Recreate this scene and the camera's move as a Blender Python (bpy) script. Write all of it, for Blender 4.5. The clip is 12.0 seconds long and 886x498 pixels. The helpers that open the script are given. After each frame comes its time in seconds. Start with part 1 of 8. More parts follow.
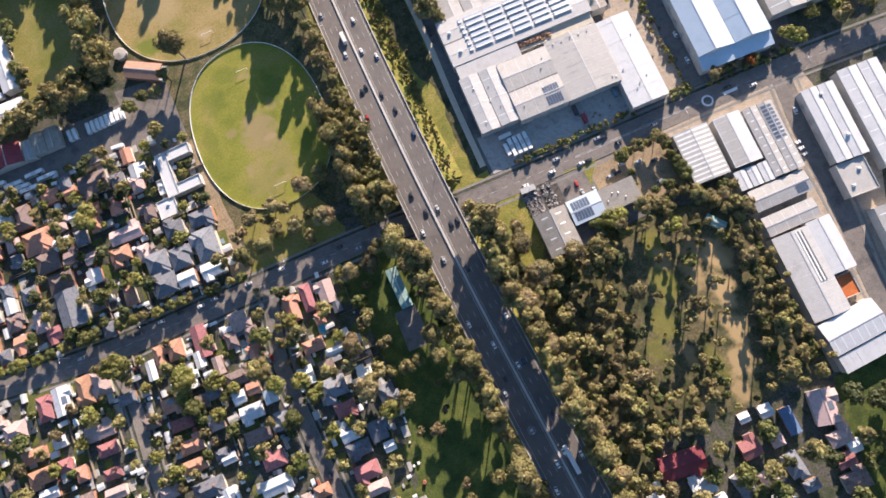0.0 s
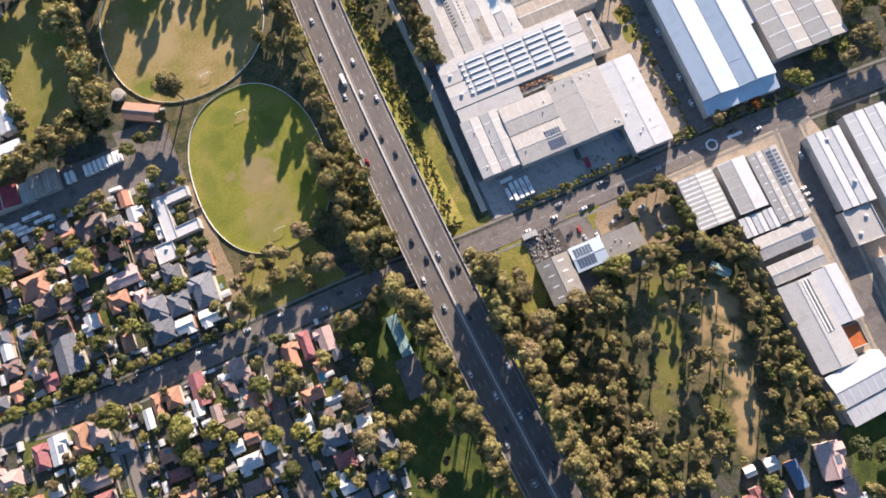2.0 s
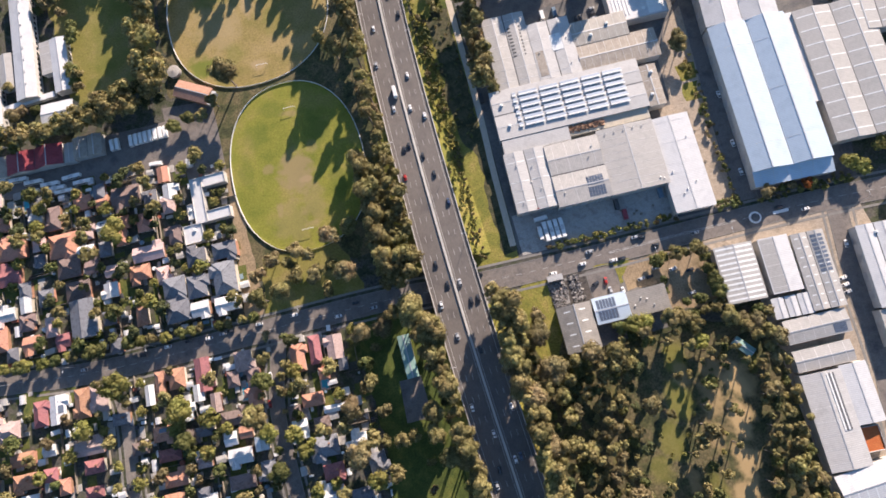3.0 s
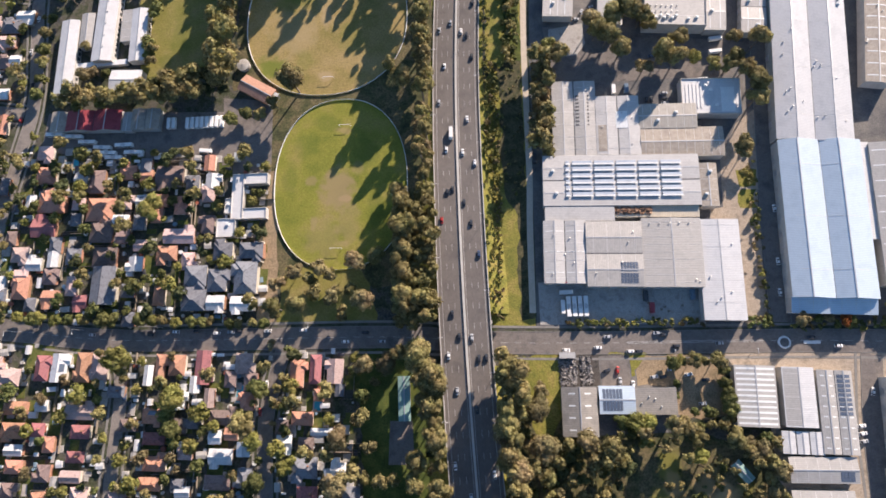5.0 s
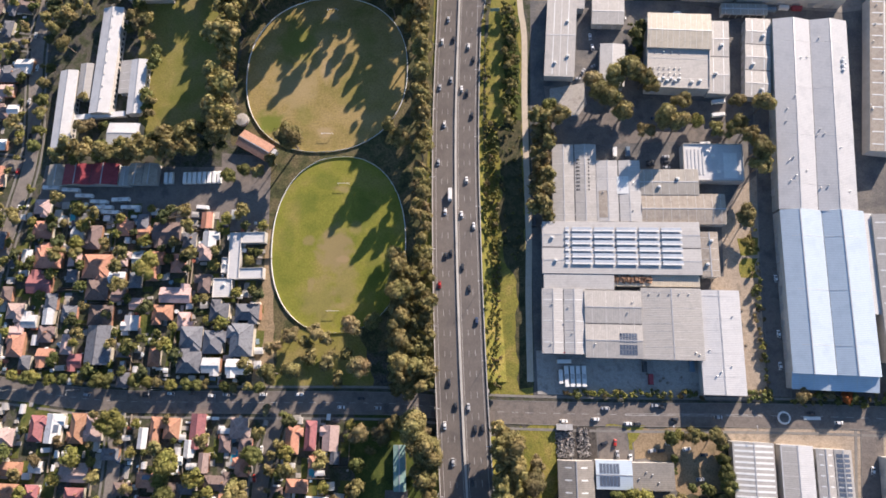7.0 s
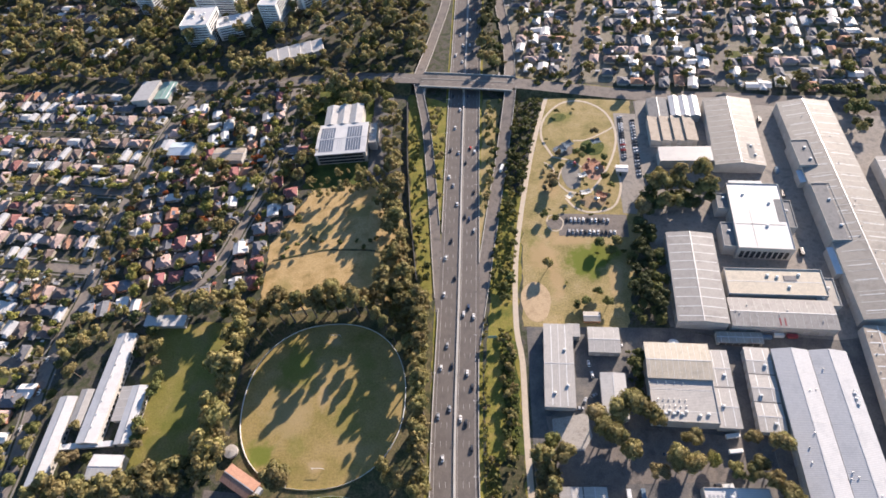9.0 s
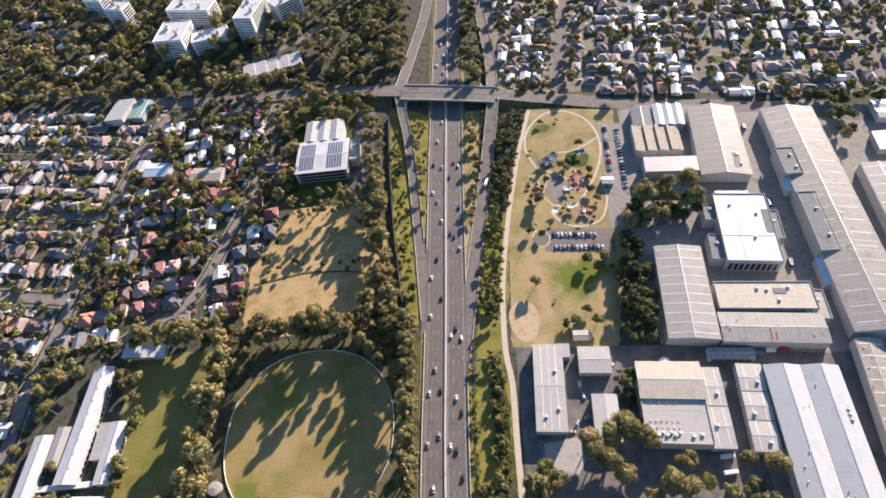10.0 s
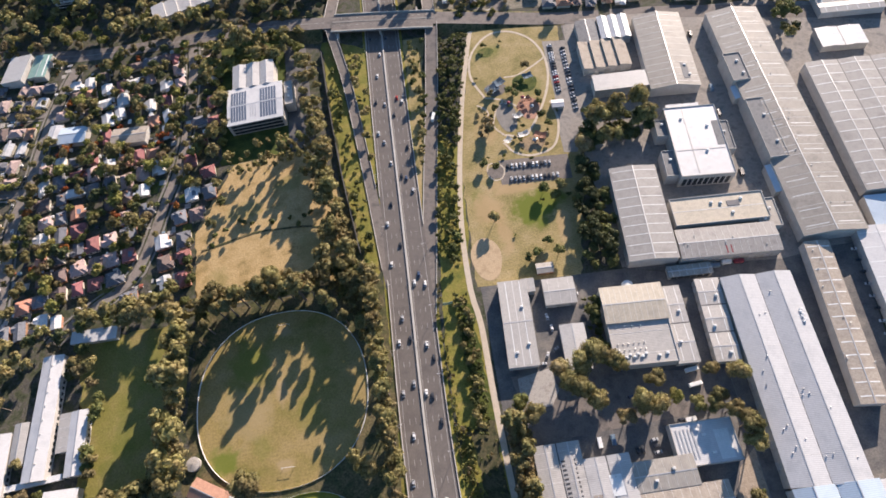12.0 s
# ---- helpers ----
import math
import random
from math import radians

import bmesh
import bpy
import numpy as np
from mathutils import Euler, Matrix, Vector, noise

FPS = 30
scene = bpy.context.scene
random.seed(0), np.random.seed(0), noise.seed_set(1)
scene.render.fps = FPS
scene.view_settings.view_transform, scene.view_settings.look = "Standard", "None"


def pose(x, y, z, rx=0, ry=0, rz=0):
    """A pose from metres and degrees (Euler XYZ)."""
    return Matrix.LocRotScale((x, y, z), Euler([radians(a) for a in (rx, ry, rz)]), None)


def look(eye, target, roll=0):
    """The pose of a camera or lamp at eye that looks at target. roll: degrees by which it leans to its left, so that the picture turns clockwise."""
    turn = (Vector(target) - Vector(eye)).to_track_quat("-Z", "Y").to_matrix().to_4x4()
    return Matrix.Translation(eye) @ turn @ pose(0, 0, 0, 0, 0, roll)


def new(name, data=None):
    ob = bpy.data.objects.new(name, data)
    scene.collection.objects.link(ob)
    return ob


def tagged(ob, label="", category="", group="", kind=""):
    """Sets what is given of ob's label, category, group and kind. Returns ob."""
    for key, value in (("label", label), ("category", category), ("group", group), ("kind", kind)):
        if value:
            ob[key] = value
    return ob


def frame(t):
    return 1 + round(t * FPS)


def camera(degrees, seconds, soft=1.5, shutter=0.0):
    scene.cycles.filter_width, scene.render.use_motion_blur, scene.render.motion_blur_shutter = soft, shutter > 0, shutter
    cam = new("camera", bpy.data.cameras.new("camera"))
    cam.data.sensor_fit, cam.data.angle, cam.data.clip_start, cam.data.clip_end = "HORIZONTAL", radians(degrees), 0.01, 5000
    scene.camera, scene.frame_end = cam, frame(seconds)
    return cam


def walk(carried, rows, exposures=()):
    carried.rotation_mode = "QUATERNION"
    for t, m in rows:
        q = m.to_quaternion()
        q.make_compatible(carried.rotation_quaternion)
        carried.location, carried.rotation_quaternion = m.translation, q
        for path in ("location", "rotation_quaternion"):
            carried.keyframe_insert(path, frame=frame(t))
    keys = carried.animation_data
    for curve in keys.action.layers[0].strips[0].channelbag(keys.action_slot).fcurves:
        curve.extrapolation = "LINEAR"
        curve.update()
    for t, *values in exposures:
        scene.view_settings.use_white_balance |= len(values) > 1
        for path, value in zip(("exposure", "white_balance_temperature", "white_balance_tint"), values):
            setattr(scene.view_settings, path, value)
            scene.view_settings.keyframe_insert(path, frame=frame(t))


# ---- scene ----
cam = camera(76.3, 12.0, 1.7)
PATH = [
    (0, (-0.081, 4.253, 333.736), (-0.087, 4.603, 331.767), -25.3),
    (0.5, (3.175, 9.815, 333.712), (3.166, 10.166, 331.743), -25.9),
    (1, (6.382, 15.722, 333.733), (6.371, 16.076, 331.764), -26.3),
    (1.5, (9.388, 21.771, 333.891), (9.374, 22.126, 331.922), -26.8),
    (2, (11.298, 28.462, 333.822), (11.289, 28.821, 331.854), -25.8),
    (2.5, (11.57, 35.344, 333.425), (11.5, 35.728, 331.464), -25.6),
    (4.5, (16.304, 60.212, 335.522), (16.246, 60.622, 333.566), -22.1),
    (5, (14.815, 66.042, 336.315), (14.669, 66.474, 334.368), -20.3),
    (5.5, (14.355, 72.154, 337.515), (14.208, 72.586, 335.568), -19.2),
    (6, (14.941, 79.974, 338.697), (14.797, 80.4, 336.748), -19.3),
    (6.5, (15.895, 91.012, 340.015), (15.75, 91.416, 338.062), -20.4),
    (7, (18.043, 106.194, 341.819), (17.891, 106.619, 339.871), -20.6),
    (7.2, (19.785, 113.419, 342.661), (19.632, 114.03, 340.763), -15.4),
    (7.3, (20.882, 116.936, 342.955), (20.725, 117.641, 341.09), -14.1),
    (7.4, (22.103, 120.247, 343.223), (21.943, 121.046, 341.396), -12.9),
    (7.5, (23.324, 123.309, 343.454), (23.162, 124.247, 341.695), -11.7),
    (7.6, (24.436, 126.111, 343.662), (24.276, 127.154, 341.963), -10.8),
    (7.7, (25.27, 128.677, 343.902), (25.106, 129.785, 342.246), -10.5),
    (9.3, (32.24, 166.81, 353.178), (32.069, 168.006, 351.584), -10.3),
    (9.5, (32.929, 170.616, 353.463), (32.783, 171.807, 351.863), -10.3),
    (10, (34.463, 178.229, 353.713), (34.331, 179.421, 352.112), -10.5),
    (10.5, (36.083, 184.938, 353.739), (35.994, 186.128, 352.134), -10.5),
    (11, (36.8, 191.554, 353.202), (36.836, 192.735, 351.588), -9.6),
    (11.5, (36.116, 196.122, 352.458), (36.155, 197.313, 350.853), -9.5),
    (12, (34.054, 197.578, 351.839), (34.043, 198.524, 350.077), -11.8),
]
walk(cam, [(t, look(eye, target, roll)) for t, eye, target, roll in PATH], exposures=((0, 1.28, 6160, 10), (2.5, 1.18, 6220, 10), (5.5, 1.02, 6200, 10), (7.5, 1.0, 6200, 10), (9.5, 1.12, 6160, 10), (10.5, 1.14, 6160, 10), (12, 1.0, 6180, 10)))

# ---- world and sun ----
SUN_WAY = Vector((0.545, 0.838, 0.345)).normalized()
world = bpy.data.worlds.new("sky")
scene.world = world
world.use_nodes = True
_nt = world.node_tree
_sky = _nt.nodes.new("ShaderNodeTexSky")
_sky.sky_type = "NISHITA"
_sky.sun_disc = False
_sky.sun_elevation = math.asin(SUN_WAY.z)
_sky.sun_rotation = math.atan2(SUN_WAY.x, SUN_WAY.y)
_sky.air_density, _sky.dust_density, _sky.ozone_density = 1.0, 0.4, 3.5
_bg = _nt.nodes["Background"]
_bg.inputs["Strength"].default_value = 0.083
_nt.links.new(_sky.outputs["Color"], _bg.inputs["Color"])
_sun = bpy.data.lights.new("sun", "SUN")
_sun.energy, _sun.angle, _sun.color = 5.8, radians(0.55), (1.0, 0.805, 0.66)
sun = new("sun", _sun)
sun.matrix_world = look(SUN_WAY * 900, (0, 0, 0))


# ---- materials ----
def material(name, colours, size=6.0, fine=0.6, rough=0.85, metal=0.0, bump=0.0, vary=0.0, fine_amount=0.25, ribs=0.0, ribs_along="x", spec=0.3):
    """A surface whose colours drift over `size` metres, with a fine grain of `fine` metres, optional sheet ribs and a random tone per object."""
    m = bpy.data.materials.new(name)
    m.use_nodes = True
    nt = m.node_tree
    n, l = nt.nodes, nt.links
    b = n["Principled BSDF"]
    b.inputs["Roughness"].default_value, b.inputs["Metallic"].default_value = rough, metal
    b.inputs["Specular IOR Level"].default_value = spec
    geo = n.new("ShaderNodeNewGeometry")
    big = n.new("ShaderNodeTexNoise")
    big.inputs["Scale"].default_value, big.inputs["Detail"].default_value = 1.0 / size, 5.0
    big.inputs["Roughness"].default_value = 0.62
    l.new(geo.outputs["Position"], big.inputs["Vector"])
    ramp = n.new("ShaderNodeValToRGB")
    els = ramp.color_ramp.elements
    while len(els) < len(colours):
        els.new(0.5)
    for i, c in enumerate(colours):
        els[i].position = 0.32 + 0.36 * i / max(1, len(colours) - 1)
        els[i].color = (*c, 1)
    l.new(big.outputs["Fac"], ramp.inputs["Fac"])
    small = n.new("ShaderNodeTexNoise")
    small.inputs["Scale"].default_value, small.inputs["Detail"].default_value = 1.0 / fine, 3.0
    l.new(geo.outputs["Position"], small.inputs["Vector"])
    tone = n.new("ShaderNodeMapRange")
    tone.inputs["From Min"].default_value, tone.inputs["From Max"].default_value = 0.3, 0.7
    tone.inputs["To Min"].default_value, tone.inputs["To Max"].default_value = 1 - fine_amount, 1 + fine_amount
    l.new(small.outputs["Fac"], tone.inputs["Value"])
    hsv = n.new("ShaderNodeHueSaturation")
    l.new(ramp.outputs["Color"], hsv.inputs["Color"])
    value = tone.outputs["Result"]
    if vary:
        info = n.new("ShaderNodeObjectInfo")
        rnd = n.new("ShaderNodeMapRange")
        rnd.inputs["To Min"].default_value, rnd.inputs["To Max"].default_value = 1 - vary, 1 + vary
        l.new(info.outputs["Random"], rnd.inputs["Value"])
        mul = n.new("ShaderNodeMath")
        mul.operation = "MULTIPLY"
        l.new(value, mul.inputs[0])
        l.new(rnd.outputs["Result"], mul.inputs[1])
        value = mul.outputs["Value"]
        hue = n.new("ShaderNodeMapRange")
        hue.inputs["To Min"].default_value, hue.inputs["To Max"].default_value = 0.5 + vary * 0.05, 0.5 - vary * 0.05
        l.new(info.outputs["Random"], hue.inputs["Value"])
        l.new(hue.outputs["Result"], hsv.inputs["Hue"])
    height = small.outputs["Fac"]
    if ribs:
        tc = n.new("ShaderNodeTexCoord")
        wave = n.new("ShaderNodeTexWave")
        wave.bands_direction = "X" if ribs_along == "y" else "Y"
        wave.inputs["Scale"].default_value = 0.314 / ribs
        wave.inputs["Distortion"].default_value = 0.15
        l.new(tc.outputs["Object"], wave.inputs["Vector"])
        wr = n.new("ShaderNodeMapRange")
        wr.inputs["To Min"].default_value, wr.inputs["To Max"].default_value = 0.9, 1.03
        l.new(wave.outputs["Fac"], wr.inputs["Value"])
        mul2 = n.new("ShaderNodeMath")
        mul2.operation = "MULTIPLY"
        l.new(value, mul2.inputs[0])
        l.new(wr.outputs["Result"], mul2.inputs[1])
        value = mul2.outputs["Value"]
        height = wave.outputs["Fac"]
    l.new(value, hsv.inputs["Value"])
    l.new(hsv.outputs["Color"], b.inputs["Base Color"])
    if bump:
        bp = n.new("ShaderNodeBump")
        bp.inputs["Strength"].default_value, bp.inputs["Distance"].default_value = min(1.0, bump), 0.12
        l.new(height, bp.inputs["Height"])
        l.new(bp.outputs["Normal"], b.inputs["Normal"])
    return m


def patches(m, spots, colour):
    """Worn, grassy or shade-toned patches of their own colour: spots are (x, y, radius, squash, strength)."""
    nt = m.node_tree
    n, l = nt.nodes, nt.links
    b = n["Principled BSDF"]
    src = b.inputs["Base Color"].links[0].from_socket
    geo = n.new("ShaderNodeNewGeometry")
    wob = n.new("ShaderNodeTexNoise")
    wob.inputs["Scale"].default_value, wob.inputs["Detail"].default_value = 0.14, 6.0
    l.new(geo.outputs["Position"], wob.inputs["Vector"])
    for x, y, r, squash, strength in spots:
        mp = n.new("ShaderNodeMapping")
        mp.vector_type = "POINT"
        mp.inputs["Location"].default_value = (-x / r, -y / (r * squash), 0)
        mp.inputs["Scale"].default_value = (1 / r, 1 / (r * squash), 0)
        l.new(geo.outputs["Position"], mp.inputs["Vector"])
        ln = n.new("ShaderNodeVectorMath")
        ln.operation = "LENGTH"
        l.new(mp.outputs["Vector"], ln.inputs[0])
        add = n.new("ShaderNodeMath")
        add.operation = "ADD"
        l.new(ln.outputs["Value"], add.inputs[0])
        sc = n.new("ShaderNodeMath")
        sc.operation = "MULTIPLY_ADD"
        sc.inputs[1].default_value, sc.inputs[2].default_value = 1.6, -0.8
        l.new(wob.outputs["Fac"], sc.inputs[0])
        l.new(sc.outputs["Value"], add.inputs[1])
        mr = n.new("ShaderNodeMapRange")
        mr.interpolation_type = "SMOOTHSTEP"
        mr.inputs["From Min"].default_value, mr.inputs["From Max"].default_value = 0.45, 1.1
        mr.inputs["To Min"].default_value, mr.inputs["To Max"].default_value = strength, 0.0
        l.new(add.outputs["Value"], mr.inputs["Value"])
        mix = n.new("ShaderNodeMix")
        mix.data_type = "RGBA"
        l.new(mr.outputs["Result"], mix.inputs[0])
        l.new(src, mix.inputs[6])
        mix.inputs[7].default_value = (*colour, 1)
        src = mix.outputs[2]
    l.new(src, b.inputs["Base Color"])
    return m


M = {}
# Lawn, dirt and paving tones, darkened and greyed with the shade between houses.
M["ground"] = material("suburban_ground", [(0.03, 0.038, 0.022), (0.06, 0.068, 0.036), (0.1, 0.092, 0.076), (0.05, 0.054, 0.05)], 7, 1.1, 0.95, bump=0.5, fine_amount=0.4)
# Floor tones darkened to include the shade between tree crowns.
M["bush"] = material("bushland_floor", [(0.035, 0.04, 0.02), (0.075, 0.078, 0.033), (0.14, 0.115, 0.06), (0.05, 0.055, 0.026)], 12, 1.3, 0.95, bump=0.6, fine_amount=0.4)
M["oval"] = material("green_sports_turf", [(0.15, 0.165, 0.024), (0.21, 0.208, 0.034), (0.26, 0.222, 0.06)], 20, 1.2, 0.95, fine_amount=0.16)
M["dry_oval"] = material("dry_sports_turf", [(0.19, 0.165, 0.045), (0.28, 0.215, 0.08), (0.34, 0.255, 0.115)], 24, 1.3, 0.95, fine_amount=0.18)
M["school_grass"] = material("school_turf", [(0.17, 0.165, 0.035), (0.22, 0.195, 0.055), (0.26, 0.21, 0.085)], 18, 1.2, 0.95, fine_amount=0.2)
M["park_grass"] = material("dry_park_grass", [(0.2, 0.175, 0.065), (0.31, 0.248, 0.11), (0.38, 0.3, 0.16)], 16, 1.2, 0.95, fine_amount=0.25)
# Green darkened so the colour itself carries the meadow's tree and bank shade.
M["lush"] = material("shade_toned_lush_grass", [(0.035, 0.052, 0.014), (0.07, 0.092, 0.02), (0.13, 0.138, 0.032)], 11, 1.0, 0.95, fine_amount=0.3, bump=0.4)
M["verge"] = material("verge_grass", [(0.13, 0.14, 0.03), (0.21, 0.195, 0.042), (0.29, 0.23, 0.07)], 9, 0.9, 0.95, fine_amount=0.35, bump=0.5)
M["dirt"] = material("bare_dirt", [(0.24, 0.18, 0.11), (0.32, 0.24, 0.15), (0.19, 0.15, 0.09)], 8, 0.9, 0.95, fine_amount=0.25)
M["asphalt"] = material("motorway_asphalt", [(0.13, 0.115, 0.105), (0.155, 0.138, 0.125), (0.12, 0.108, 0.1)], 14, 0.8, 0.85, fine_amount=0.12)
M["street"] = material("street_asphalt", [(0.14, 0.127, 0.118), (0.2, 0.176, 0.156), (0.115, 0.106, 0.1)], 10, 0.9, 0.88, fine_amount=0.16)
M["yard"] = material("industrial_yard", [(0.09, 0.09, 0.095), (0.14, 0.135, 0.13), (0.2, 0.185, 0.165)], 11, 1.0, 0.85, fine_amount=0.2)
M["concrete"] = material("pale_concrete", [(0.34, 0.32, 0.29), (0.42, 0.395, 0.36), (0.28, 0.262, 0.24)], 5, 0.6, 0.9, fine_amount=0.2)
M["kerbstone"] = material("worn_kerb_concrete", [(0.2, 0.19, 0.175), (0.26, 0.245, 0.22)], 5, 0.6, 0.9, fine_amount=0.14)
M["barrier"] = material("barrier_concrete", [(0.44, 0.42, 0.385), (0.52, 0.5, 0.465)], 5, 0.6, 0.9, fine_amount=0.1)
M["suburb_street"] = material("faded_street_asphalt", [(0.185, 0.166, 0.15), (0.25, 0.22, 0.192), (0.155, 0.14, 0.13)], 10, 0.9, 0.88, fine_amount=0.16)
M["park_gravel"] = material("pale_park_gravel", [(0.5, 0.43, 0.33), (0.58, 0.5, 0.4)], 4, 0.7, 0.92, fine_amount=0.15)
M["paint"] = material("white_road_paint", [(0.36, 0.355, 0.34), (0.5, 0.49, 0.47)], 3, 0.5, 0.7, fine_amount=0.12)
M["white_roof"] = material("white_metal_roof", [(0.55, 0.55, 0.55), (0.64, 0.635, 0.625), (0.59, 0.585, 0.575)], 9, 0.9, 0.42, 0.0, bump=0.25, ribs=1.0, fine_amount=0.05, spec=0.5)
# Blue in the base colour: sky sheen on the long factory, own tint elsewhere.
M["cool_roof"] = material("blue_and_sky_tinted_metal_roof", [(0.47, 0.56, 0.64), (0.54, 0.63, 0.71), (0.5, 0.59, 0.67)], 9, 0.9, 0.36, 0.0, bump=0.25, ribs=1.0, fine_amount=0.04, spec=0.7)
M["pale_roof"] = material("pale_metal_roof", [(0.45, 0.435, 0.415), (0.53, 0.515, 0.49), (0.485, 0.47, 0.445)], 9, 0.9, 0.42, 0.0, bump=0.25, ribs=1.0, fine_amount=0.06, spec=0.45)
M["grey_roof"] = material("grey_metal_roof", [(0.38, 0.365, 0.34), (0.45, 0.43, 0.4), (0.41, 0.39, 0.36)], 9, 1.0, 0.55, 0.0, bump=0.25, ribs=1.0, fine_amount=0.08, spec=0.4)
M["grey_roof_x"] = material("grey_metal_roof_sheeted_across", [(0.39, 0.375, 0.35), (0.47, 0.445, 0.41), (0.42, 0.4, 0.37)], 7, 0.9, 0.55, 0.0, bump=0.25, ribs=1.0, ribs_along="y", fine_amount=0.11, spec=0.4)
M["cream_roof"] = material("cream_metal_roof", [(0.33, 0.305, 0.265), (0.4, 0.37, 0.32), (0.29, 0.27, 0.24)], 8, 1.0, 0.55, 0.0, bump=0.25, ribs=1.0, ribs_along="y", fine_amount=0.08, spec=0.4)
M["works_roof"] = material("weathered_cream_works_roof", [(0.26, 0.24, 0.215), (0.32, 0.295, 0.26), (0.225, 0.21, 0.19)], 9, 1.1, 0.6, 0.0, bump=0.25, ribs=1.0, fine_amount=0.1, spec=0.35)
M["works_grey"] = material("weathered_grey_works_roof", [(0.3, 0.285, 0.265), (0.36, 0.34, 0.315), (0.26, 0.245, 0.23)], 9, 1.1, 0.6, 0.0, bump=0.25, ribs=1.0, ribs_along="y", fine_amount=0.1, spec=0.35)
M["factory_roof"] = material("weathered_white_factory_roof", [(0.47, 0.475, 0.48), (0.55, 0.55, 0.55), (0.51, 0.512, 0.515)], 9, 0.9, 0.42, 0.0, bump=0.25, ribs=1.0, fine_amount=0.06, spec=0.45)
M["sand_roof"] = material("sandy_cream_metal_roof", [(0.46, 0.41, 0.32), (0.55, 0.49, 0.385), (0.42, 0.375, 0.3)], 8, 1.0, 0.55, 0.0, bump=0.25, ribs=1.0, ribs_along="y", fine_amount=0.08, spec=0.4)
M["tan_roof"] = material("weathered_fibre_roof", [(0.35, 0.3, 0.245), (0.43, 0.375, 0.31), (0.3, 0.26, 0.22)], 7, 0.9, 0.85, bump=0.35, ribs=0.8, fine_amount=0.15)
# Flat-roof grey, dark enough to hold the shade on the white works' side blocks.
M["membrane"] = material("grey_and_shaded_roof", [(0.17, 0.175, 0.18), (0.22, 0.22, 0.22), (0.15, 0.155, 0.16)], 5, 0.8, 0.8, bump=0.15, fine_amount=0.14, spec=0.3)
M["dark_roof"] = material("dark_metal_roof", [(0.1, 0.105, 0.115), (0.15, 0.15, 0.16), (0.12, 0.12, 0.125)], 7, 0.9, 0.6, bump=0.2, ribs=0.8, fine_amount=0.1, spec=0.4)
M["teal_roof"] = material("faded_green_roof", [(0.2, 0.33, 0.29), (0.27, 0.4, 0.36)], 7, 0.9, 0.6, bump=0.2, ribs=0.8, fine_amount=0.1, spec=0.4)
M["red_roof"] = material("red_metal_roof", [(0.23, 0.04, 0.05), (0.32, 0.065, 0.08), (0.19, 0.045, 0.055)], 5, 0.9, 0.6, bump=0.2, ribs=0.8, fine_amount=0.12)
M["rust"] = material("rusty_roof", [(0.4, 0.1, 0.03), (0.5, 0.16, 0.05)], 4, 0.6, 0.8, fine_amount=0.2)
M["wall"] = material("painted_wall", [(0.4, 0.385, 0.36), (0.5, 0.48, 0.45)], 5, 0.6, 0.85, fine_amount=0.08, vary=0.12)
M["brick"] = material("brick_wall", [(0.3, 0.16, 0.1), (0.36, 0.2, 0.13), (0.24, 0.13, 0.09)], 3, 0.35, 0.9, fine_amount=0.2, vary=0.2)
M["skylight"] = material("fibreglass_skylight", [(0.7, 0.72, 0.7), (0.8, 0.8, 0.78)], 4, 0.6, 0.4, fine_amount=0.08)
M["solar"] = material("solar_panel", [(0.11, 0.135, 0.18), (0.15, 0.175, 0.22)], 5, 0.8, 0.2, fine_amount=0.1, spec=0.6)
M["pale_solar"] = material("blue_grey_solar_panel", [(0.27, 0.31, 0.37), (0.33, 0.37, 0.43)], 5, 0.8, 0.2, fine_amount=0.1, spec=0.6)
M["seam"] = material("pale_sheet_seam", [(0.58, 0.57, 0.55), (0.66, 0.65, 0.62)], 3, 0.4, 0.5, fine_amount=0.1)
M["vent"] = material("galvanised_steel", [(0.5, 0.5, 0.5), (0.6, 0.6, 0.59)], 3, 0.4, 0.45, 0.6, fine_amount=0.1)
M["steel"] = material("dark_steel", [(0.08, 0.08, 0.085), (0.12, 0.12, 0.12)], 3, 0.4, 0.5, 0.5, fine_amount=0.1)
M["glass"] = material("dark_window_glass", [(0.03, 0.036, 0.042), (0.045, 0.05, 0.055)], 4, 0.8, 0.12, fine_amount=0.1, spec=0.6)
M["white"] = material("white_paint", [(0.72, 0.72, 0.7), (0.8, 0.8, 0.78)], 3, 0.5, 0.55, fine_amount=0.05)
M["timber"] = material("grey_timber", [(0.2, 0.17, 0.13), (0.28, 0.24, 0.19)], 3, 0.4, 0.85, fine_amount=0.2)
# Green spots; those at (100, 566) and (128, 520) tone in tree shade.
patches(M["park_grass"], [(101, 405, 19, 1.0, 1.0), (112, 410, 15, 0.8, 0.9), (100, 566, 14, 0.7, 0.5), (128, 520, 12, 1.0, 0.4), (64, 420, 7, 2.5, 0.4), (57, 330, 8, 2.0, 0.6)], (0.14, 0.165, 0.024))
patches(M["park_grass"], [(-96, 408, 24, 0.95, 0.8), (70, 412, 13, 1.2, 0.8), (77, 388, 6, 3.0, 0.75), (92, 427, 22, 0.4, 0.8), (120, 386, 7, 2.2, 0.7), (-60, 400, 9, 2.4, 0.5), (-128, 400, 8, 2.0, 0.5), (82, 480, 9, 2.0, 0.5), (118, 462, 12, 0.8, 0.7)], (0.42, 0.3, 0.16))
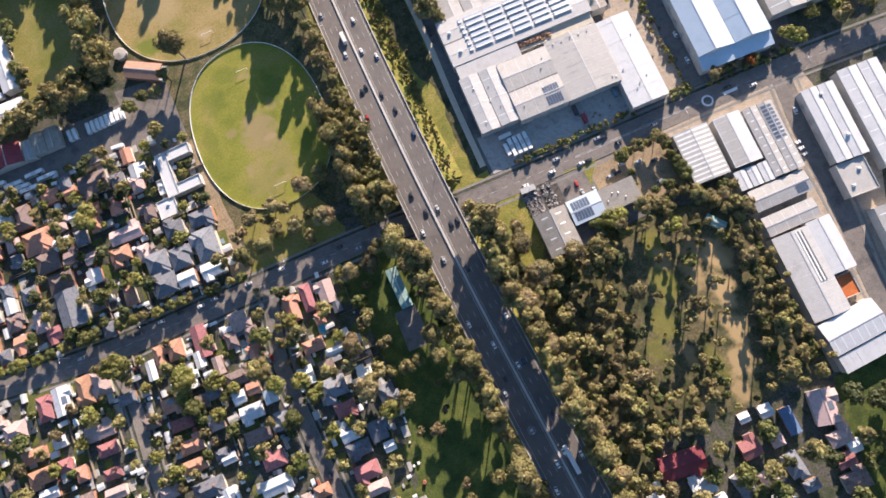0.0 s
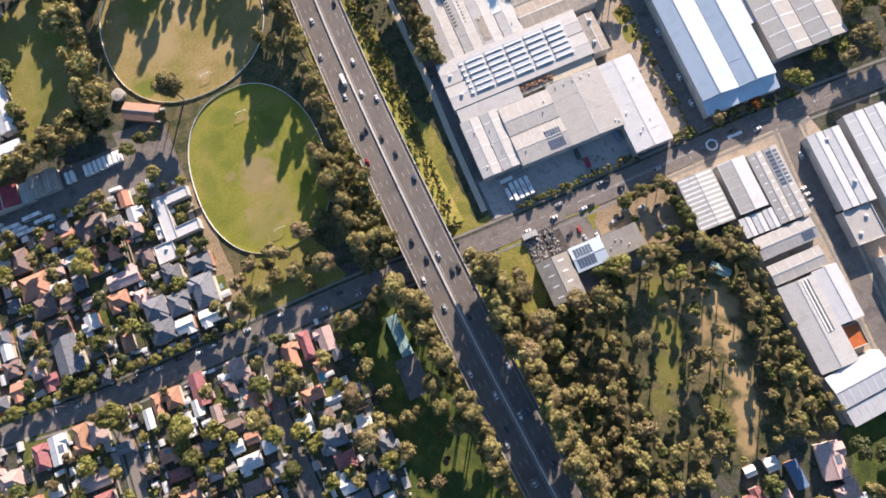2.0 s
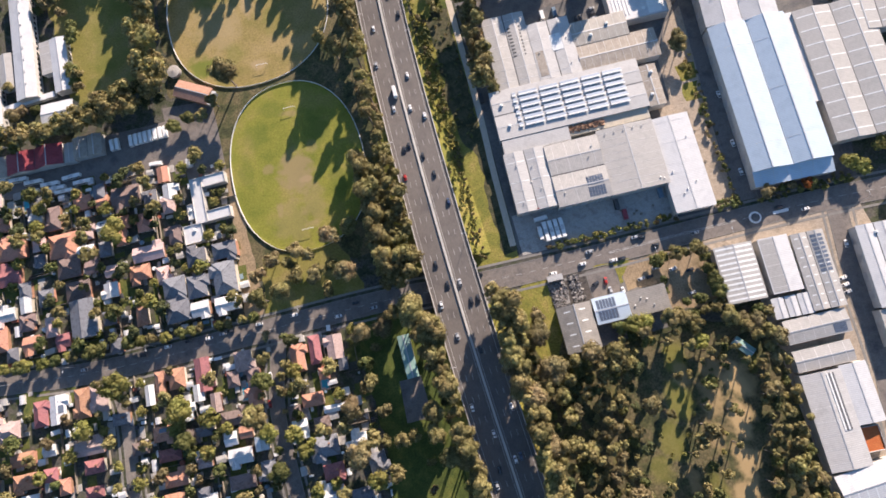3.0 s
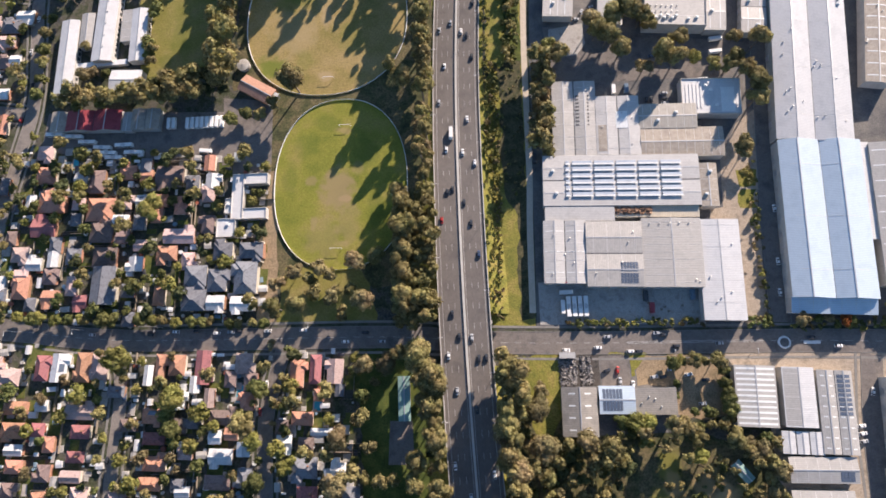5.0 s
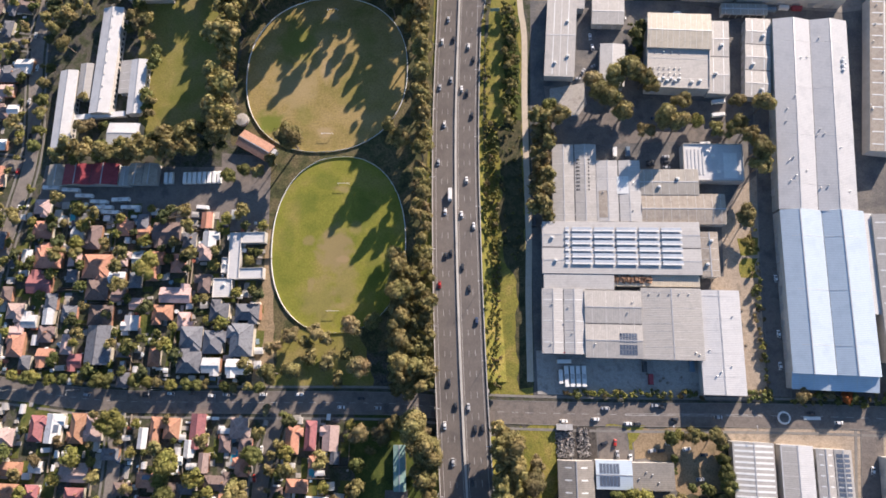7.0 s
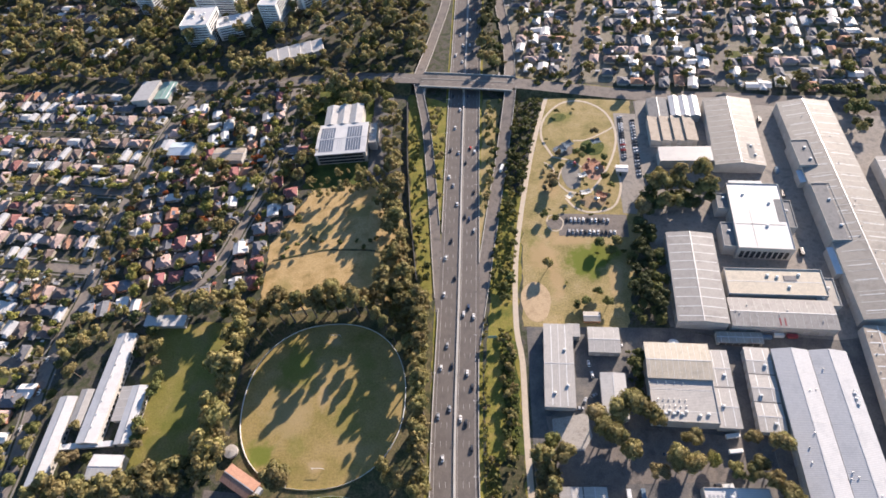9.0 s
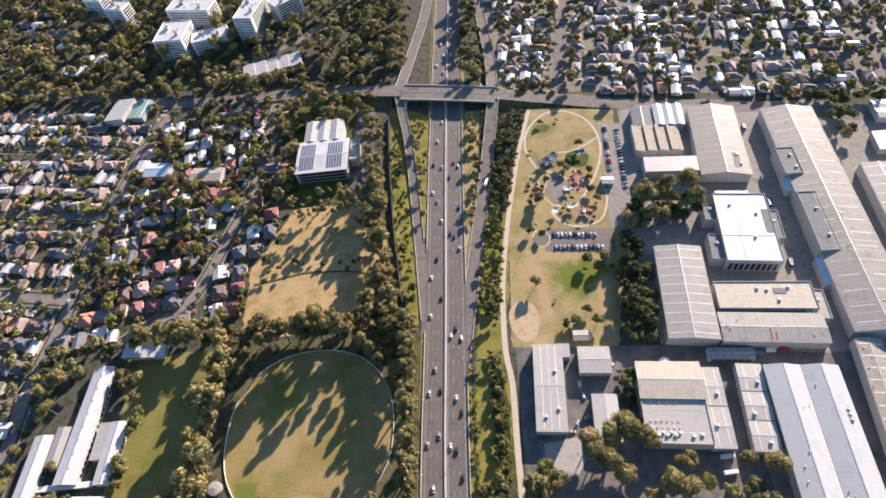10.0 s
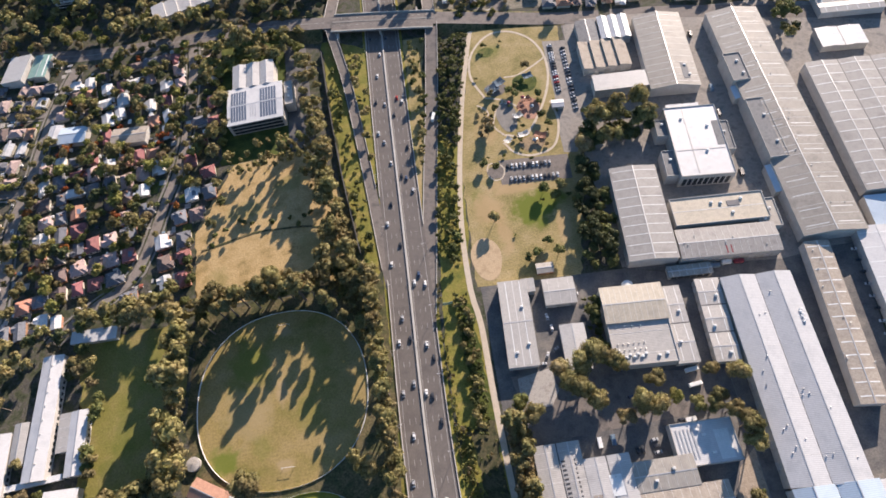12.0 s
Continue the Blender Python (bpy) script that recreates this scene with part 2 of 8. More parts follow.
patches(M["bush"], [(112, 14, 8, 1.5, 0.75), (107, -8, 9, 1.5, 0.7), (97, -28, 9, 1.4, 0.65), (86, -40, 8, 1.2, 0.5), (46, 40, 6, 2.6, 0.6), (150, 6, 5, 2.0, 0.6), (112, -60, 7, 2.0, 0.5), (60, 22, 9, 0.6, 0.4), (76, 2, 5, 2.0, 0.35), (66, -30, 4, 2.4, 0.3)], (0.2, 0.19, 0.04))
patches(M["bush"], [(140, -6, 8, 1.5, 0.95), (136, -26, 8, 1.7, 0.95), (131, -46, 8, 1.6, 0.9), (125, -64, 8, 1.4, 0.85), (118, -78, 7, 1.2, 0.7), (113, 4, 6, 1.4, 0.6), (130, 2, 9, 1.0, 0.75), (124, -12, 8, 1.4, 0.7), (120, -30, 6, 1.8, 0.5), (146, -6, 6, 1.6, 0.7), (101, -52, 4, 2.2, 0.5), (98, -80, 5, 1.8, 0.5)], (0.42, 0.3, 0.15))
patches(M["oval"], [(-77, 182, 13, 1.3, 0.75), (-86, 150, 14, 1.4, 0.35), (-70, 160, 10, 1.6, 0.4), (-94, 188, 4, 1.0, 0.5)], (0.29, 0.215, 0.115))
patches(M["oval"], [(-58, 206, 9, 1.6, 0.5), (-98, 212, 9, 1.1, 0.4), (-52, 168, 7, 2.0, 0.4), (-108, 190, 6, 2.4, 0.35), (-84, 228, 12, 0.6, 0.4)], (0.09, 0.125, 0.018))
patches(M["oval"], [(-74, 146, 6, 0.6, 0.5), (-73, 222, 6, 0.5, 0.5), (-72, 176, 5, 0.5, 0.7), (-64, 196, 4, 1.6, 0.35), (-92, 160, 3, 1.8, 0.4)], (0.33, 0.24, 0.13))
patches(M["school_grass"], [(-190, 300, 8, 3.0, 0.4), (-175, 340, 9, 2.0, 0.4), (-200, 280, 6, 1.2, 0.5), (-90, 112, 6, 1.0, 0.5)], (0.11, 0.135, 0.022))
patches(M["dry_oval"], [(-70, 290, 10, 1.7, 0.4), (-60, 330, 9, 1.2, 0.4), (-118, 318, 7, 1.6, 0.35)], (0.17, 0.17, 0.035))
patches(M["dry_oval"], [(-86, 262, 7, 0.6, 0.6), (-88, 306, 5, 1.8, 0.6), (-85, 348, 7, 0.6, 0.6)], (0.4, 0.3, 0.17))
patches(M["dry_oval"], [(-125, 270, 11, 1.0, 0.85), (-100, 275, 9, 1.0, 0.3), (-108, 330, 16, 1.0, 0.6)], (0.13, 0.165, 0.02))
patches(M["dry_oval"], [(-110, 297, 20, 1.0, 0.5)], (0.36, 0.28, 0.15))


# ---- mesh helpers ----
def box(bm, x0, x1, y0, y1, z0, z1, m=None):
    """A box between two corners; m moves it."""
    vs = [bm.verts.new(Vector(c) if m is None else m @ Vector(c)) for c in
          ((x0, y0, z0), (x1, y0, z0), (x1, y1, z0), (x0, y1, z0), (x0, y0, z1), (x1, y0, z1), (x1, y1, z1), (x0, y1, z1))]
    for f in ((3, 2, 1, 0), (4, 5, 6, 7), (0, 1, 5, 4), (1, 2, 6, 5), (2, 3, 7, 6), (3, 0, 4, 7)):
        bm.faces.new([vs[i] for i in f])
    return vs


def mesh_of(name, bm, mat, smooth=False):
    me = bpy.data.meshes.new(name)
    bmesh.ops.recalc_face_normals(bm, faces=bm.faces)
    bm.to_mesh(me)
    bm.free()
    for one in mat if isinstance(mat, (list, tuple)) else (mat,):
        me.materials.append(one)
    if smooth:
        me.shade_smooth()
    return me


def part(name, bm, mat, parent, label="", at=None, smooth=False):
    """Links a bmesh as one mesh object under a thing or a part."""
    ob = new(name, bm if isinstance(bm, bpy.types.Mesh) else mesh_of(name, bm, mat, smooth))
    ob.parent = parent
    if at is not None:
        ob.matrix_basis = at
    if label:
        ob["label"] = label
    return ob


def thing(name, x, y, z, ang, label, category, group="", kind=""):
    ob = new(name)
    ob.empty_display_size = 0.5
    ob.matrix_basis = pose(x, y, z, 0, 0, ang)
    return tagged(ob, label, category, group, kind)


def setting(name, bm, mat, label, category):
    return tagged(new(name, mesh_of(name, bm, mat)), label, category, kind="structure")


LAYERS = []
WILD = {"gully_soil_and_shade", "bare_tan_field", "bushland_floor", "school_turf", "dry_park_grass", "shade_toned_lush_grass", "verge_grass", "bare_dirt"}


def ragged(corners):
    """An outline with worn, uneven edges between the given corners."""
    out = []
    for (a, b), (c, d) in zip(corners, list(corners[1:]) + [corners[0]]):
        n = max(2, int(math.hypot(c - a, d - b) / 3.5))
        for k in range(n):
            x, y = a + (c - a) * k / n, b + (d - b) * k / n
            out.append((x + 2.6 * noise.noise((x * 0.13, y * 0.13, 1.0)) + 1.0 * noise.noise((x * 0.5, y * 0.5, 4.0)), y + 2.6 * noise.noise((x * 0.13, y * 0.13, 7.0)) + 1.0 * noise.noise((x * 0.5, y * 0.5, 9.0))))
    return out


def slab(name, corners, top, mat, label, category="ground", thick=0.3):
    """A flat piece of paving or turf between corners, its top at `top` or a hair above."""
    top += 0.0006 * len(LAYERS)
    LAYERS.append((corners, top))
    if mat.name in WILD:
        corners = ragged(corners)
    bm = bmesh.new()
    up = [bm.verts.new((x, y, top)) for x, y in corners]
    low = [bm.verts.new((x, y, top - thick)) for x, y in corners]
    bm.faces.new(up)
    for i in range(len(up)):
        j = (i + 1) % len(up)
        bm.faces.new((up[i], up[j], low[j], low[i]))
    bmesh.ops.triangulate(bm, faces=[f for f in bm.faces if len(f.verts) > 4])
    return setting(name, bm, mat, label, category)


def smooth_line(points, step=8.0):
    """Points along a Catmull-Rom line through the given corners."""
    pts = [Vector((*p, 0)) if len(p) == 2 else Vector(p) for p in points]
    ext = [2 * pts[0] - pts[1]] + pts + [2 * pts[-1] - pts[-2]]
    out = []
    for i in range(1, len(ext) - 2):
        a, b, c, d = ext[i - 1:i + 3]
        k = max(1, int((c - b).length / step))
        for j in range(k):
            t = j / k
            out.append(0.5 * (2 * b + (c - a) * t + (2 * a - 5 * b + 4 * c - d) * t * t + (3 * b - a - 3 * c + d) * t ** 3))
    return out + [pts[-1]]


def ribbon_bm(line, off0, off1, lift, thick=0.25, bm=None):
    """A strip along a line, from off0 to off1 to its right, its top `lift` above the line."""
    bm = bm or bmesh.new()
    prev = None
    for i, p in enumerate(line):
        way = (line[min(i + 1, len(line) - 1)] - line[max(i - 1, 0)])
        side = Vector((way.y, -way.x, 0)).normalized()
        row = [bm.verts.new(p + side * o + Vector((0, 0, h))) for o, h in ((off0, lift), (off1, lift), (off1, lift - thick), (off0, lift - thick))]
        if prev:
            for a in range(4):
                b = (a + 1) % 4
                bm.faces.new((prev[a], prev[b], row[b], row[a]))
        else:
            bm.faces.new(row)
        prev = row
    bm.faces.new(prev[::-1])
    return bm


def ribbon(name, line, off0, off1, lift, mat, label, category="road", thick=0.25):
    return setting(name, ribbon_bm(line, off0, off1, lift, thick), mat, label, category)


def dashes_bm(line, off, width, length, gap, lift):
    bm = bmesh.new()
    run, on = 0.0, []
    total = [0.0]
    for a, b in zip(line, line[1:]):
        total.append(total[-1] + (b - a).length)

    def at(s):
        s = min(max(s, 0), total[-1] - 1e-3)
        i = max(k for k in range(len(total)) if total[k] <= s)
        i = min(i, len(line) - 2)
        t = (s - total[i]) / max(1e-6, total[i + 1] - total[i])
        way = line[i + 1] - line[i]
        return line[i].lerp(line[i + 1], t), Vector((way.y, -way.x, 0)).normalized()
    while run + length < total[-1]:
        q = []
        for s, o in ((run, off - width / 2), (run + length, off - width / 2), (run + length, off + width / 2), (run, off + width / 2)):
            p, side = at(s)
            q.append(bm.verts.new(p + side * o + Vector((0, 0, lift))))
        bm.faces.new(q)
        run += length + gap
    return bm


# ---- the ground ----
_bm = bmesh.new()
_edges = [-4200, -2000, -1000, -500, -250, 0, 250, 500, 1000, 2000, 4200]
_grid = [[_bm.verts.new((x, y + 250, 0)) for x in _edges] for y in _edges]
for _r in range(len(_edges) - 1):
    for _c in range(len(_edges) - 1):
        _bm.faces.new((_grid[_r][_c], _grid[_r][_c + 1], _grid[_r + 1][_c + 1], _grid[_r + 1][_c]))
setting("ground", _bm, M["ground"], "patchy lawn, dirt and paving between suburban houses, shade in its tone", "ground")


def mid(y):
    """The middle of the motorway, across."""
    ys = (-400, -90, 29, 92, 162, 238, 285, 356, 413, 520, 600, 790, 1200)
    xs = (34, 12, 4.5, 2, 0.3, -0.3, 0.8, 4.2, 6.5, 10.5, 14, 24, 46)
    return float(np.interp(y, ys, xs))


def rise(y):
    """The motorway's height: it climbs over the cross street."""
    def ease(a, b):
        t = min(1, max(0, (y - a) / (b - a)))
        return t * t * (3 - 2 * t)
    return 0.12 + 5.8 * ease(-260, 20) * (1 - ease(110, 270))


way_m = [Vector((sum(mid(y + k) for k in (-30, -15, 0, 15, 30)) / 5, y, rise(y))) for y in range(-400, 1201, 10)]
ribbon("motorway", way_m, -15.2, 15.2, 0.0, M["asphalt"], "grey-brown asphalt motorway on a low embankment", "motorway", 1.4)
for _s in (-1, 1):
    _bm = bmesh.new()
    _prev = None
    for _p in way_m:
        if 70 < _p.y < 96:
            _prev = None
            continue
        _row = [_bm.verts.new((_p.x + _s * 15.0, _p.y, _p.z - 0.08)), _bm.verts.new((_p.x + _s * (17.5 + 1.5 * _p.z), _p.y, 0.02))]
        if _prev:
            _bm.faces.new((_prev[0], _prev[1], _row[1], _row[0]))
        _prev = _row
    setting("embankment", _bm, M["verge"], "grassy motorway embankment slope", "embankment")
for _y in (71, 95):
    _bm = bmesh.new()
    box(_bm, mid(_y) - 16, mid(_y) + 16, _y - 1.0, _y + 1.0, -0.3, rise(_y) - 1.0)
    setting("abutment", _bm, M["concrete"], "concrete bridge abutment under the motorway", "abutment")
ribbon("median_barrier", way_m, -0.65, 0.65, 0.85, M["barrier"], "pale concrete median barrier along the motorway", "barrier", 0.9)
for _o, _from, _to in ((-14.9, -400, 372), (-14.9, 440, 1200), (14.9, -400, 330), (14.9, 402, 1200)):
    ribbon("safety_barrier", [p for p in way_m if _from <= p.y <= _to], _o - 0.25, _o + 0.25, 0.75, M["barrier"], "pale concrete edge barrier along the motorway", "barrier", 0.8)
for _o in (-12.6, -1.6, 1.6, 12.6):
    ribbon("edge_line", way_m, _o - 0.11, _o + 0.11, 0.03, M["paint"], "white painted motorway edge line", "road marking", 0.02)
for _o in (-9.0, -5.3, 5.3, 9.0):
    setting("lane_line", dashes_bm(way_m, _o, 0.2, 3.5, 8.5, 0.03), M["paint"], "dashed white motorway lane line", "road marking")

# ---- streets ----


STREETS, AVOID = [], []


def street(points, width, name="road", paths=True, label="worn grey asphalt street", verge=2.2):
    line = smooth_line(points)
    lift = 0.11 + 0.004 * len(STREETS)
    STREETS.append((line, width))
    ribbon(name, line, -width / 2, width / 2, lift, M["suburb_street" if width < 9.5 and line[0][0] < -150 else "street"], label, "road", 0.2)
    for s in (-1, 1):
        a, b = sorted((s * width / 2, s * (width / 2 + 0.35)))
        ribbon("kerb", line, a, b, lift + 0.1, M["kerbstone"], "concrete kerb beside the street", "kerb", 0.3)
        if paths:
            a, b = sorted((s * (width / 2 + verge), s * (width / 2 + verge + 1.4)))
            ribbon("pavement", line, a, b, lift + 0.02, M["kerbstone"], "concrete footpath beside the street", "pavement", 0.2)
    return line


cross = street([(-520, 118), (-400, 108), (-294, 99), (-217, 90.5), (-127, 89), (-40, 88), (18, 83.5), (92, 81.5), (156, 81), (234, 79), (330, 72), (430, 62)], 12.5, label="worn asphalt cross street passing under the motorway")
setting("centre_line", dashes_bm(cross, 0, 0.22, 4, 4, 0.135), M["paint"], "dashed white street centre line", "road marking")
for _o in (-0.5, 0.5):
    ribbon("centre_line", smooth_line([(95, 81.5), (156, 81), (170, 80.6)]), _o - 0.1, _o + 0.1, 0.14, M["paint"], "double white street centre line", "road marking", 0.02)
street([(197, 330), (192, 250), (187, 190), (183.5, 141), (181.5, 91)], 11, paths=False)
street([(227, 72), (221, 28), (219, -10), (212, -60), (205, -160), (200, -260)], 11)
street([(-108, 82), (-113, 62), (-117, 40), (-115.5, 3), (-112, -60), (-108, -160), (-104, -260)], 8.5)
street([(-212, 82), (-208, 56), (-209, 10), (-207, -60), (-203, -160)], 7.5)
street([(-310, 100), (-303, 175), (-297, 215), (-292, 260), (-300, 338), (-295, 408), (-299, 475), (-291, 525), (-287, 567), (-282, 602), (-270, 648)], 9)
street([(-252, 372), (-225, 392), (-198, 410), (-187, 430), (-176, 470), (-163, 520), (-158, 600), (-160, 645)], 7)
street([(-560, 643), (-430, 620), (-290, 597)], 8)
street([(-560, 557), (-430, 534), (-294, 512)], 8)
street([(-560, 470), (-430, 448), (-300, 426)], 8)
street([(-560, 384), (-430, 361), (-304, 340)], 8)
street([(-560, 290), (-430, 268), (-298, 246)], 8)
street([(250, 590), (280, 700), (320, 860), (350, 960)], 8)
street([(120, 604), (140, 720), (175, 860), (200, 980)], 8)
street([(395, 550), (430, 680), (480, 840)], 8)
street([(-300, -40), (-304, 40), (-306, 98)], 8)
street([(-196, 724), (-150, 752), (-112, 792), (-78, 830), (-40, 900)], 8, paths=False)
ribbon("noise_wall", smooth_line([(-41, 604), (-39.5, 560), (-38, 525), (-33.5, 461), (-29.8, 426), (-26.5, 395)]), -0.25, 0.25, 3.6, M["steel"], "dark noise wall beside the ramp", "wall", 3.9)
# the road over the motorway and its ramps
over = smooth_line([(-520, 728, 0.1), (-433, 712, 0.1), (-285, 668, 0.1), (-192, 658, 0.4), (-103, 652, 2.5), (-43, 637, 6.2), (12, 625, 6.8), (63, 614, 6.2), (105, 606, 2.5), (175, 588, 0.2), (266, 570, 0.1), (378, 537, 0.1), (520, 490, 0.1)])
ribbon("overpass_road", over, -7.5, 7.5, 0.0, M["street"], "asphalt road on an overpass across the motorway", "road", 1.2)
for _sg in (-1, 1):
    for _run in ([p for p in over if p.x < -30 and p.z > 0.15], [p for p in over if p.x > 60 and p.z > 0.15]):
        _bm = bmesh.new()
        _prev = None
        for _k, _p in enumerate(_run):
            _w = _run[min(_k + 1, len(_run) - 1)] - _run[max(_k - 1, 0)]
            _side = Vector((_w.y, -_w.x, 0)).normalized() * _sg
            _top, _low = _p + _side * 7.4, _p + _side * (8.5 + 1.7 * _p.z)
            _row = [_bm.verts.new((_top.x, _top.y, _p.z - 0.06)), _bm.verts.new((_low.x, _low.y, 0.02))]
            if _prev:
                _bm.faces.new((_prev[0], _prev[1], _row[1], _row[0]))
            _prev = _row
        setting("embankment", _bm, M["bush"], "grassy slope below the overpass road", "embankment")
_deck = [p for p in over if -34 < p.x < 64]
ribbon("overpass_deck", _deck, -9.5, 12.5, 0.03, M["street"], "wide asphalt deck of the overpass", "bridge", 1.3)
ribbon("overpass_footpath", _deck, -9.1, -7.2, 0.16, M["kerbstone"], "raised concrete footpath on the overpass", "pavement", 0.2)
ribbon("overpass_footpath", _deck, 10.2, 12.1, 0.16, M["kerbstone"], "raised concrete footpath on the overpass", "pavement", 0.2)
ribbon("overpass_median", _deck, -0.9, 0.9, 0.2, M["kerbstone"], "narrow concrete median on the overpass", "median", 0.2)
for _o in (-4.6, 4.6):
    setting("lane_line", dashes_bm(_deck, _o, 0.2, 3, 4, 0.045), M["paint"], "dashed white lane line on the overpass", "road marking")
for _o in (-9.3, 12.3):
    ribbon("overpass_parapet", _deck, _o - 0.3, _o + 0.3, 1.0, M["barrier"], "pale concrete parapet of the overpass", "parapet", 1.2)
ribbon("centre_line", [p for p in over if p.x < -34], -0.15, 0.15, 0.03, M["paint"], "white centre line on the overpass road", "road marking", 0.02)
for _y, _x in ((625, -24), (625, 50), (625, 14)):
    _bm = bmesh.new()
    box(_bm, _x - 0.8, _x + 0.8, _y - 12, _y + 9, -0.3, 5.2)
    setting("bridge_pier", _bm, M["concrete"], "concrete pier wall under the overpass", "pier")
for _pts, _lab in (([(-31, 630, 5.5), (-25.5, 592, 3.4), (-22.4, 572, 2.4), (-19.6, 543, 1.3), (-16.6, 503, 0.5), (-13.6, 458, 0.2), (-10.6, 405, 0.09), (-8.4, 372, 0.09), (-5, 335, 0.09)], "asphalt off-ramp beside the motorway"),
                   ([(60, 610, 5.5), (52, 560, 2.6), (44.6, 515, 0.9), (37.2, 474, 0.3), (31.4, 440, 0.2), (24.6, 400, 0.09), (18, 362, 0.09), (12.5, 330, 0.09)], "asphalt on-ramp beside the motorway"),
                   ([(60, 622, 5.5), (62, 680, 2), (58, 790, 0.2), (62, 950, 0.1)], "asphalt ramp beyond the overpass"),
                   ([(-30, 640, 5.5), (-18, 700, 2), (0, 800, 0.2), (10, 950, 0.1)], "asphalt ramp beyond the overpass")):
    _l = smooth_line(_pts)
    AVOID.append((_l, 11))
    _hw = 3.9 if _pts[0][0] < -30.5 else 5.2
    ribbon("ramp", _l, -_hw, _hw, 0.02, M["street"], _lab, "road", 0.8)
    _near = _pts[-1][1] < 400
    for _o in (0.1 - _hw, _hw - 0.1):
        _inner = (_o < 0) == (_hw < 4)
        _l = [p for p in smooth_line(_pts) if not _near or p.y > ((446 if _inner else 374) if _hw < 4 else (404 if _inner else 334))]
        ribbon("ramp_barrier", _l, _o - 0.2, _o + 0.2, 0.7, M["barrier"], "pale concrete ramp barrier", "barrier", 0.7)
_path = smooth_line([(92, 596), (80, 555), (69, 512), (56, 451), (48, 400), (45, 352), (47, 326), (45.6, 285), (45, 250), (44.6, 190), (43, 150), (42, 100)])
ribbon("shared_path", _path, -1.9, 1.9, 0.09, M["park_gravel"], "pale gravel walking path beside the motorway", "path", 0.2)

# ---- turf, yards and bare ground ----


def oval(name, cx, cy, rx, ry, power, mat, label, lift=0.1, turn=0.0):
    bm = bmesh.new()
    rim = []
    for i in range(96):
        a = i * math.tau / 96
        c, s = math.cos(a), math.sin(a)
        x, y = rx * math.copysign(abs(c) ** (2 / power), c), ry * math.copysign(abs(s) ** (2 / power), s)
        x *= 1 + turn * y / ry
        rim.append((cx + x, cy + y))
    hub = bm.verts.new((cx, cy, lift))
    top = [bm.verts.new((x, y, lift)) for x, y in rim]
    for i in range(96):
        bm.faces.new((hub, top[i], top[(i + 1) % 96]))
    setting(name, bm, mat, label, "sports field")
    return rim


rim_s = oval("oval", -75, 187, 43, 57, 2.25, M["oval"], "green mown sports oval with a worn dirt centre", turn=-0.02)
rim_n = oval("oval", -87, 305, 55.5, 57, 2.25, M["dry_oval"], "dry yellowish sports oval with worn patches")
# Dark bush floor here paints the tree shade round the oval.
slab("track", [(-124, 120), (-124, 250), (-112, 262), (-20, 262), (-20, 118)], 0.03, M["bush"], "brown ground and leaf litter round the oval, darkened with tree shade")
slab("park_lawn", [(-113, 98), (-110, 132), (-60, 130), (-50, 98)], 0.05, M["school_grass"], "yellow-green park lawn between oval and street")
slab("reserve", [(-150, 255), (-20, 255), (-14, 372), (-146, 374)], 0.02, M["bush"], "dry bushland floor round the oval")
slab("school_field", [(-217, 262), (-158, 268), (-150, 330), (-152, 368), (-232, 372), (-222, 330)], 0.05, M["school_grass"], "yellow-green school playing field")
M["tan_field"] = material("bare_tan_field", [(0.26, 0.195, 0.08), (0.39, 0.28, 0.128), (0.46, 0.335, 0.165), (0.34, 0.248, 0.105)], 13, 1.1, 0.95, fine_amount=0.22)
patches(M["tan_field"], [(-110, 452, 20, 0.5, 0.45), (-75, 470, 16, 0.6, 0.5), (-60, 410, 14, 1.6, 0.4), (-130, 396, 8, 1.6, 0.4)], (0.2, 0.19, 0.06))
slab("dry_field", [(-146, 376), (-35, 376), (-38, 461), (-66, 500), (-120, 500), (-150, 440)], 0.03, M["tan_field"], "dry bare field with straw-coloured grass")
ribbon("earth_bank", smooth_line([(-144, 424), (-126, 427), (-104, 431), (-86, 430), (-66, 428), (-50, 424), (-40, 427)], 4), -0.7, 0.7, 0.4, M["bush"], "low dark earth bank across the dry field", "bank", 0.5)
ribbon("earth_bank", smooth_line([(-136, 398), (-124, 389), (-106, 384), (-84, 383), (-70, 388), (-58, 396), (-48, 408)], 4), -0.5, 0.5, 0.3, M["bush"], "low worn earth rim round the dry field", "bank", 0.4)
slab("office_lot", [(-74, 505), (-53, 500), (-55, 620), (-74, 620)], 0.04, M["yard"], "dark asphalt car park beside the office")
slab("office_garden", [(-130, 500), (-74, 500), (-75, 640), (-132, 640)], 0.03, M["lush"], "lawn round the office with shade in its green")
slab("verge_east", [(16, 92), (42, 92), (44, 250), (46, 352), (60, 470), (40, 500), (20, 300)], 0.03, M["verge"], "overgrown yellow-green grass beside the motorway")
# Dark soil plus the gully's shade, both put into the floor colour.
M["gully"] = material("gully_soil_and_shade", [(0.028, 0.034, 0.018), (0.055, 0.058, 0.027), (0.1, 0.088, 0.048), (0.04, 0.045, 0.022)], 6, 0.8, 0.95, bump=0.5, fine_amount=0.4)
slab("drain", [(35, 96), (42, 96), (42.5, 180), (42.8, 264), (34, 270), (28, 255), (27.5, 190), (29, 172), (36, 160)], 0.05, M["gully"], "rough gully beside the walking path, dark with soil and painted shade")
# Dark green slab paints the hedge's shade on the grass.
slab("drain", [(33, 264), (42.8, 264), (43, 300), (44, 340), (34, 346)], 0.052, M["lush"], "grass under the hedge beside the path, hedge shade in its colour")
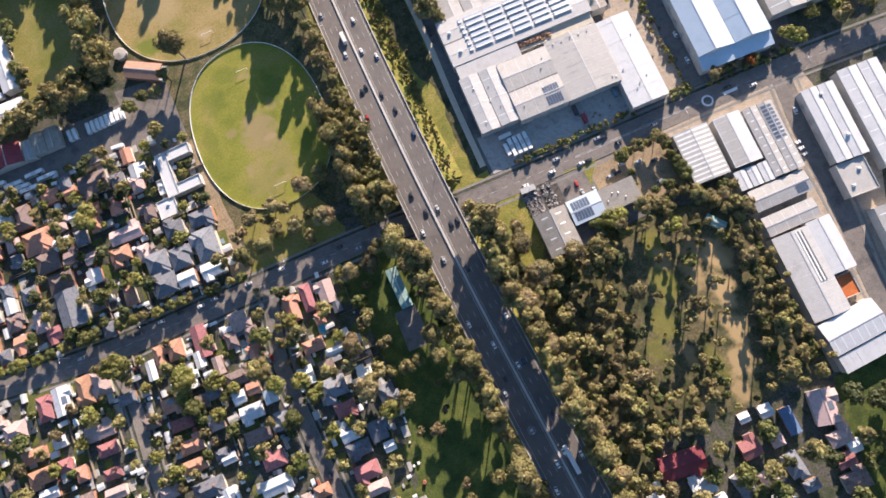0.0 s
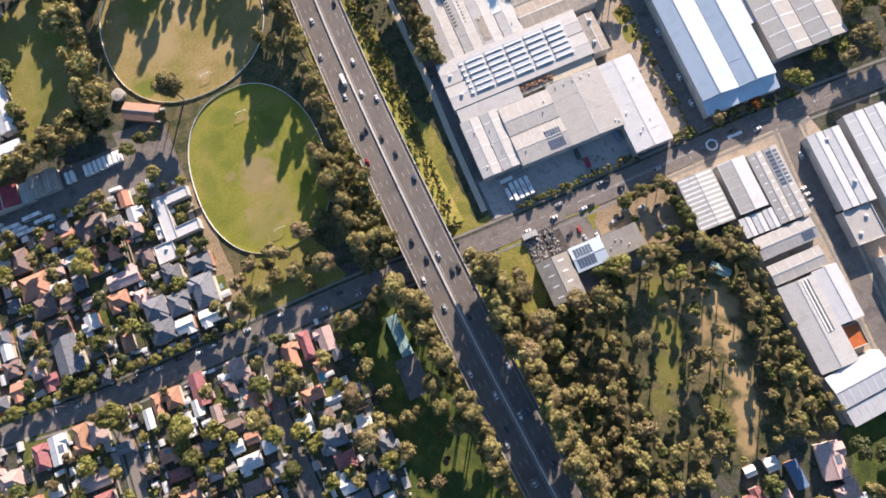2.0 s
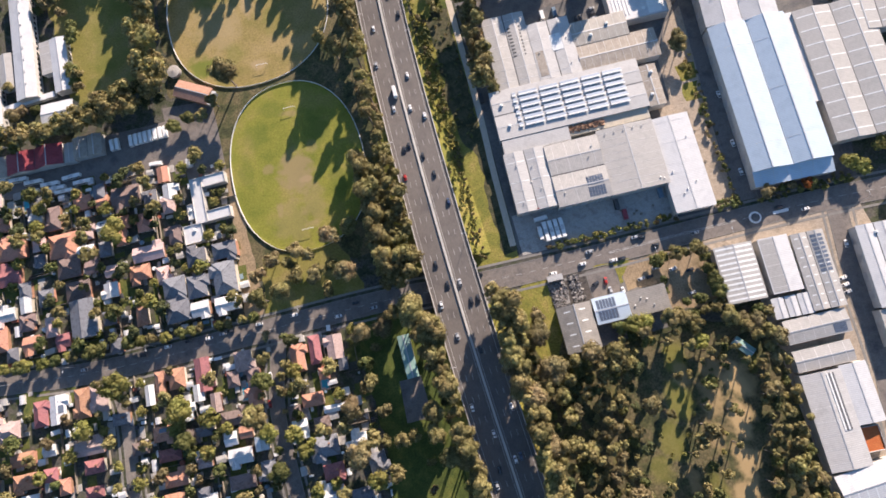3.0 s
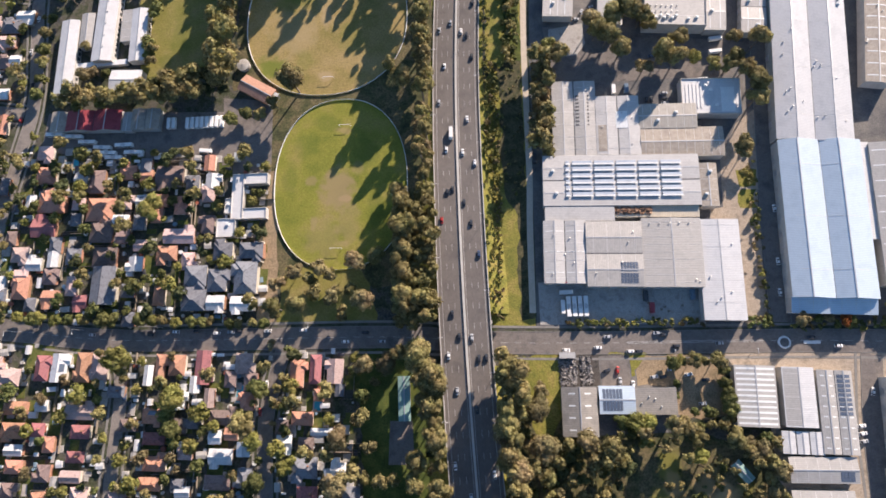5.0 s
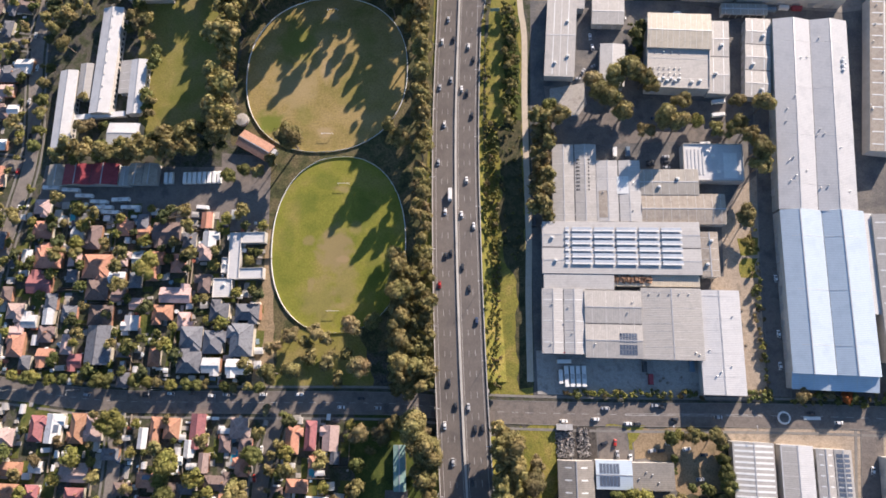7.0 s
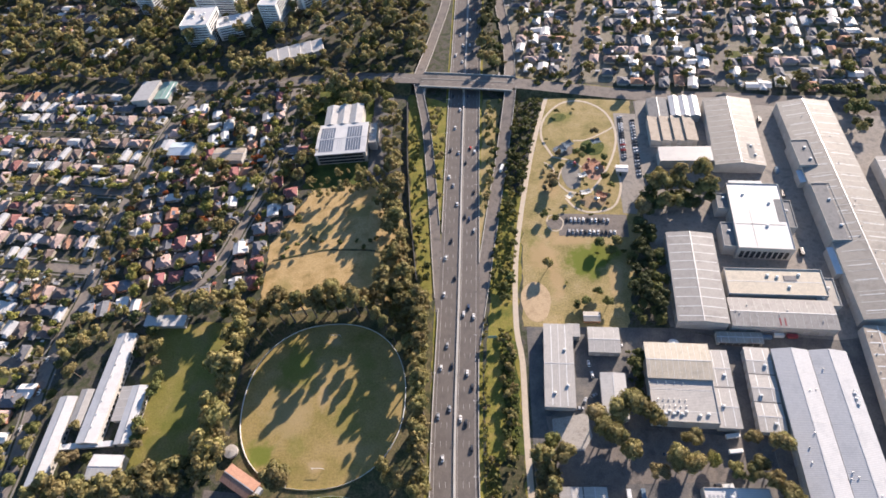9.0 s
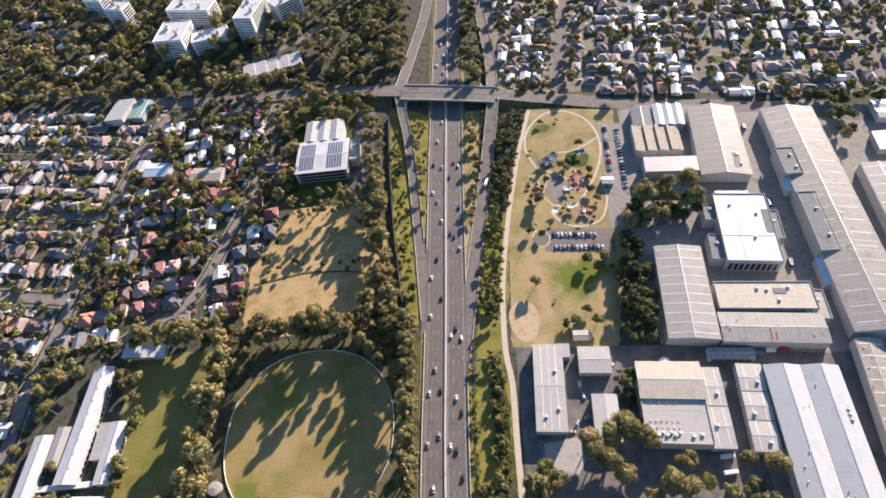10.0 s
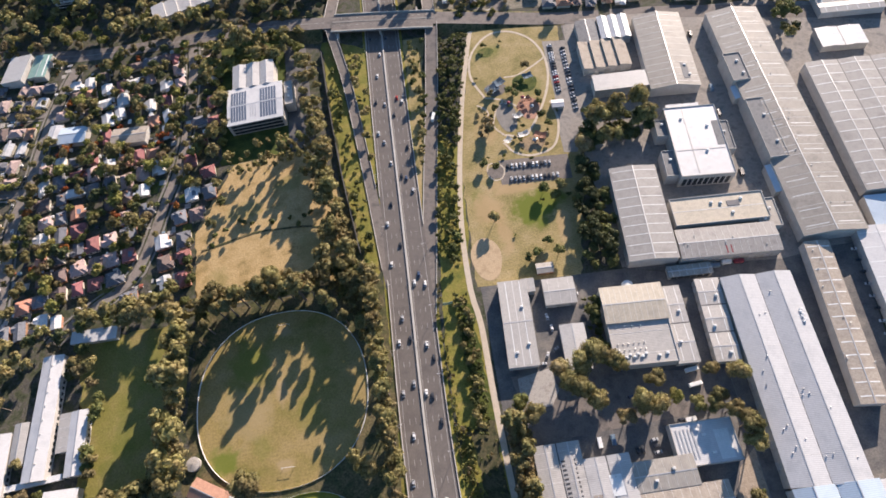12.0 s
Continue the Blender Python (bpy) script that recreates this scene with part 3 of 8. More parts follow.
slab("verge_west", [(-30, 100), (-14, 100), (-14, 380), (-6, 480), (-22, 600), (-40, 600), (-34, 380)], 0.035, M["bush"], "leaf litter beside the motorway, tree shade in its dark colour")
slab("ramp_verge", [(-22, 375), (-15, 375), (-15, 405), (-17.4, 447), (-21, 503), (-24.5, 545), (-27.5, 576), (-33.5, 618), (-40, 618), (-38.4, 560), (-37.4, 525), (-32.6, 460), (-28.6, 425)], 0.045, M["verge"], "bright green grass bank beside the ramp")
slab("ramp_verge", [(-12, 440), (-3, 470), (-2, 600), (-22, 612)], 0.04, M["verge"], "bright grass between ramp and motorway")
slab("ramp_verge", [(20, 400), (22, 455), (25.5, 491), (30, 560), (32, 600), (52, 600), (44, 560), (37, 505), (28, 443)], 0.04, M["park_grass"], "dry grass between motorway and ramp")
# Ground kept pale to paint in the haze over the far north.
slab("north_suburb_ground", [(70, 622), (300, 588), (620, 500), (640, 980), (60, 980), (64, 700)], 0.02, material("hazed_suburb_ground", [(0.13, 0.125, 0.085), (0.2, 0.185, 0.14), (0.26, 0.235, 0.19), (0.15, 0.15, 0.1)], 9, 1.2, 0.95, fine_amount=0.3), "lawns and verges between the northern houses, paled for far haze")
slab("park", [(50, 352), (120, 345), (150, 440), (160, 480), (165, 586), (92, 598), (70, 512), (57, 451)], 0.03, M["park_grass"], "dry yellow park grass round a playground")
slab("industrial_yard", [(44, 92), (176, 88), (180, 190), (196, 330), (150, 345), (52, 352), (48, 250)], 0.04, M["yard"], "stained grey concrete yard round the warehouses")
slab("industrial_yard", [(186, 90), (245, 88), (300, 330), (330, 560), (170, 586), (150, 345), (200, 330)], 0.03, M["yard"], "stained grey concrete yard round the factories")
M["lane"] = material("worn_lane_concrete", [(0.22, 0.203, 0.182), (0.3, 0.275, 0.245), (0.17, 0.16, 0.15)], 7, 0.7, 0.9, fine_amount=0.18)
slab("works_yard", [(148, 346), (250, 330), (272, 332), (330, 556), (262, 572), (172, 586), (150, 440)], 0.06, M["lane"], "pale worn concrete lanes between the works")
slab("works_yard", [(274, 333), (330, 556), (262, 574), (330, 566), (440, 528), (425, 325)], 0.045, M["lane"], "pale worn concrete round the large works")
slab("forecourt", [(46, 93), (140, 91), (140, 116), (46, 118)], 0.07, M["concrete"], "pale stained concrete truck forecourt")
M["dusty"] = material("dusty_pale_ground", [(0.3, 0.25, 0.19), (0.4, 0.33, 0.255), (0.25, 0.21, 0.16)], 6, 0.8, 0.95, fine_amount=0.2)
slab("side_yard", [(162, 90), (174, 90), (178, 152), (164, 152)], 0.07, M["dusty"], "dusty bare strip beside the warehouse")
slab("side_lane", [(150, 151.5), (177, 151.3), (180, 175), (183.5, 194), (184, 222), (172, 213), (160, 190), (158, 160), (150, 159)], 0.075, M["dusty"], "pale dusty concrete lane behind the factory")
slab("grass_plot", [(168.5, 183), (179.5, 183), (178, 173), (168, 173)], 0.09, M["verge"], "small fenced grass plot beside the lane")
slab("grass_plot", [(167.5, 171), (178, 171), (176.5, 158.5), (167, 158.5)], 0.09, M["verge"], "small fenced grass plot beside the lane")
slab("north_lot", [(64, 246), (172, 246), (184, 268), (112, 280), (76, 286), (58, 288)], 0.08, M["street"], "dark asphalt car park with trees")
slab("pale_lot", [(61, 266), (79, 266), (85, 274), (84, 289), (62, 286)], 0.1, M["concrete"], "sunlit pale concrete apron")
slab("bushland", [(26, 74), (60, 70), (100, 40), (170, 20), (172, -60), (170, -88), (60, -86), (40, -150), (30, -150)], 0.02, M["bush"], "bushland floor with dry grass")
slab("dirt_lot", [(101, 74), (148, 74), (148, 40), (124, 38), (118, 44), (118, 57), (98, 57)], 0.06, M["dirt"], "bare brown dirt lot beside the street")
slab("scrap_yard_floor", [(56, 30), (120, 32), (120, 74), (56, 74)], 0.05, M["yard"], "stained yard floor")
M["oily"] = material("oil_stained_dirt", [(0.04, 0.036, 0.033), (0.09, 0.08, 0.07), (0.06, 0.05, 0.045)], 3, 0.5, 0.8, fine_amount=0.35)
slab("scrap_yard_floor", [(57.5, 57.5), (78, 57.5), (78, 76), (57.5, 76)], 0.08, M["oily"], "oil-stained scrap yard floor")
slab("grass_strip", [(34, 75), (56, 76), (55, 40), (46, 26), (38, 39)], 0.05, M["verge"], "yellow-green grass beside the motorway")
slab("work_lot", [(79, 74.5), (95, 74.5), (95, 57), (79, 57)], 0.09, M["street"], "dark asphalt car lot in front of the workshop")
slab("corner_lawn", [(83, 76), (104, 75.5), (97, 62), (95.5, 62), (95.5, 74.6), (83, 74.6)], 0.1, M["verge"], "bright grass corner beside the workshop lot")
slab("court", [(-43, 40), (-30, 40), (-29, 16), (-44, 16)], 0.06, M["street"], "dark asphalt court beside the green shed")
slab("east_lots", [(148, 74), (240, 74), (250, 0), (206, -100), (168, -90), (168, 40)], 0.035, M["dusty"], "dusty pale concrete lots round the small factories")
# The meadow's shade sits mostly in its dark green.
slab("meadow", [(-62, 82), (-22, 82), (-12, 40), (-6, -40), (0, -160), (-80, -160), (-70, -60), (-58, 0)], 0.03, M["lush"], "green meadow below the motorway, tree shade in its colour")
slab("lot", [(-280, 246), (-154, 240), (-152, 204), (-222, 207), (-282, 219)], 0.06, M["street"], "dark asphalt bus yard")
slab("club_lot", [(-156, 250), (-122, 246), (-121, 196), (-154, 196)], 0.05, M["street"], "dark asphalt car park beside the oval")
slab("lane", [(-125, 98), (-113, 98), (-117, 196), (-122, 196)], 0.06, M["dirt"], "brown unsealed lane beside the oval")
slab("car_park", [(84, 430), (136, 424), (138, 446), (86, 452)], 0.085, M["street"], "asphalt car park of the park")
slab("car_park", [(136, 448), (146, 446), (158, 480), (168, 562), (149, 566), (144, 505), (138, 470)], 0.085, M["lane"], "asphalt car park lane of the park")
slab("meadow_east", [(166, -92), (204, -92), (196, -170), (150, -170)], 0.05, M["lush"], "bright grass beside the houses")

# ---- large buildings ----
TAKEN = []


def take(x, y, r):
    TAKEN.append((x, y, r))


def is_free(x, y, r):
    return all((x - a) ** 2 + (y - b) ** 2 > (r + c) ** 2 for a, b, c in TAKEN)


def on_street(x, y, r):
    for line, width in STREETS + AVOID:
        for p in line:
            if (p.x - x) ** 2 + (p.y - y) ** 2 < (r + width / 2) ** 2:
                return True
    return abs(x - mid(y)) < 16 + r


def vent_mesh():
    bm = bmesh.new()
    for r0, r1, z0, z1 in ((0.25, 0.25, 0, 0.4), (0.45, 0.4, 0.4, 0.7), (0.4, 0.1, 0.7, 0.85)):
        bmesh.ops.create_cone(bm, cap_ends=True, segments=8, radius1=r0, radius2=r1, depth=z1 - z0, matrix=Matrix.Translation((0, 0, (z0 + z1) / 2)))
    return mesh_of("vent", bm, M["vent"])


def unit_mesh():
    bm = bmesh.new()
    box(bm, -0.9, 0.9, -0.7, 0.7, 0, 1.1)
    bmesh.ops.create_cone(bm, cap_ends=True, segments=10, radius1=0.5, radius2=0.5, depth=0.2, matrix=Matrix.Translation((0, 0, 1.2)))
    return mesh_of("air_unit", bm, M["white"])


VENT, UNIT = vent_mesh(), unit_mesh()


class Shed:
    """A building volume with its walls, sheet roof and fittings, in its own plan: u across, v along."""

    def __init__(self, name, label, x, y, w, d, ang, h, roof="grey_roof", form="gable", bays=1, axis="y", lift=1.2, wall="wall", root=None, category="warehouse", group="", ridge=0.5):
        self.root = root or thing(name, x, y, 0, ang, label, category, group)
        base = Matrix() if root is None else root.matrix_basis.inverted() @ pose(x, y, 0, 0, 0, ang)
        self.w, self.d, self.h, self.form, self.bays, self.axis, self.lift, self.base = w, d, h, form, bays, axis, lift, base
        span, run = (w, d) if axis == "y" else (d, w)
        b = span / bays
        prof = []
        for i in range(bays):
            s = -span / 2 + i * b
            if form == "gable":
                prof += [(s, h), (s + b * ridge, h + lift)]
            elif form == "saw":
                prof += [(s, h + lift), (s + b - 0.15, h)]
            elif form == "back":
                prof += [(s, h), (s + b - 0.15, h + lift)]
            else:
                prof += [(s, h)]
        prof.append((span / 2, h + lift if form == "mono" else h))
        self.prof, self.span, self.run = prof, span, run
        flip = (lambda s, r, z: (s, r, z)) if axis == "y" else (lambda s, r, z: (r, s, z))
        bm = bmesh.new()
        rings = []
        for r in (-run / 2, run / 2):
            rings.append([bm.verts.new(flip(s, r, z)) for s, z in [(-span / 2, -0.3)] + [(p, q - 0.06) for p, q in prof] + [(span / 2, -0.3)]])
        bm.faces.new(rings[0])
        bm.faces.new(rings[1][::-1])
        for i in range(len(rings[0])):
            j = (i + 1) % len(rings[0])
            bm.faces.new((rings[0][i], rings[0][j], rings[1][j], rings[1][i]))
        part("wall", bm, M[wall], self.root, at=base)
        bm = bmesh.new()
        e = 0.0 if form == "flat" else 0.35
        rows = []
        for k, r in enumerate((-run / 2 - e, run / 2 + e)):
            line = [(prof[0][0] - e, prof[0][1])] + prof[1:-1] + [(prof[-1][0] + e, prof[-1][1])]
            rows.append(([bm.verts.new(flip(s, r, z + 0.16)) for s, z in line], [bm.verts.new(flip(s, r, z)) for s, z in line]))
        (t0, l0), (t1, l1) = rows
        for i in range(len(t0) - 1):
            bm.faces.new((t0[i], t0[i + 1], t1[i + 1], t1[i]))
            bm.faces.new((l0[i], l0[i + 1], l1[i + 1], l1[i]))
            bm.faces.new((t0[i], t0[i + 1], l0[i + 1], l0[i]))
            bm.faces.new((t1[i], t1[i + 1], l1[i + 1], l1[i]))
        bm.faces.new((t0[0], t1[0], l1[0], l0[0]))
        bm.faces.new((t0[-1], t1[-1], l1[-1], l0[-1]))
        part("roof", bm, M[roof], self.root, at=base)
        if form == "flat":
            bm = bmesh.new()
            for x0, x1, y0, y1 in ((-w / 2, w / 2, -d / 2, -d / 2 + 0.35), (-w / 2, w / 2, d / 2 - 0.35, d / 2), (-w / 2, -w / 2 + 0.35, -d / 2 + 0.35, d / 2 - 0.35), (w / 2 - 0.35, w / 2, -d / 2 + 0.35, d / 2 - 0.35)):
                box(bm, x0, x1, y0, y1, h + 0.1, h + 0.75)
            part("parapet", bm, M[wall], self.root, at=base)
        else:
            for i in range(1, len(prof) - 1):
                if form == "gable" and i % 2 == 1:
                    bm = bmesh.new()
                    s, z = prof[i]
                    a, c = flip(s - 0.3, -run / 2 - 0.36, z + 0.12), flip(s + 0.3, run / 2 + 0.36, z + 0.24)
                    box(bm, min(a[0], c[0]), max(a[0], c[0]), min(a[1], c[1]), max(a[1], c[1]), a[2], c[2])
                    part("ridge_cap", bm, M["vent"], self.root, at=base)
                elif form == "gable":
                    bm = bmesh.new()
                    s, z = prof[i]
                    a, c = flip(s - 0.35, -run / 2 - 0.3, z + 0.1), flip(s + 0.35, run / 2 + 0.3, z + 0.2)
                    box(bm, min(a[0], c[0]), max(a[0], c[0]), min(a[1], c[1]), max(a[1], c[1]), a[2], c[2])
                    part("gutter", bm, M["steel"], self.root, at=base)
        take(x, y, min(w, d) / 2 + 1)
        n = int(max(w, d) / max(4, min(w, d)) * 2)
        c, s = math.cos(radians(ang)), math.sin(radians(ang))
        for i in range(-n, n + 1):
            o = i / max(1, n) * (max(w, d) - min(w, d)) / 2
            uu, vv = (o, 0) if w > d else (0, o)
            take(x + c * uu - s * vv, y + s * uu + c * vv, min(w, d) / 2 + 1.5)
        for uu, vv in ((-.42, -.42), (.42, -.42), (.42, .42), (-.42, .42)):
            uu, vv = uu * w, vv * d
            take(x + c * uu - s * vv, y + s * uu + c * vv, 4)

    def roof_z(self, u, v):
        s = u if self.axis == "y" else v
        for (a, za), (b, zb) in zip(self.prof, self.prof[1:]):
            if a <= s <= b:
                return za + (zb - za) * (s - a) / max(1e-6, b - a) + 0.16
        return self.h + 0.16

    def strip(self, name, mat, u0, u1, v0, v1, proud=0.06, label=""):
        """A thin sheet lying on the roof: a skylight, a lap or a solar panel."""
        bm = bmesh.new()
        q = [(u0, v0), (u1, v0), (u1, v1), (u0, v1)]
        top = [bm.verts.new((u, v, self.roof_z(u, v) + proud)) for u, v in q]
        low = [bm.verts.new((u, v, self.roof_z(u, v) - 0.02)) for u, v in q]
        bm.faces.new(top)
        bm.faces.new(low[::-1])
        for i in range(4):
            j = (i + 1) % 4
            bm.faces.new((top[i], top[j], low[j], low[i]))
        part(name, bm, M[mat], self.root, label, at=self.base)
        return self

    def skylights(self, n, width=0.9, inset=0.8, mat="skylight"):
        """n strips over each slope, running down the fall."""
        for (a, za), (b, zb) in zip(self.prof, self.prof[1:]):
            if b - a < 1:
                continue
            for i in range(n):
                r = -self.run / 2 + (i + 0.5) * self.run / n
                s0, s1 = a + inset, b - inset
                if self.axis == "y":
                    self.strip("skylight", mat, s0, s1, r - width / 2, r + width / 2)
                else:
                    self.strip("skylight", mat, r - width / 2, r + width / 2, s0, s1)
        return self

    def laps(self, n, width=0.18):
        """Raised sheet laps down every slope, as one part."""
        bm = bmesh.new()
        for (a, za), (b, zb) in zip(self.prof, self.prof[1:]):
            if b - a < 1:
                continue
            for i in range(n):
                r = -self.run / 2 + (i + 0.5) * self.run / n
                q = [(a + 0.1, r - width / 2), (b - 0.1, r - width / 2), (b - 0.1, r + width / 2), (a + 0.1, r + width / 2)]
                if self.axis == "x":
                    q = [(v, u) for u, v in q]
                top = [bm.verts.new((u, v, self.roof_z(u, v) + 0.06)) for u, v in q]
                low = [bm.verts.new((u, v, self.roof_z(u, v) - 0.02)) for u, v in q]
                bm.faces.new(top)
                for k in range(4):
                    m = (k + 1) % 4
                    bm.faces.new((top[k], top[m], low[m], low[k]))
        tagged(part("roof_seam", bm, M["seam"], self.root, at=self.base), kind="stuff")
        return self

    def panels(self, u0, u1, v0, v1, nu, nv, gap=0.3, mat="solar"):
        for i in range(nu):
            for j in range(nv):
                a, b = u0 + (u1 - u0) * i / nu + gap / 2, u0 + (u1 - u0) * (i + 1) / nu - gap / 2
                c, d = v0 + (v1 - v0) * j / nv + gap / 2, v0 + (v1 - v0) * (j + 1) / nv - gap / 2
                self.strip("solar_panel", mat, a, b, c, d, 0.14)
        return self

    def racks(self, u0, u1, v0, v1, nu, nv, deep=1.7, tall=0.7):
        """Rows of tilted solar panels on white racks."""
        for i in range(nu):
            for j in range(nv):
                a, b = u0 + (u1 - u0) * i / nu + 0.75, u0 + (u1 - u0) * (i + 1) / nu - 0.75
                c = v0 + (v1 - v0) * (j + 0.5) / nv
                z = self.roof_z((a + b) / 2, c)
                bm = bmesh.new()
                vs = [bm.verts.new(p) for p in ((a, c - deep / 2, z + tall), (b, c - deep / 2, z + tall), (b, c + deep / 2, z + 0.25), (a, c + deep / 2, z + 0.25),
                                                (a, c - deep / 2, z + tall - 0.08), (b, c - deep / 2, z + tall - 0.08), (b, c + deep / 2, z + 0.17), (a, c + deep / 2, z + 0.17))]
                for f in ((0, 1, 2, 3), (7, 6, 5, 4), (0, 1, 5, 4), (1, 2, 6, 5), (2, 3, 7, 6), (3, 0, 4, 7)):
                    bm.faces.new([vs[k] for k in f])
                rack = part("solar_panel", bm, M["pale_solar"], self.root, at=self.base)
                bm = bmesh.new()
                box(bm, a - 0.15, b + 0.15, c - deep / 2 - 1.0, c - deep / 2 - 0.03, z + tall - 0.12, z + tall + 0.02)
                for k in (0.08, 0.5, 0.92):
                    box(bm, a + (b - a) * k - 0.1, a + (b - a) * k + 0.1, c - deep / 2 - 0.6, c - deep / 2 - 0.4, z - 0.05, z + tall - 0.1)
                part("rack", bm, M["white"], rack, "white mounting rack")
        return self

    def vents(self, places, mesh=None, name="vent"):
        for u, v in places:
            part(name, mesh or VENT, None, self.root, at=self.base @ Matrix.Translation((u, v, self.roof_z(u, v) - 0.1)))
        return self

    def units(self, places):
        return self.vents(places, UNIT, "air_unit")

    def openings(self, side, n, width=4.0, height=4.2, sill=0.0, name="roller_door", mat="vent", lo=-0.45, hi=0.45):
        """n doors or windows in a row on the wall that faces south, north, east or west."""
        long = self.w if side in "ns" else self.d
        for i in range(n):
            s = long * (lo + (hi - lo) * (i + 0.5) / n)
            bm = bmesh.new()
            if side in "ns":
                v = self.d / 2 * (1 if side == "n" else -1)
                box(bm, s - width / 2, s + width / 2, v - 0.07, v + 0.07, sill, sill + height)
                box(bm, s - width / 2 - 0.15, s + width / 2 + 0.15, v - 0.12, v + 0.12, sill + height, sill + height + 0.18)
            else:
                u = self.w / 2 * (1 if side == "e" else -1)
                box(bm, u - 0.07, u + 0.07, s - width / 2, s + width / 2, sill, sill + height)
                box(bm, u - 0.12, u + 0.12, s - width / 2 - 0.15, s + width / 2 + 0.15, sill + height, sill + height + 0.18)
            part(name, bm, M[mat], self.root, at=self.base)
        return self


def dotted(seed, n, w, d):
    r = random.Random(seed)
    return [(r.uniform(-w / 2 + 1, w / 2 - 1), r.uniform(-d / 2 + 1, d / 2 - 1)) for _ in range(n)]


M["clay"] = material("clay_roof_tiles", [(0.36, 0.2, 0.14), (0.44, 0.26, 0.185)], 2.2, 0.35, 0.85, bump=0.4, fine_amount=0.22)
# warehouses beside the motorway
s = Shed("warehouse", "pale grey metal-roofed warehouse beside a truck forecourt", 62, 134.5, 24.2, 37, -2, 8.5, "pale_roof", "gable", 2, "y", 0.9)
s.laps(7).skylights(3, 0.5).openings("s", 3).vents(dotted(1, 5, 20, 30))
s.strip("sign_band", "red_roof", -12, 12, -18.4, -17.9, 0.1, "red fascia strip")
s = Shed("warehouse", "pale grey warehouse with solar panels and sheet laps", 90, 132.3, 31.4, 38, -2, 9, "grey_roof_x", "gable", 2, "x", 0.8)
s.laps(4).panels(3, 13, -17.5, -11.5, 6, 2).panels(3, 13, -10.5, -5, 6, 2).openings("s", 3).vents(dotted(2, 4, 26, 30))
s = Shed("warehouse", "mid-grey ribbed metal warehouse with small roof vents", 123, 132, 33, 40, -2, 8.8, "grey_roof", "gable", 1, "y", 1.0)
s.laps(9, 0.12).vents([(-12 + 5.5 * i, 17) for i in range(5)] + [(12, -16), (14, -17)]).openings("s", 2)
s = Shed("warehouse", "bright white metal-roofed warehouse with skylight strips", 149.6, 121.5, 22.6, 58, -2, 7.5, "white_roof", "gable", 1, "y", 0.8)
s.laps(9, 0.2).vents(dotted(4, 5, 18, 50)).openings("e", 4).openings("s", 2, 3.5, 3.6)
s = Shed("factory", "pale factory roof carrying rows of racked solar panels", 97.4, 177, 91, 31, -2, 8.8, "pale_roof", "gable", 2, "x", 0.25, category="factory")
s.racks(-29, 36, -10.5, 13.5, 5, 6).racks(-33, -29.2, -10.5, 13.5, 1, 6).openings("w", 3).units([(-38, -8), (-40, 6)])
Shed("factory", "", 72, 157.3, 40, 8.2, -2, 8.2, "pale_roof", "mono", 1, "x", 0.3, root=s.root)
Shed("factory", "", 117, 157.6, 48, 7.2, -2, 7.2, "sand_roof", "mono", 1, "x", 0.25, root=s.root)
s2 = Shed("factory_annex", "grey annex of a factory with a narrow dark roof", 148.2, 172, 9.4, 26, -2, 8.4, "tan_roof", "gable", 1, "y", 0.6, category="factory")
s2.laps(4, 0.15).units([(1, 8), (-2, -6)])
s = Shed("factory", "weathered factory with louvred skylight rows", 73, 218.5, 26, 49, -2, 7.8, "grey_roof", "gable", 2, "y", 0.7, category="factory")
s.laps(6).openings("w", 3, 3, 3)
for k in range(9):
    s.strip("louvre", "steel", 1, 9, -5 + 2.4 * k, -3.9 + 2.4 * k, 0.15)
s = Shed("factory", "pale factory with white roof sheets", 99, 212.5, 25.5, 38, -2, 8, "pale_roof", "gable", 2, "y", 0.5, category="factory")
s.laps(5).strip("roof_sheet", "skylight", -1, 5.8, -2, 9, 0.1).strip("roof_sheet", "tan_roof", -12, -7, -17, 0, 0.08).vents(dotted(5, 6, 22, 34))
s = Shed("factory", "cream and tan ribbed factory roof with parapets", 136, 200, 48, 18, -2, 7.6, "tan_roof", "gable", 1, "x", 0.8, category="factory")
s.laps(10, 0.14).openings("e", 2)
Shed("factory", "", 129, 217, 34, 15.5, -2, 7.9, "cream_roof", "gable", 1, "x", 0.5, root=s.root).laps(7, 0.14).units([(5, 2), (-6, -3)])
s = Shed("workshop", "white framed workshop roof beside car park trees", 156.5, 229, 35, 23.5, -3, 6.8, "white_roof", "flat", category="workshop")
for k in range(5):
    s.strip("roof_rib", "vent", -15 + 2.2 * k, -14.2 + 2.2 * k, -8, 8, 0.25)
s.strip("roof_sheet", "skylight", 6, 14, -10, 6, 0.1).units([(0, 4), (3, -6), (-3, 7)])
# row north of the car park
s = Shed("warehouse", "grey flat warehouse with white laps beside the path", 70, 320, 18.5, 58, -5, 6.8, "grey_roof_x", "gable", 1, "x", 0.5)
s.laps(1, 0.5).skylights(2, 0.5).openings("e", 4, 3.5, 3.5).units([(4, 10), (-3, -20), (5, -15)])
Shed("warehouse", "", 82.5, 344, 8, 9, -5, 6.4, "grey_roof_x", "mono", 1, "x", 0.3, root=s.root)
s = Shed("store", "small grey-roofed store beside a yard", 101.5, 336, 20, 18, -5, 6, "grey_roof", "gable", 1, "x", 0.6, category="store")
s.laps(3).openings("s", 2, 3, 3)
s = Shed("store", "small pale bluish-roofed store among trees", 101.5, 297.5, 15, 29, -5, 6, "pale_roof", "gable", 1, "y", 0.7, category="store")
s.openings("w", 3, 3, 3)
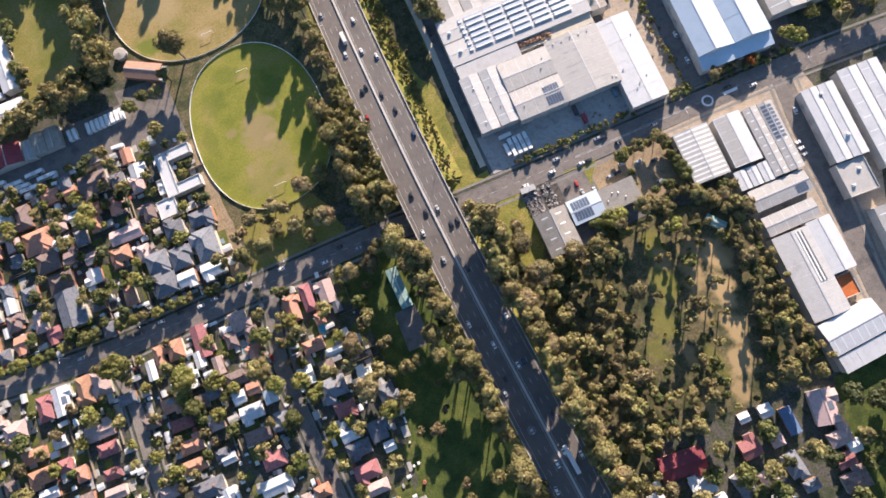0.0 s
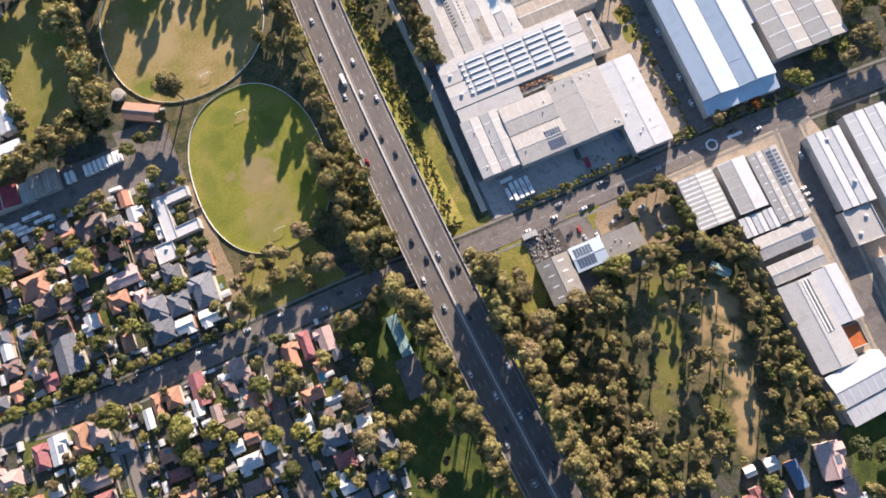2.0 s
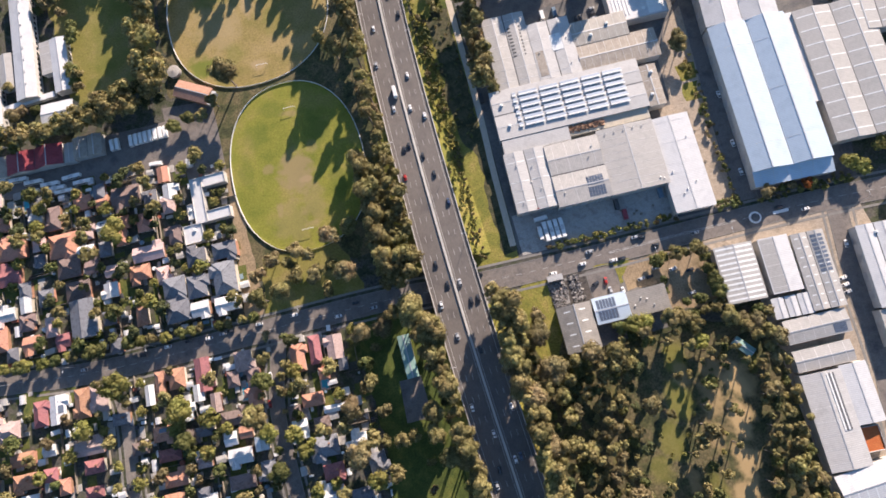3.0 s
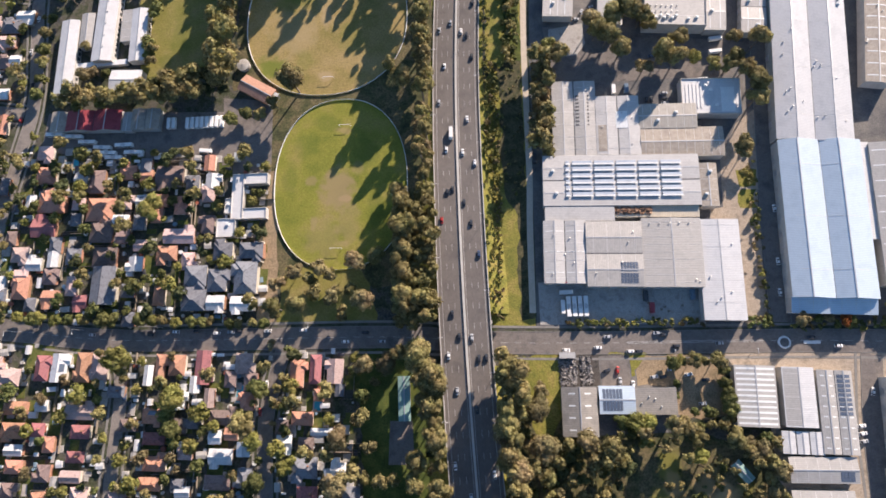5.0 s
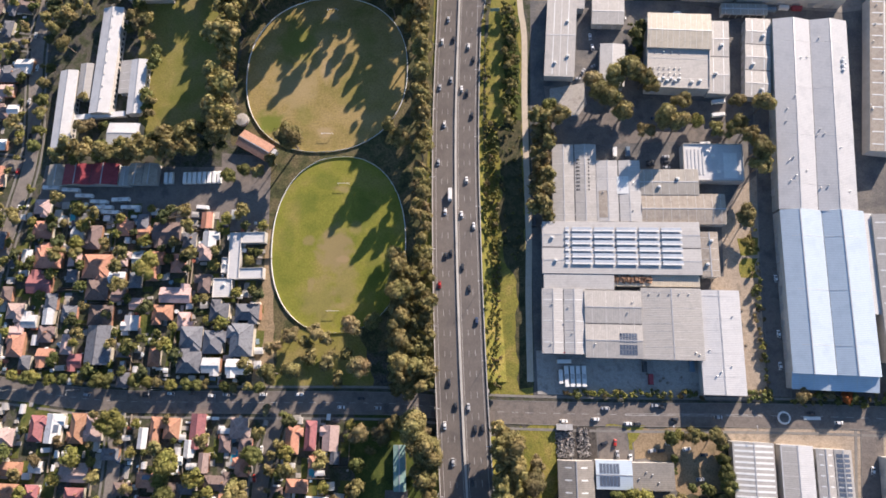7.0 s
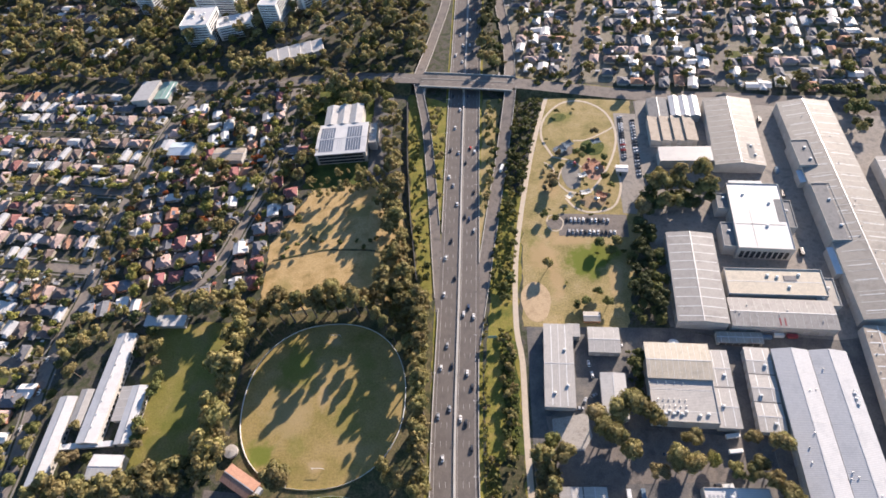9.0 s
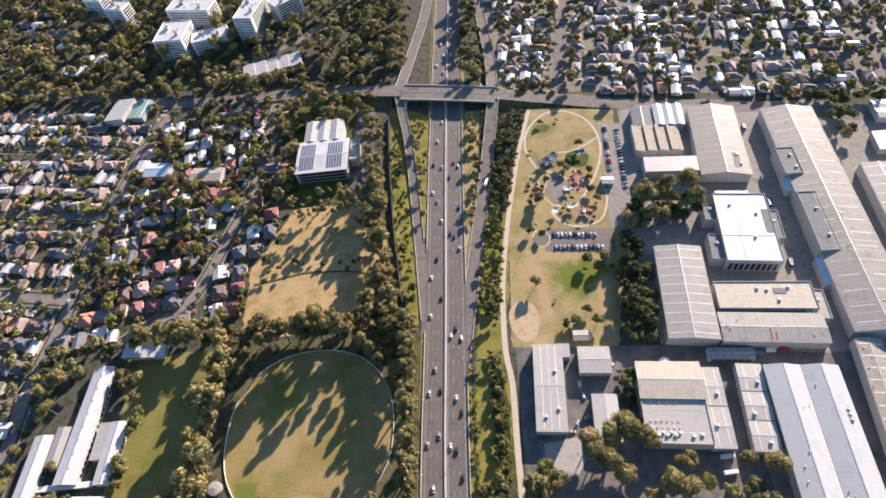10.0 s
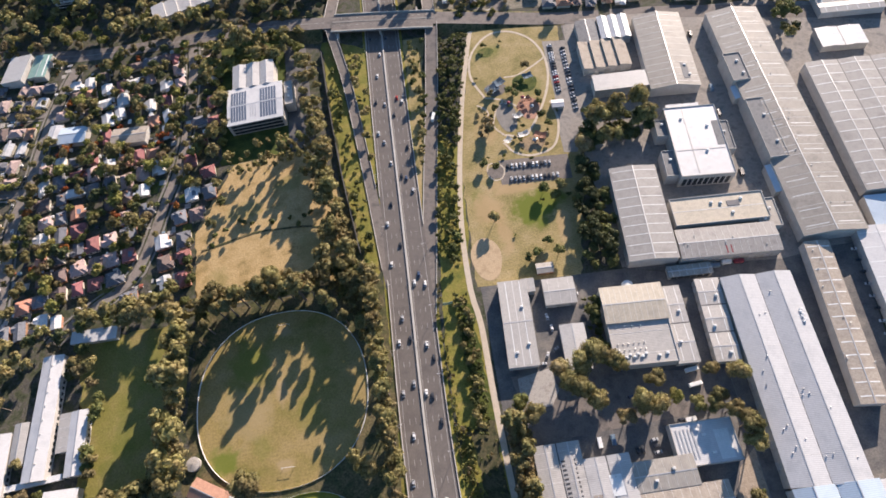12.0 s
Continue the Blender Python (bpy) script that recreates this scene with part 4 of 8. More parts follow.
s = Shed("factory", "large factory with cream roof and grey vented roof", 143.5, 316.5, 38.5, 24, -5.5, 10.5, "sand_roof", "gable", 1, "x", 1.0, category="factory")
s.laps(11, 0.2).openings("w", 2)
t = Shed("factory", "", 141, 291, 38, 27, -5.5, 9.2, "grey_roof", "flat", root=s.root)
t.laps(2, 0.3).vents([(-15 + 3.2 * i, -4 + 4 * (j % 2)) for i in range(6) for j in range(2)]).units([(-14 + 2.4 * i, -7 - 1.6 * (i % 2)) for i in range(7)] + [(8, -9), (13, -8)]).vents([(-14 + 5 * i, 11) for i in range(4)])
s = Shed("annex", "long grey lean-to annex beside the factory", 167, 299, 12.5, 50, -5.5, 7, "grey_roof_x", "gable", 2, "x", 0.4, category="annex")
s.skylights(2, 0.4).openings("e", 5, 3, 3.2).units([(2, 8), (-2, -12)])
s = Shed("unit_block", "row of grey factory units with stepped front", 191, 297.5, 14.5, 54, -7, 6.6, "grey_roof_x", "gable", 3, "x", 0.5, category="factory")
s.skylights(2, 0.5).openings("w", 8, 3.4, 3.4).units([(3, 15), (-3, -5), (2, -22)])
s = Shed("shed", "long low cream open-sided shed", 188, 333.5, 28, 7.5, -5, 4.2, "cream_roof", "gable", 1, "x", 0.5, category="shed")
s.laps(6, 0.2).openings("s", 6, 3.6, 3.2, mat="steel")
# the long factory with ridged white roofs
# White roof; its blue cast is painted sky reflection.
s = Shed("long_factory", "long white double-ridged factory, sky blue mixed into its roof colour", 210.6, 149.5, 45.5, 93, -3, 9.2, "cool_roof", "gable", 2, "y", 3.3, category="factory", ridge=0.41)
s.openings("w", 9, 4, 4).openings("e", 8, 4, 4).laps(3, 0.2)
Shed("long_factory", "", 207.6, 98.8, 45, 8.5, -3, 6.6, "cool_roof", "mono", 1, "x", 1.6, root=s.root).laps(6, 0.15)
Shed("long_factory", "", 236.5, 165, 8, 58, -3, 7.6, "white_roof", "mono", 1, "y", -0.6, root=s.root)
s = Shed("long_factory", "long pale grey double-ridged factory with roof vents", 217.5, 258, 43, 124, -5.5, 9.2, "factory_roof", "gable", 2, "y", 2.7, category="factory")
s.laps(4, 0.25).vents(dotted(7, 18, 38, 112)).openings("w", 10, 4, 4)
for k in range(6):
    s.units([(17.5 + (k % 2), 28 + k * 1.6)])
s = Shed("factory", "grey double-gabled factory with pale skylight strips", 261, 150, 44, 84, -3, 8.4, "grey_roof", "gable", 2, "y", 2.0, category="factory")
s.skylights(9, 0.7).openings("s", 4)
s = Shed("factory", "narrow grey factory with pale skylight strips", 262.5, 283, 15, 104, -9, 8, "tan_roof", "gable", 1, "y", 0.8, category="factory")
s.skylights(13, 0.7).vents(dotted(8, 10, 18, 100))
s = Shed("factory", "narrow white-roofed factory beside parked cars", 303, 286, 24, 104, -9, 7.5, "white_roof", "gable", 1, "y", 0.9, category="factory")
s.skylights(10, 0.6).openings("w", 10, 3.4, 3.6)
s = Shed("factory", "large grey factory with rows of skylight strips", 290, 200, 34, 62, -6, 8.5, "grey_roof", "gable", 2, "y", 1.2, category="factory")
s.skylights(8, 0.7)
# the north-east works
s = Shed("works", "pale grey works building with long skylights", 171.2, 379.8, 32, 74, -7, 10, "works_grey", "gable", 1, "y", 2.0, category="factory")
s.skylights(10, 0.45).openings("w", 5)
s = Shed("works", "cream flat-roofed works building with a parapet", 221, 371, 62, 21, -6, 9.4, "sand_roof", "flat", category="factory")
s.laps(1, 0.5).units([(-4, 5), (2, 4), (8, -4), (16, 6)]).strip("roof_sheet", "dark_roof", 6, 14, 1, 5, 0.3)
s = Shed("works", "grey ribbed works building facing the lane", 217.5, 347, 64, 21, -6.5, 9, "works_grey", "gable", 1, "x", 0.9, category="factory")
s.laps(14, 0.12).vents(dotted(9, 6, 60, 15)).openings("s", 6)
s.strip("roof_rib", "red_roof", -3, -2.2, -9.5, -4, 0.1).strip("roof_rib", "red_roof", 0, 0.8, -9.5, -4, 0.1)
s = Shed("works", "small cream works hall at the lane's end", 251, 362, 14, 22, -6.5, 7.5, "cream_roof", "flat", category="factory")
s.units([(2, 3), (-3, -5)])
s = Shed("office_works", "bright white flat-roofed works with colonnade wall", 227.5, 427, 37, 62, -8, 12.5, "white_roof", "flat", category="factory")
s.openings("s", 9, 2.6, 7.5, 1.5, "window", "glass").openings("e", 9, 3, 6, 3, "window", "glass").units([(-8, 20), (4, -10), (9, 12)])
# Side blocks take the dark grey as painted shade.
for uu, vv, ww, dd in ((-21.5, 15, 10, 15), (-22, -17, 10, 22), (20.5, 4, 9, 26)):
    q = pose(227.5, 427, 0, 0, 0, -8) @ Vector((uu, vv, 0))
    Shed("office_works", "", q.x, q.y, ww, dd, -8, 10, "membrane", "flat", root=s.root).units([(0, 3)])
for uu in (-13, -7, -1, 5):
    q = pose(227.5, 427, 0, 0, 0, -8) @ Vector((uu, 32.5, 0))
    Shed("office_works", "", q.x, q.y, 5, 4, -8, 11.6, "white_roof", "mono", 1, "y", 0.5, root=s.root)
s.strip("roof_sheet", "pale_roof", -17, 17, -9, -8.2, 0.15).strip("roof_sheet", "pale_roof", -6, -5.2, -29, 29, 0.15).strip("roof_sheet", "membrane", 12.5, 17.5, -6, 16, 0.1)
s = Shed("works", "grey works hall with steep sawtooth rooflights", 191.8, 532, 38, 30, -5, 6.6, "tan_roof", "saw", 4, "y", 1.7, category="factory")
s.openings("s", 4)
s = Shed("works", "white vaulted works roof beside the main road", 208.2, 559, 24, 26, -7, 7.4, "white_roof", "gable", 3, "y", 1.4, category="factory")
s = Shed("works", "low blue-grey works hall beside the park", 186.3, 559, 17, 29, -6, 6.0, "membrane", "gable", 1, "y", 1.2, category="factory")
s = Shed("works", "cream-roofed works shed with pale blue wall", 194, 498.5, 41, 15, -6, 9, "pale_roof", "mono", 1, "x", 0.6, category="factory")
s.openings("s", 5, 3.5, 4)
s = Shed("works", "large cream works hall with central ridge", 238.2, 521.2, 37.5, 80.5, -8.2, 9, "works_roof", "gable", 1, "y", 3.4, category="factory")
s.laps(12, 0.2).strip("roof_sheet", "membrane", 7, 12, -34, -18, 0.2).units([(10, -20), (12, -30)])
s = Shed("long_works", "very long cream and grey works hall with central ridge", 293.8, 443, 40.5, 212, -4.9, 9.6, "works_roof", "gable", 1, "y", 3.8, category="factory", ridge=0.48)
s.laps(26, 0.22).skylights(18, 0.5, 3.0).vents(dotted(10, 14, 28, 190)).openings("w", 12)
for vv, ll, uu in ((43, 28, -16.5), (-17, 54, -14.5)):
    q = pose(293.8, 443, 0, 0, 0, -4.9) @ Vector((uu, vv, 0))
    Shed("long_works", "", q.x, q.y, 13, ll, -4.9, 11.6, "membrane", "flat", root=s.root).units([(2, ll * 0.2), (3, -ll * 0.25)])
for vv, ll in ((22, 12), (-58, 22)):
    q = pose(293.8, 443, 0, 0, 0, -4.9) @ Vector((-21.8, vv, 0))
    Shed("long_works", "", q.x, q.y, 4, ll, -4.9, 6.4, "cool_roof", "mono", 1, "y", 1.2, root=s.root)
s = Shed("works", "huge grey works roof with rows of skylight strips", 361.5, 417, 72, 117, -6.5, 9, "works_grey", "gable", 3, "y", 1.2, category="factory")
s.skylights(13, 0.6)
Shed("works", "", 333, 347, 36, 22, -6.5, 6, "cool_roof", "mono", 1, "x", 1.2, root=s.root)
s = Shed("works", "white-roofed works store beside rusty sheds", 374, 502, 34, 20, -8, 6, "white_roof", "gable", 2, "y", 0.8, category="factory").skylights(4, 0.6)
s = Shed("works", "grey and white works store", 398, 537, 50, 22, -8, 6, "grey_roof", "gable", 2, "x", 0.8, category="factory").skylights(6, 0.6)
# the office beside the ramp
s = Shed("office", "white-roofed glass-fronted office with solar arrays", -97.5, 548.5, 46, 39, 0, 12, "white_roof", "gable", 1, "x", 0.6, category="office building")
s.panels(-20.5, -7, -16.5, -0.6, 6, 1, 0.55).panels(-20.5, -7, 0.6, 15.5, 6, 1, 0.55).panels(4, 18, -16.5, -0.6, 6, 1, 0.55).panels(4, 18, 0.6, 15.5, 6, 1, 0.55).panels(-4.5, 1.5, -15, -1, 3, 1, 1.4, "vent").openings("s", 10, 4.1, 2.4, 8.2, "window", "glass").openings("s", 10, 4.1, 2.4, 4.6, "window", "glass").openings("s", 10, 4.1, 2.4, 1.0, "window", "glass").openings("e", 6, 4.4, 2.4, 8.2, "window", "glass")
Shed("office", "", -99, 582, 35, 27, 0, 11.6, "pale_roof", "gable", 3, "y", 1.5, root=s.root).laps(3, 0.2)
Shed("office", "", -70, 556, 7, 26, 0, 9, "grey_roof", "flat", root=s.root).units([(0, 5), (0, -4)])
# small factories south of the cross street
s = Shed("workshop", "tan fibre-roofed workshop with pale skylights beside a scrap yard", 64.6, 44, 19, 26, -1, 5.6, "works_roof", "gable", 1, "y", 2.6, category="workshop")
s.skylights(4, 0.8, 2.6)
s = Shed("workshop", "pale blue-grey workshop roof with solar panels", 85.3, 50, 19, 14.5, -1, 5.8, "cool_roof", "gable", 1, "x", 0.8, category="workshop")
s.panels(-8, 3, -6, -0.5, 6, 1, 0.3).panels(-8, 3, 0.6, 6, 6, 1, 0.3)
s = Shed("workshop", "brown weathered workshop roof", 106.5, 49, 22, 14, 0, 5, "works_roof", "mono", 1, "x", 0.5, category="workshop")
s.vents(dotted(12, 4, 18, 10))
s = Shed("warehouse", "grey warehouse crossed by white skylight strips", 159.6, 51, 21, 32, -3, 6.6, "grey_roof", "gable", 1, "y", 1.0)
s.skylights(11, 1.1, 0.4).openings("n", 2)
s = Shed("warehouse", "grey and bright white warehouse roof", 182, 50, 16, 31, -3, 6.8, "white_roof", "gable", 1, "y", 1.0)
s.strip("roof_sheet", "grey_roof", -7.8, -0.4, -15, 15, 0.05).laps(5, 0.2).openings("n", 2)
s = Shed("warehouse", "grey warehouse with solar rows beside the street", 200.5, 42, 17.5, 43, -3, 6.6, "grey_roof_x", "gable", 2, "y", 0.8)
s.panels(0.8, 8, -2, 20, 2, 9, 0.8).skylights(8, 0.7, 1.2).openings("e", 4, 3.4, 3.4)
s = Shed("warehouse", "low white ribbed warehouse roof", 180.5, 26.3, 20.5, 11, -3, 6.2, "white_roof", "gable", 3, "y", 0.4)
s.laps(2, 0.2)
s = Shed("warehouse", "grey warehouse with dark solar panels on it", 189, 12.5, 34, 12.5, -1, 6, "grey_roof", "gable", 1, "x", 0.9)
s.laps(6, 0.15).panels(8, 15, -5.5, -0.6, 4, 2, 0.15)
s = Shed("warehouse", "pale grey low warehouse", 187, -3.6, 31, 11, -1, 5.6, "grey_roof", "gable", 1, "x", 0.7)
s.laps(4, 0.3)
s = Shed("factory", "pale blue-grey factory with long rooflight slots", 180, -36, 21, 50, -2, 7, "pale_roof", "gable", 1, "y", 1.2, category="factory")
for k in range(4):
    s.strip("rooflight", "dark_roof" if k % 2 else "white", 2.4 + 1.1 * k, 3.2 + 1.1 * k, -6, 24, 0.3)
s.laps(7, 0.15)
s = Shed("factory", "white ribbed factory roof", 198, -26, 14, 31, -2, 6.8, "white_roof", "gable", 1, "y", 0.8, category="factory").laps(5, 0.2)
s = Shed("canopy", "rust-red flat canopy roof in a yard", 195, -50, 12, 13, -2, 4, "rust", "flat", category="canopy")
s = Shed("factory", "bright white factory roof with skylight strips", 186, -71, 33, 18, 4, 7, "white_roof", "gable", 1, "x", 1.4, category="factory").skylights(7, 0.7)
s = Shed("factory", "pale ribbed factory roof beside the bush", 187, -86, 32, 9, 4, 5.6, "white_roof", "mono", 1, "x", 0.8, category="factory").laps(8, 0.3)
s = Shed("factory", "grey and white factory roof with framed porch", 236, 36, 19, 46, -4, 7, "white_roof", "gable", 2, "y", 0.7, category="factory")
s.laps(5, 0.3).units([(0, 18), (3, -10)]).openings("w", 4)
s = Shed("factory", "long white-roofed factory beside the street", 262, 30, 24, 62, -4, 7.4, "white_roof", "gable", 2, "y", 0.8, category="factory").skylights(7, 0.7)
s = Shed("factory", "grey flat factory roof at the street corner", 231, 2, 17, 20, -4, 6, "grey_roof", "flat", category="factory").units([(3, 4), (-4, -4)])
s = Shed("factory", "pale grey factory roof beside the street", 240, -46, 26, 54, -5, 7, "grey_roof", "gable", 2, "y", 0.9, category="factory").skylights(6, 0.7)
# school, club and yard buildings in the west
s = Shed("school_building", "long white-roofed school building", -268, 283, 12.3, 60, 0.5, 5.6, "white_roof", "gable", 1, "y", 1.4, category="school")
s.openings("w", 14, 2.2, 1.6, 1.2, "window", "glass").openings("e", 14, 2.2, 1.6, 1.2, "window", "glass")
Shed("school_building", "", -256, 305, 9, 26, 0.5, 5, "grey_roof", "gable", 1, "y", 1.0, root=s.root)
s = Shed("school_building", "long white-roofed school building with vents", -241.5, 320, 14, 80, -1, 6.4, "white_roof", "gable", 1, "y", 1.6, category="school")
s.openings("w", 18, 2.2, 1.6, 1.4, "window", "glass").openings("e", 18, 2.2, 1.6, 1.4, "window", "glass").vents([(1.2, -30 + 9 * i) for i in range(8)])
s = Shed("school_building", "pale white-roofed classroom block", -217.8, 299, 10.8, 40, 0.5, 5.2, "white_roof", "gable", 1, "y", 1.2, category="school")
s.openings("e", 9, 2.2, 1.6, 1.2, "window", "glass")
Shed("school_building", "", -227, 307, 8, 24, 0.5, 4.8, "grey_roof", "mono", 1, "y", 0.4, root=s.root).laps(4, 0.2)
s = Shed("covered_walk", "narrow white covered walkway between classrooms", -246, 279.6, 40, 3, 2, 3, "white", "mono", 1, "x", 0.2, category="walkway")
s = Shed("school_hall", "pale white school hall roof", -223.3, 264.2, 21.5, 15, -3, 5.6, "white_roof", "gable", 1, "x", 1.3, category="school").laps(4, 0.15)
s = Shed("school_shed", "long white flat-roofed shed beside the playing field", -216, 371, 32, 8.5, -3, 4.4, "white_roof", "mono", 1, "x", 0.4, category="shed").laps(6, 0.12)
s = Shed("depot", "faded red metal-roofed depot beside a bus yard", -243, 236.3, 38, 14, -2, 5, "red_roof", "gable", 2, "y", 2.6, category="depot")
Shed("depot", "", -268, 237, 11, 14, -2, 4.5, "tan_roof", "gable", 1, "y", 1.2, root=s.root)
s = Shed("depot", "grey gabled depot sheds", -207, 235.6, 19, 14, -2, 4.6, "tan_roof", "gable", 2, "y", 1.3, category="depot")
s = Shed("depot", "small grey-green depot shed", -219.5, 234.5, 7, 13, -2, 4.2, "grey_roof", "gable", 1, "y", 1.0, category="depot")
s = Shed("clubhouse", "orange-tiled clubhouse with white porch beside the ovals", -132, 253, 24, 11, -31, 4, "clay", "gable", 1, "x", 1.6, "brick", category="clubhouse")
Shed("clubhouse", "", -122.5, 246.5, 7, 9, -31, 3.6, "white_roof", "mono", 1, "y", 0.3, root=s.root)
s = Shed("hall_building", "white U-shaped flat-roofed hall round a courtyard", -140.5, 178.8, 7.5, 30, 0, 4, "white_roof", "flat", category="hall")
Shed("hall_building", "", -129, 190.3, 15.5, 7, 0, 4, "white_roof", "flat", root=s.root)
Shed("hall_building", "", -129, 167.3, 15.5, 7, 0, 4, "white_roof", "flat", root=s.root)
Shed("hall_building", "", -146.5, 173, 4.5, 10, 0, 3.4, "white_roof", "flat", root=s.root).units([(0, 1)])
s = Shed("kiosk", "small white flat-roofed building beside a lane", -147, 158.6, 12.2, 12, 0, 3.8, "white_roof", "flat", category="kiosk").units([(1, 2)])
s = Shed("sports_shed", "long faded green shed roof in a meadow", -34.2, 52.6, 6.4, 24.5, 1, 3.6, "teal_roof", "gable", 1, "y", 0.6, "timber", category="shed")
s = Shed("shed", "small faded green shed roof in the clearing", 149, 11.5, 5, 11.5, 38, 3, "teal_roof", "gable", 1, "y", 0.7, "timber", category="shed")
s = Shed("park_shelter", "small tin-roofed shelter with reddish walls", 97, 355.5, 11, 7, -4, 3.2, "cream_roof", "gable", 1, "x", 0.7, "brick", category="shelter")
# halls in the far suburb
s = Shed("hall_building", "pale blue low hall roof among houses", -258, 561, 24, 17, -6, 5, "cool_roof", "gable", 1, "x", 1.6, category="hall")
Shed("hall_building", "", -275, 566, 11, 18, -6, 5, "white_roof", "gable", 1, "y", 1.0, root=s.root)
s = Shed("hall_building", "cream sloped hall roof beside the overpass road", -323, 654, 21, 32, -8, 7, "pale_roof", "mono", 1, "y", 2.4, category="hall")
s = Shed("hall_building", "blue-grey hall roof with a white edge", -302, 654, 16, 28, -6, 6, "teal_roof", "gable", 1, "y", 0.8, category="hall").strip("roof_rib", "white", 5, 6, -13, 13, 0.2)
s = Shed("hall_building", "grey pavilion roof among trees in the suburb", -208, 548, 30, 16, -6, 5, "tan_roof", "gable", 1, "x", 1.0, category="hall")
# apartments and hall beyond the overpass
for _x, _y, _w, _d, _h, _a in ((-285, 760, 33, 38, 26, -4), (-247, 762, 40, 22, 16, 10), (-198, 786, 22, 52, 30, -12), (-276, 812, 54, 24, 26, -12), (-163, 803, 18, 34, 24, -50), (-410, 860, 24, 18, 26, -16), (-373, 832, 24, 18, 26, -16)):
    s = Shed("apartment_block", "cream apartment block with rows of balconies", _x, _y, _w, _d, _a, _h, "white_roof", "flat", wall="white", category="apartment block", group="apartment blocks")
    for _f in range(int(_h / 3)):
        s.openings("s", 2, _w * 0.42, 1.5, 1.0 + 3 * _f, "window", "glass").openings("e", 1, _d * 0.8, 1.4, 1.0 + 3 * _f, "window", "glass")
        if _f:
            bm = bmesh.new()
            box(bm, -_w / 2 + 1, _w / 2 - 1, -_d / 2 - 1.3, -_d / 2 - 0.02, 2.75 + 3 * _f, 2.95 + 3 * _f)
            part("balcony", bm, M["white"], s.root, at=s.base)
    s.units([(3, 2), (-5, -3), (6, 5)])
    for _u, _v, _pw in ((-_w * 0.22, _d * 0.12, 5.0), (_w * 0.26, -_d * 0.2, 3.6)):
        q = pose(_x, _y, 0, 0, 0, _a) @ Vector((_u, _v, 0))
        Shed("apartment_block", "", q.x, q.y, _pw, _pw * 0.8, _a, _h + 2.6, "grey_roof", "flat", wall="wall", root=s.root)
s = Shed("hall_building", "pale glazed hall with angled roof sheets", -168, 702, 62, 22, 14, 7, "pale_roof", "back", 5, "y", 1.2, category="hall").laps(2, 0.3)

# ---- houses ----
ROOFS = {
    "orange": material("orange_roof_tiles", [(0.38, 0.19, 0.12), (0.47, 0.255, 0.175), (0.32, 0.165, 0.115)], 2.2, 0.35, 0.85, bump=0.4, fine_amount=0.22, vary=0.2),
    "red": material("dark_red_roof_tiles", [(0.24, 0.095, 0.095), (0.33, 0.145, 0.14), (0.19, 0.085, 0.09)], 2.2, 0.35, 0.85, bump=0.4, fine_amount=0.22, vary=0.2),
    "pink": material("faded_terracotta_tiles", [(0.4, 0.29, 0.265), (0.5, 0.375, 0.345), (0.34, 0.25, 0.235)], 2.4, 0.35, 0.85, bump=0.4, fine_amount=0.2, vary=0.2),
    "brown": material("brown_roof_tiles", [(0.15, 0.11, 0.1), (0.22, 0.165, 0.15), (0.12, 0.092, 0.085)], 2.2, 0.35, 0.85, bump=0.4, fine_amount=0.22, vary=0.2),
    "grey": material("dark_grey_roof_tiles", [(0.125, 0.13, 0.145), (0.19, 0.195, 0.215), (0.105, 0.11, 0.125)], 2.4, 0.35, 0.75, bump=0.35, fine_amount=0.18, vary=0.25),
    "white": material("pale_metal_house_roof", [(0.54, 0.54, 0.54), (0.66, 0.66, 0.65), (0.48, 0.48, 0.48)], 3.0, 0.5, 0.5, bump=0.2, fine_amount=0.1, vary=0.2),
    "maroon": material("maroon_metal_roof", [(0.17, 0.035, 0.045), (0.22, 0.05, 0.06)], 3.0, 0.5, 0.6, bump=0.2, fine_amount=0.12),
    "blue": material("dull_blue_roof", [(0.1, 0.16, 0.26), (0.14, 0.2, 0.31)], 3.0, 0.5, 0.6, bump=0.2, fine_amount=0.12),
}
WORDS = {"orange": "orange terracotta-tiled", "red": "dark red tiled", "pink": "faded pinkish tiled", "brown": "brown-tiled", "grey": "dark grey tiled", "white": "pale metal-roofed", "maroon": "maroon metal-roofed", "blue": "dull blue-roofed"}
M["render_wall"] = material("rendered_house_wall", [(0.42, 0.38, 0.31), (0.52, 0.48, 0.41)], 3, 0.4, 0.9, fine_amount=0.1, vary=0.25)


def roof_faces(w, d, h, pitch, hip, over=0.5):
    """Points and faces of a hip or gable roof over w by d, ridge along the longer side."""
    long_x = w >= d
    a, b = (w / 2 + over, d / 2 + over) if long_x else (d / 2 + over, w / 2 + over)
    top = h + b * pitch
    r = max(0.2, a - b * hip)
    pts = [(-a, -b, h), (a, -b, h), (a, b, h), (-a, b, h), (-r, 0, top), (r, 0, top)]
    low = [(x, y, z - 0.22) for x, y, z in pts[:4]]
    fs = [(0, 1, 5, 4), (2, 3, 4, 5), (1, 2, 5), (3, 0, 4), (0, 1, 7, 6), (1, 2, 8, 7), (2, 3, 9, 8), (3, 0, 6, 9), (6, 7, 8, 9)]
    pts += low
    if not long_x:
        pts = [(-y, x, z) for x, y, z in pts]
    return pts, fs


def add_faces(bm, pts, fs, m=None):
    vs = [bm.verts.new(Vector(p) if m is None else m @ Vector(p)) for p in pts]
    for f in fs:
        bm.faces.new([vs[i] for i in f])


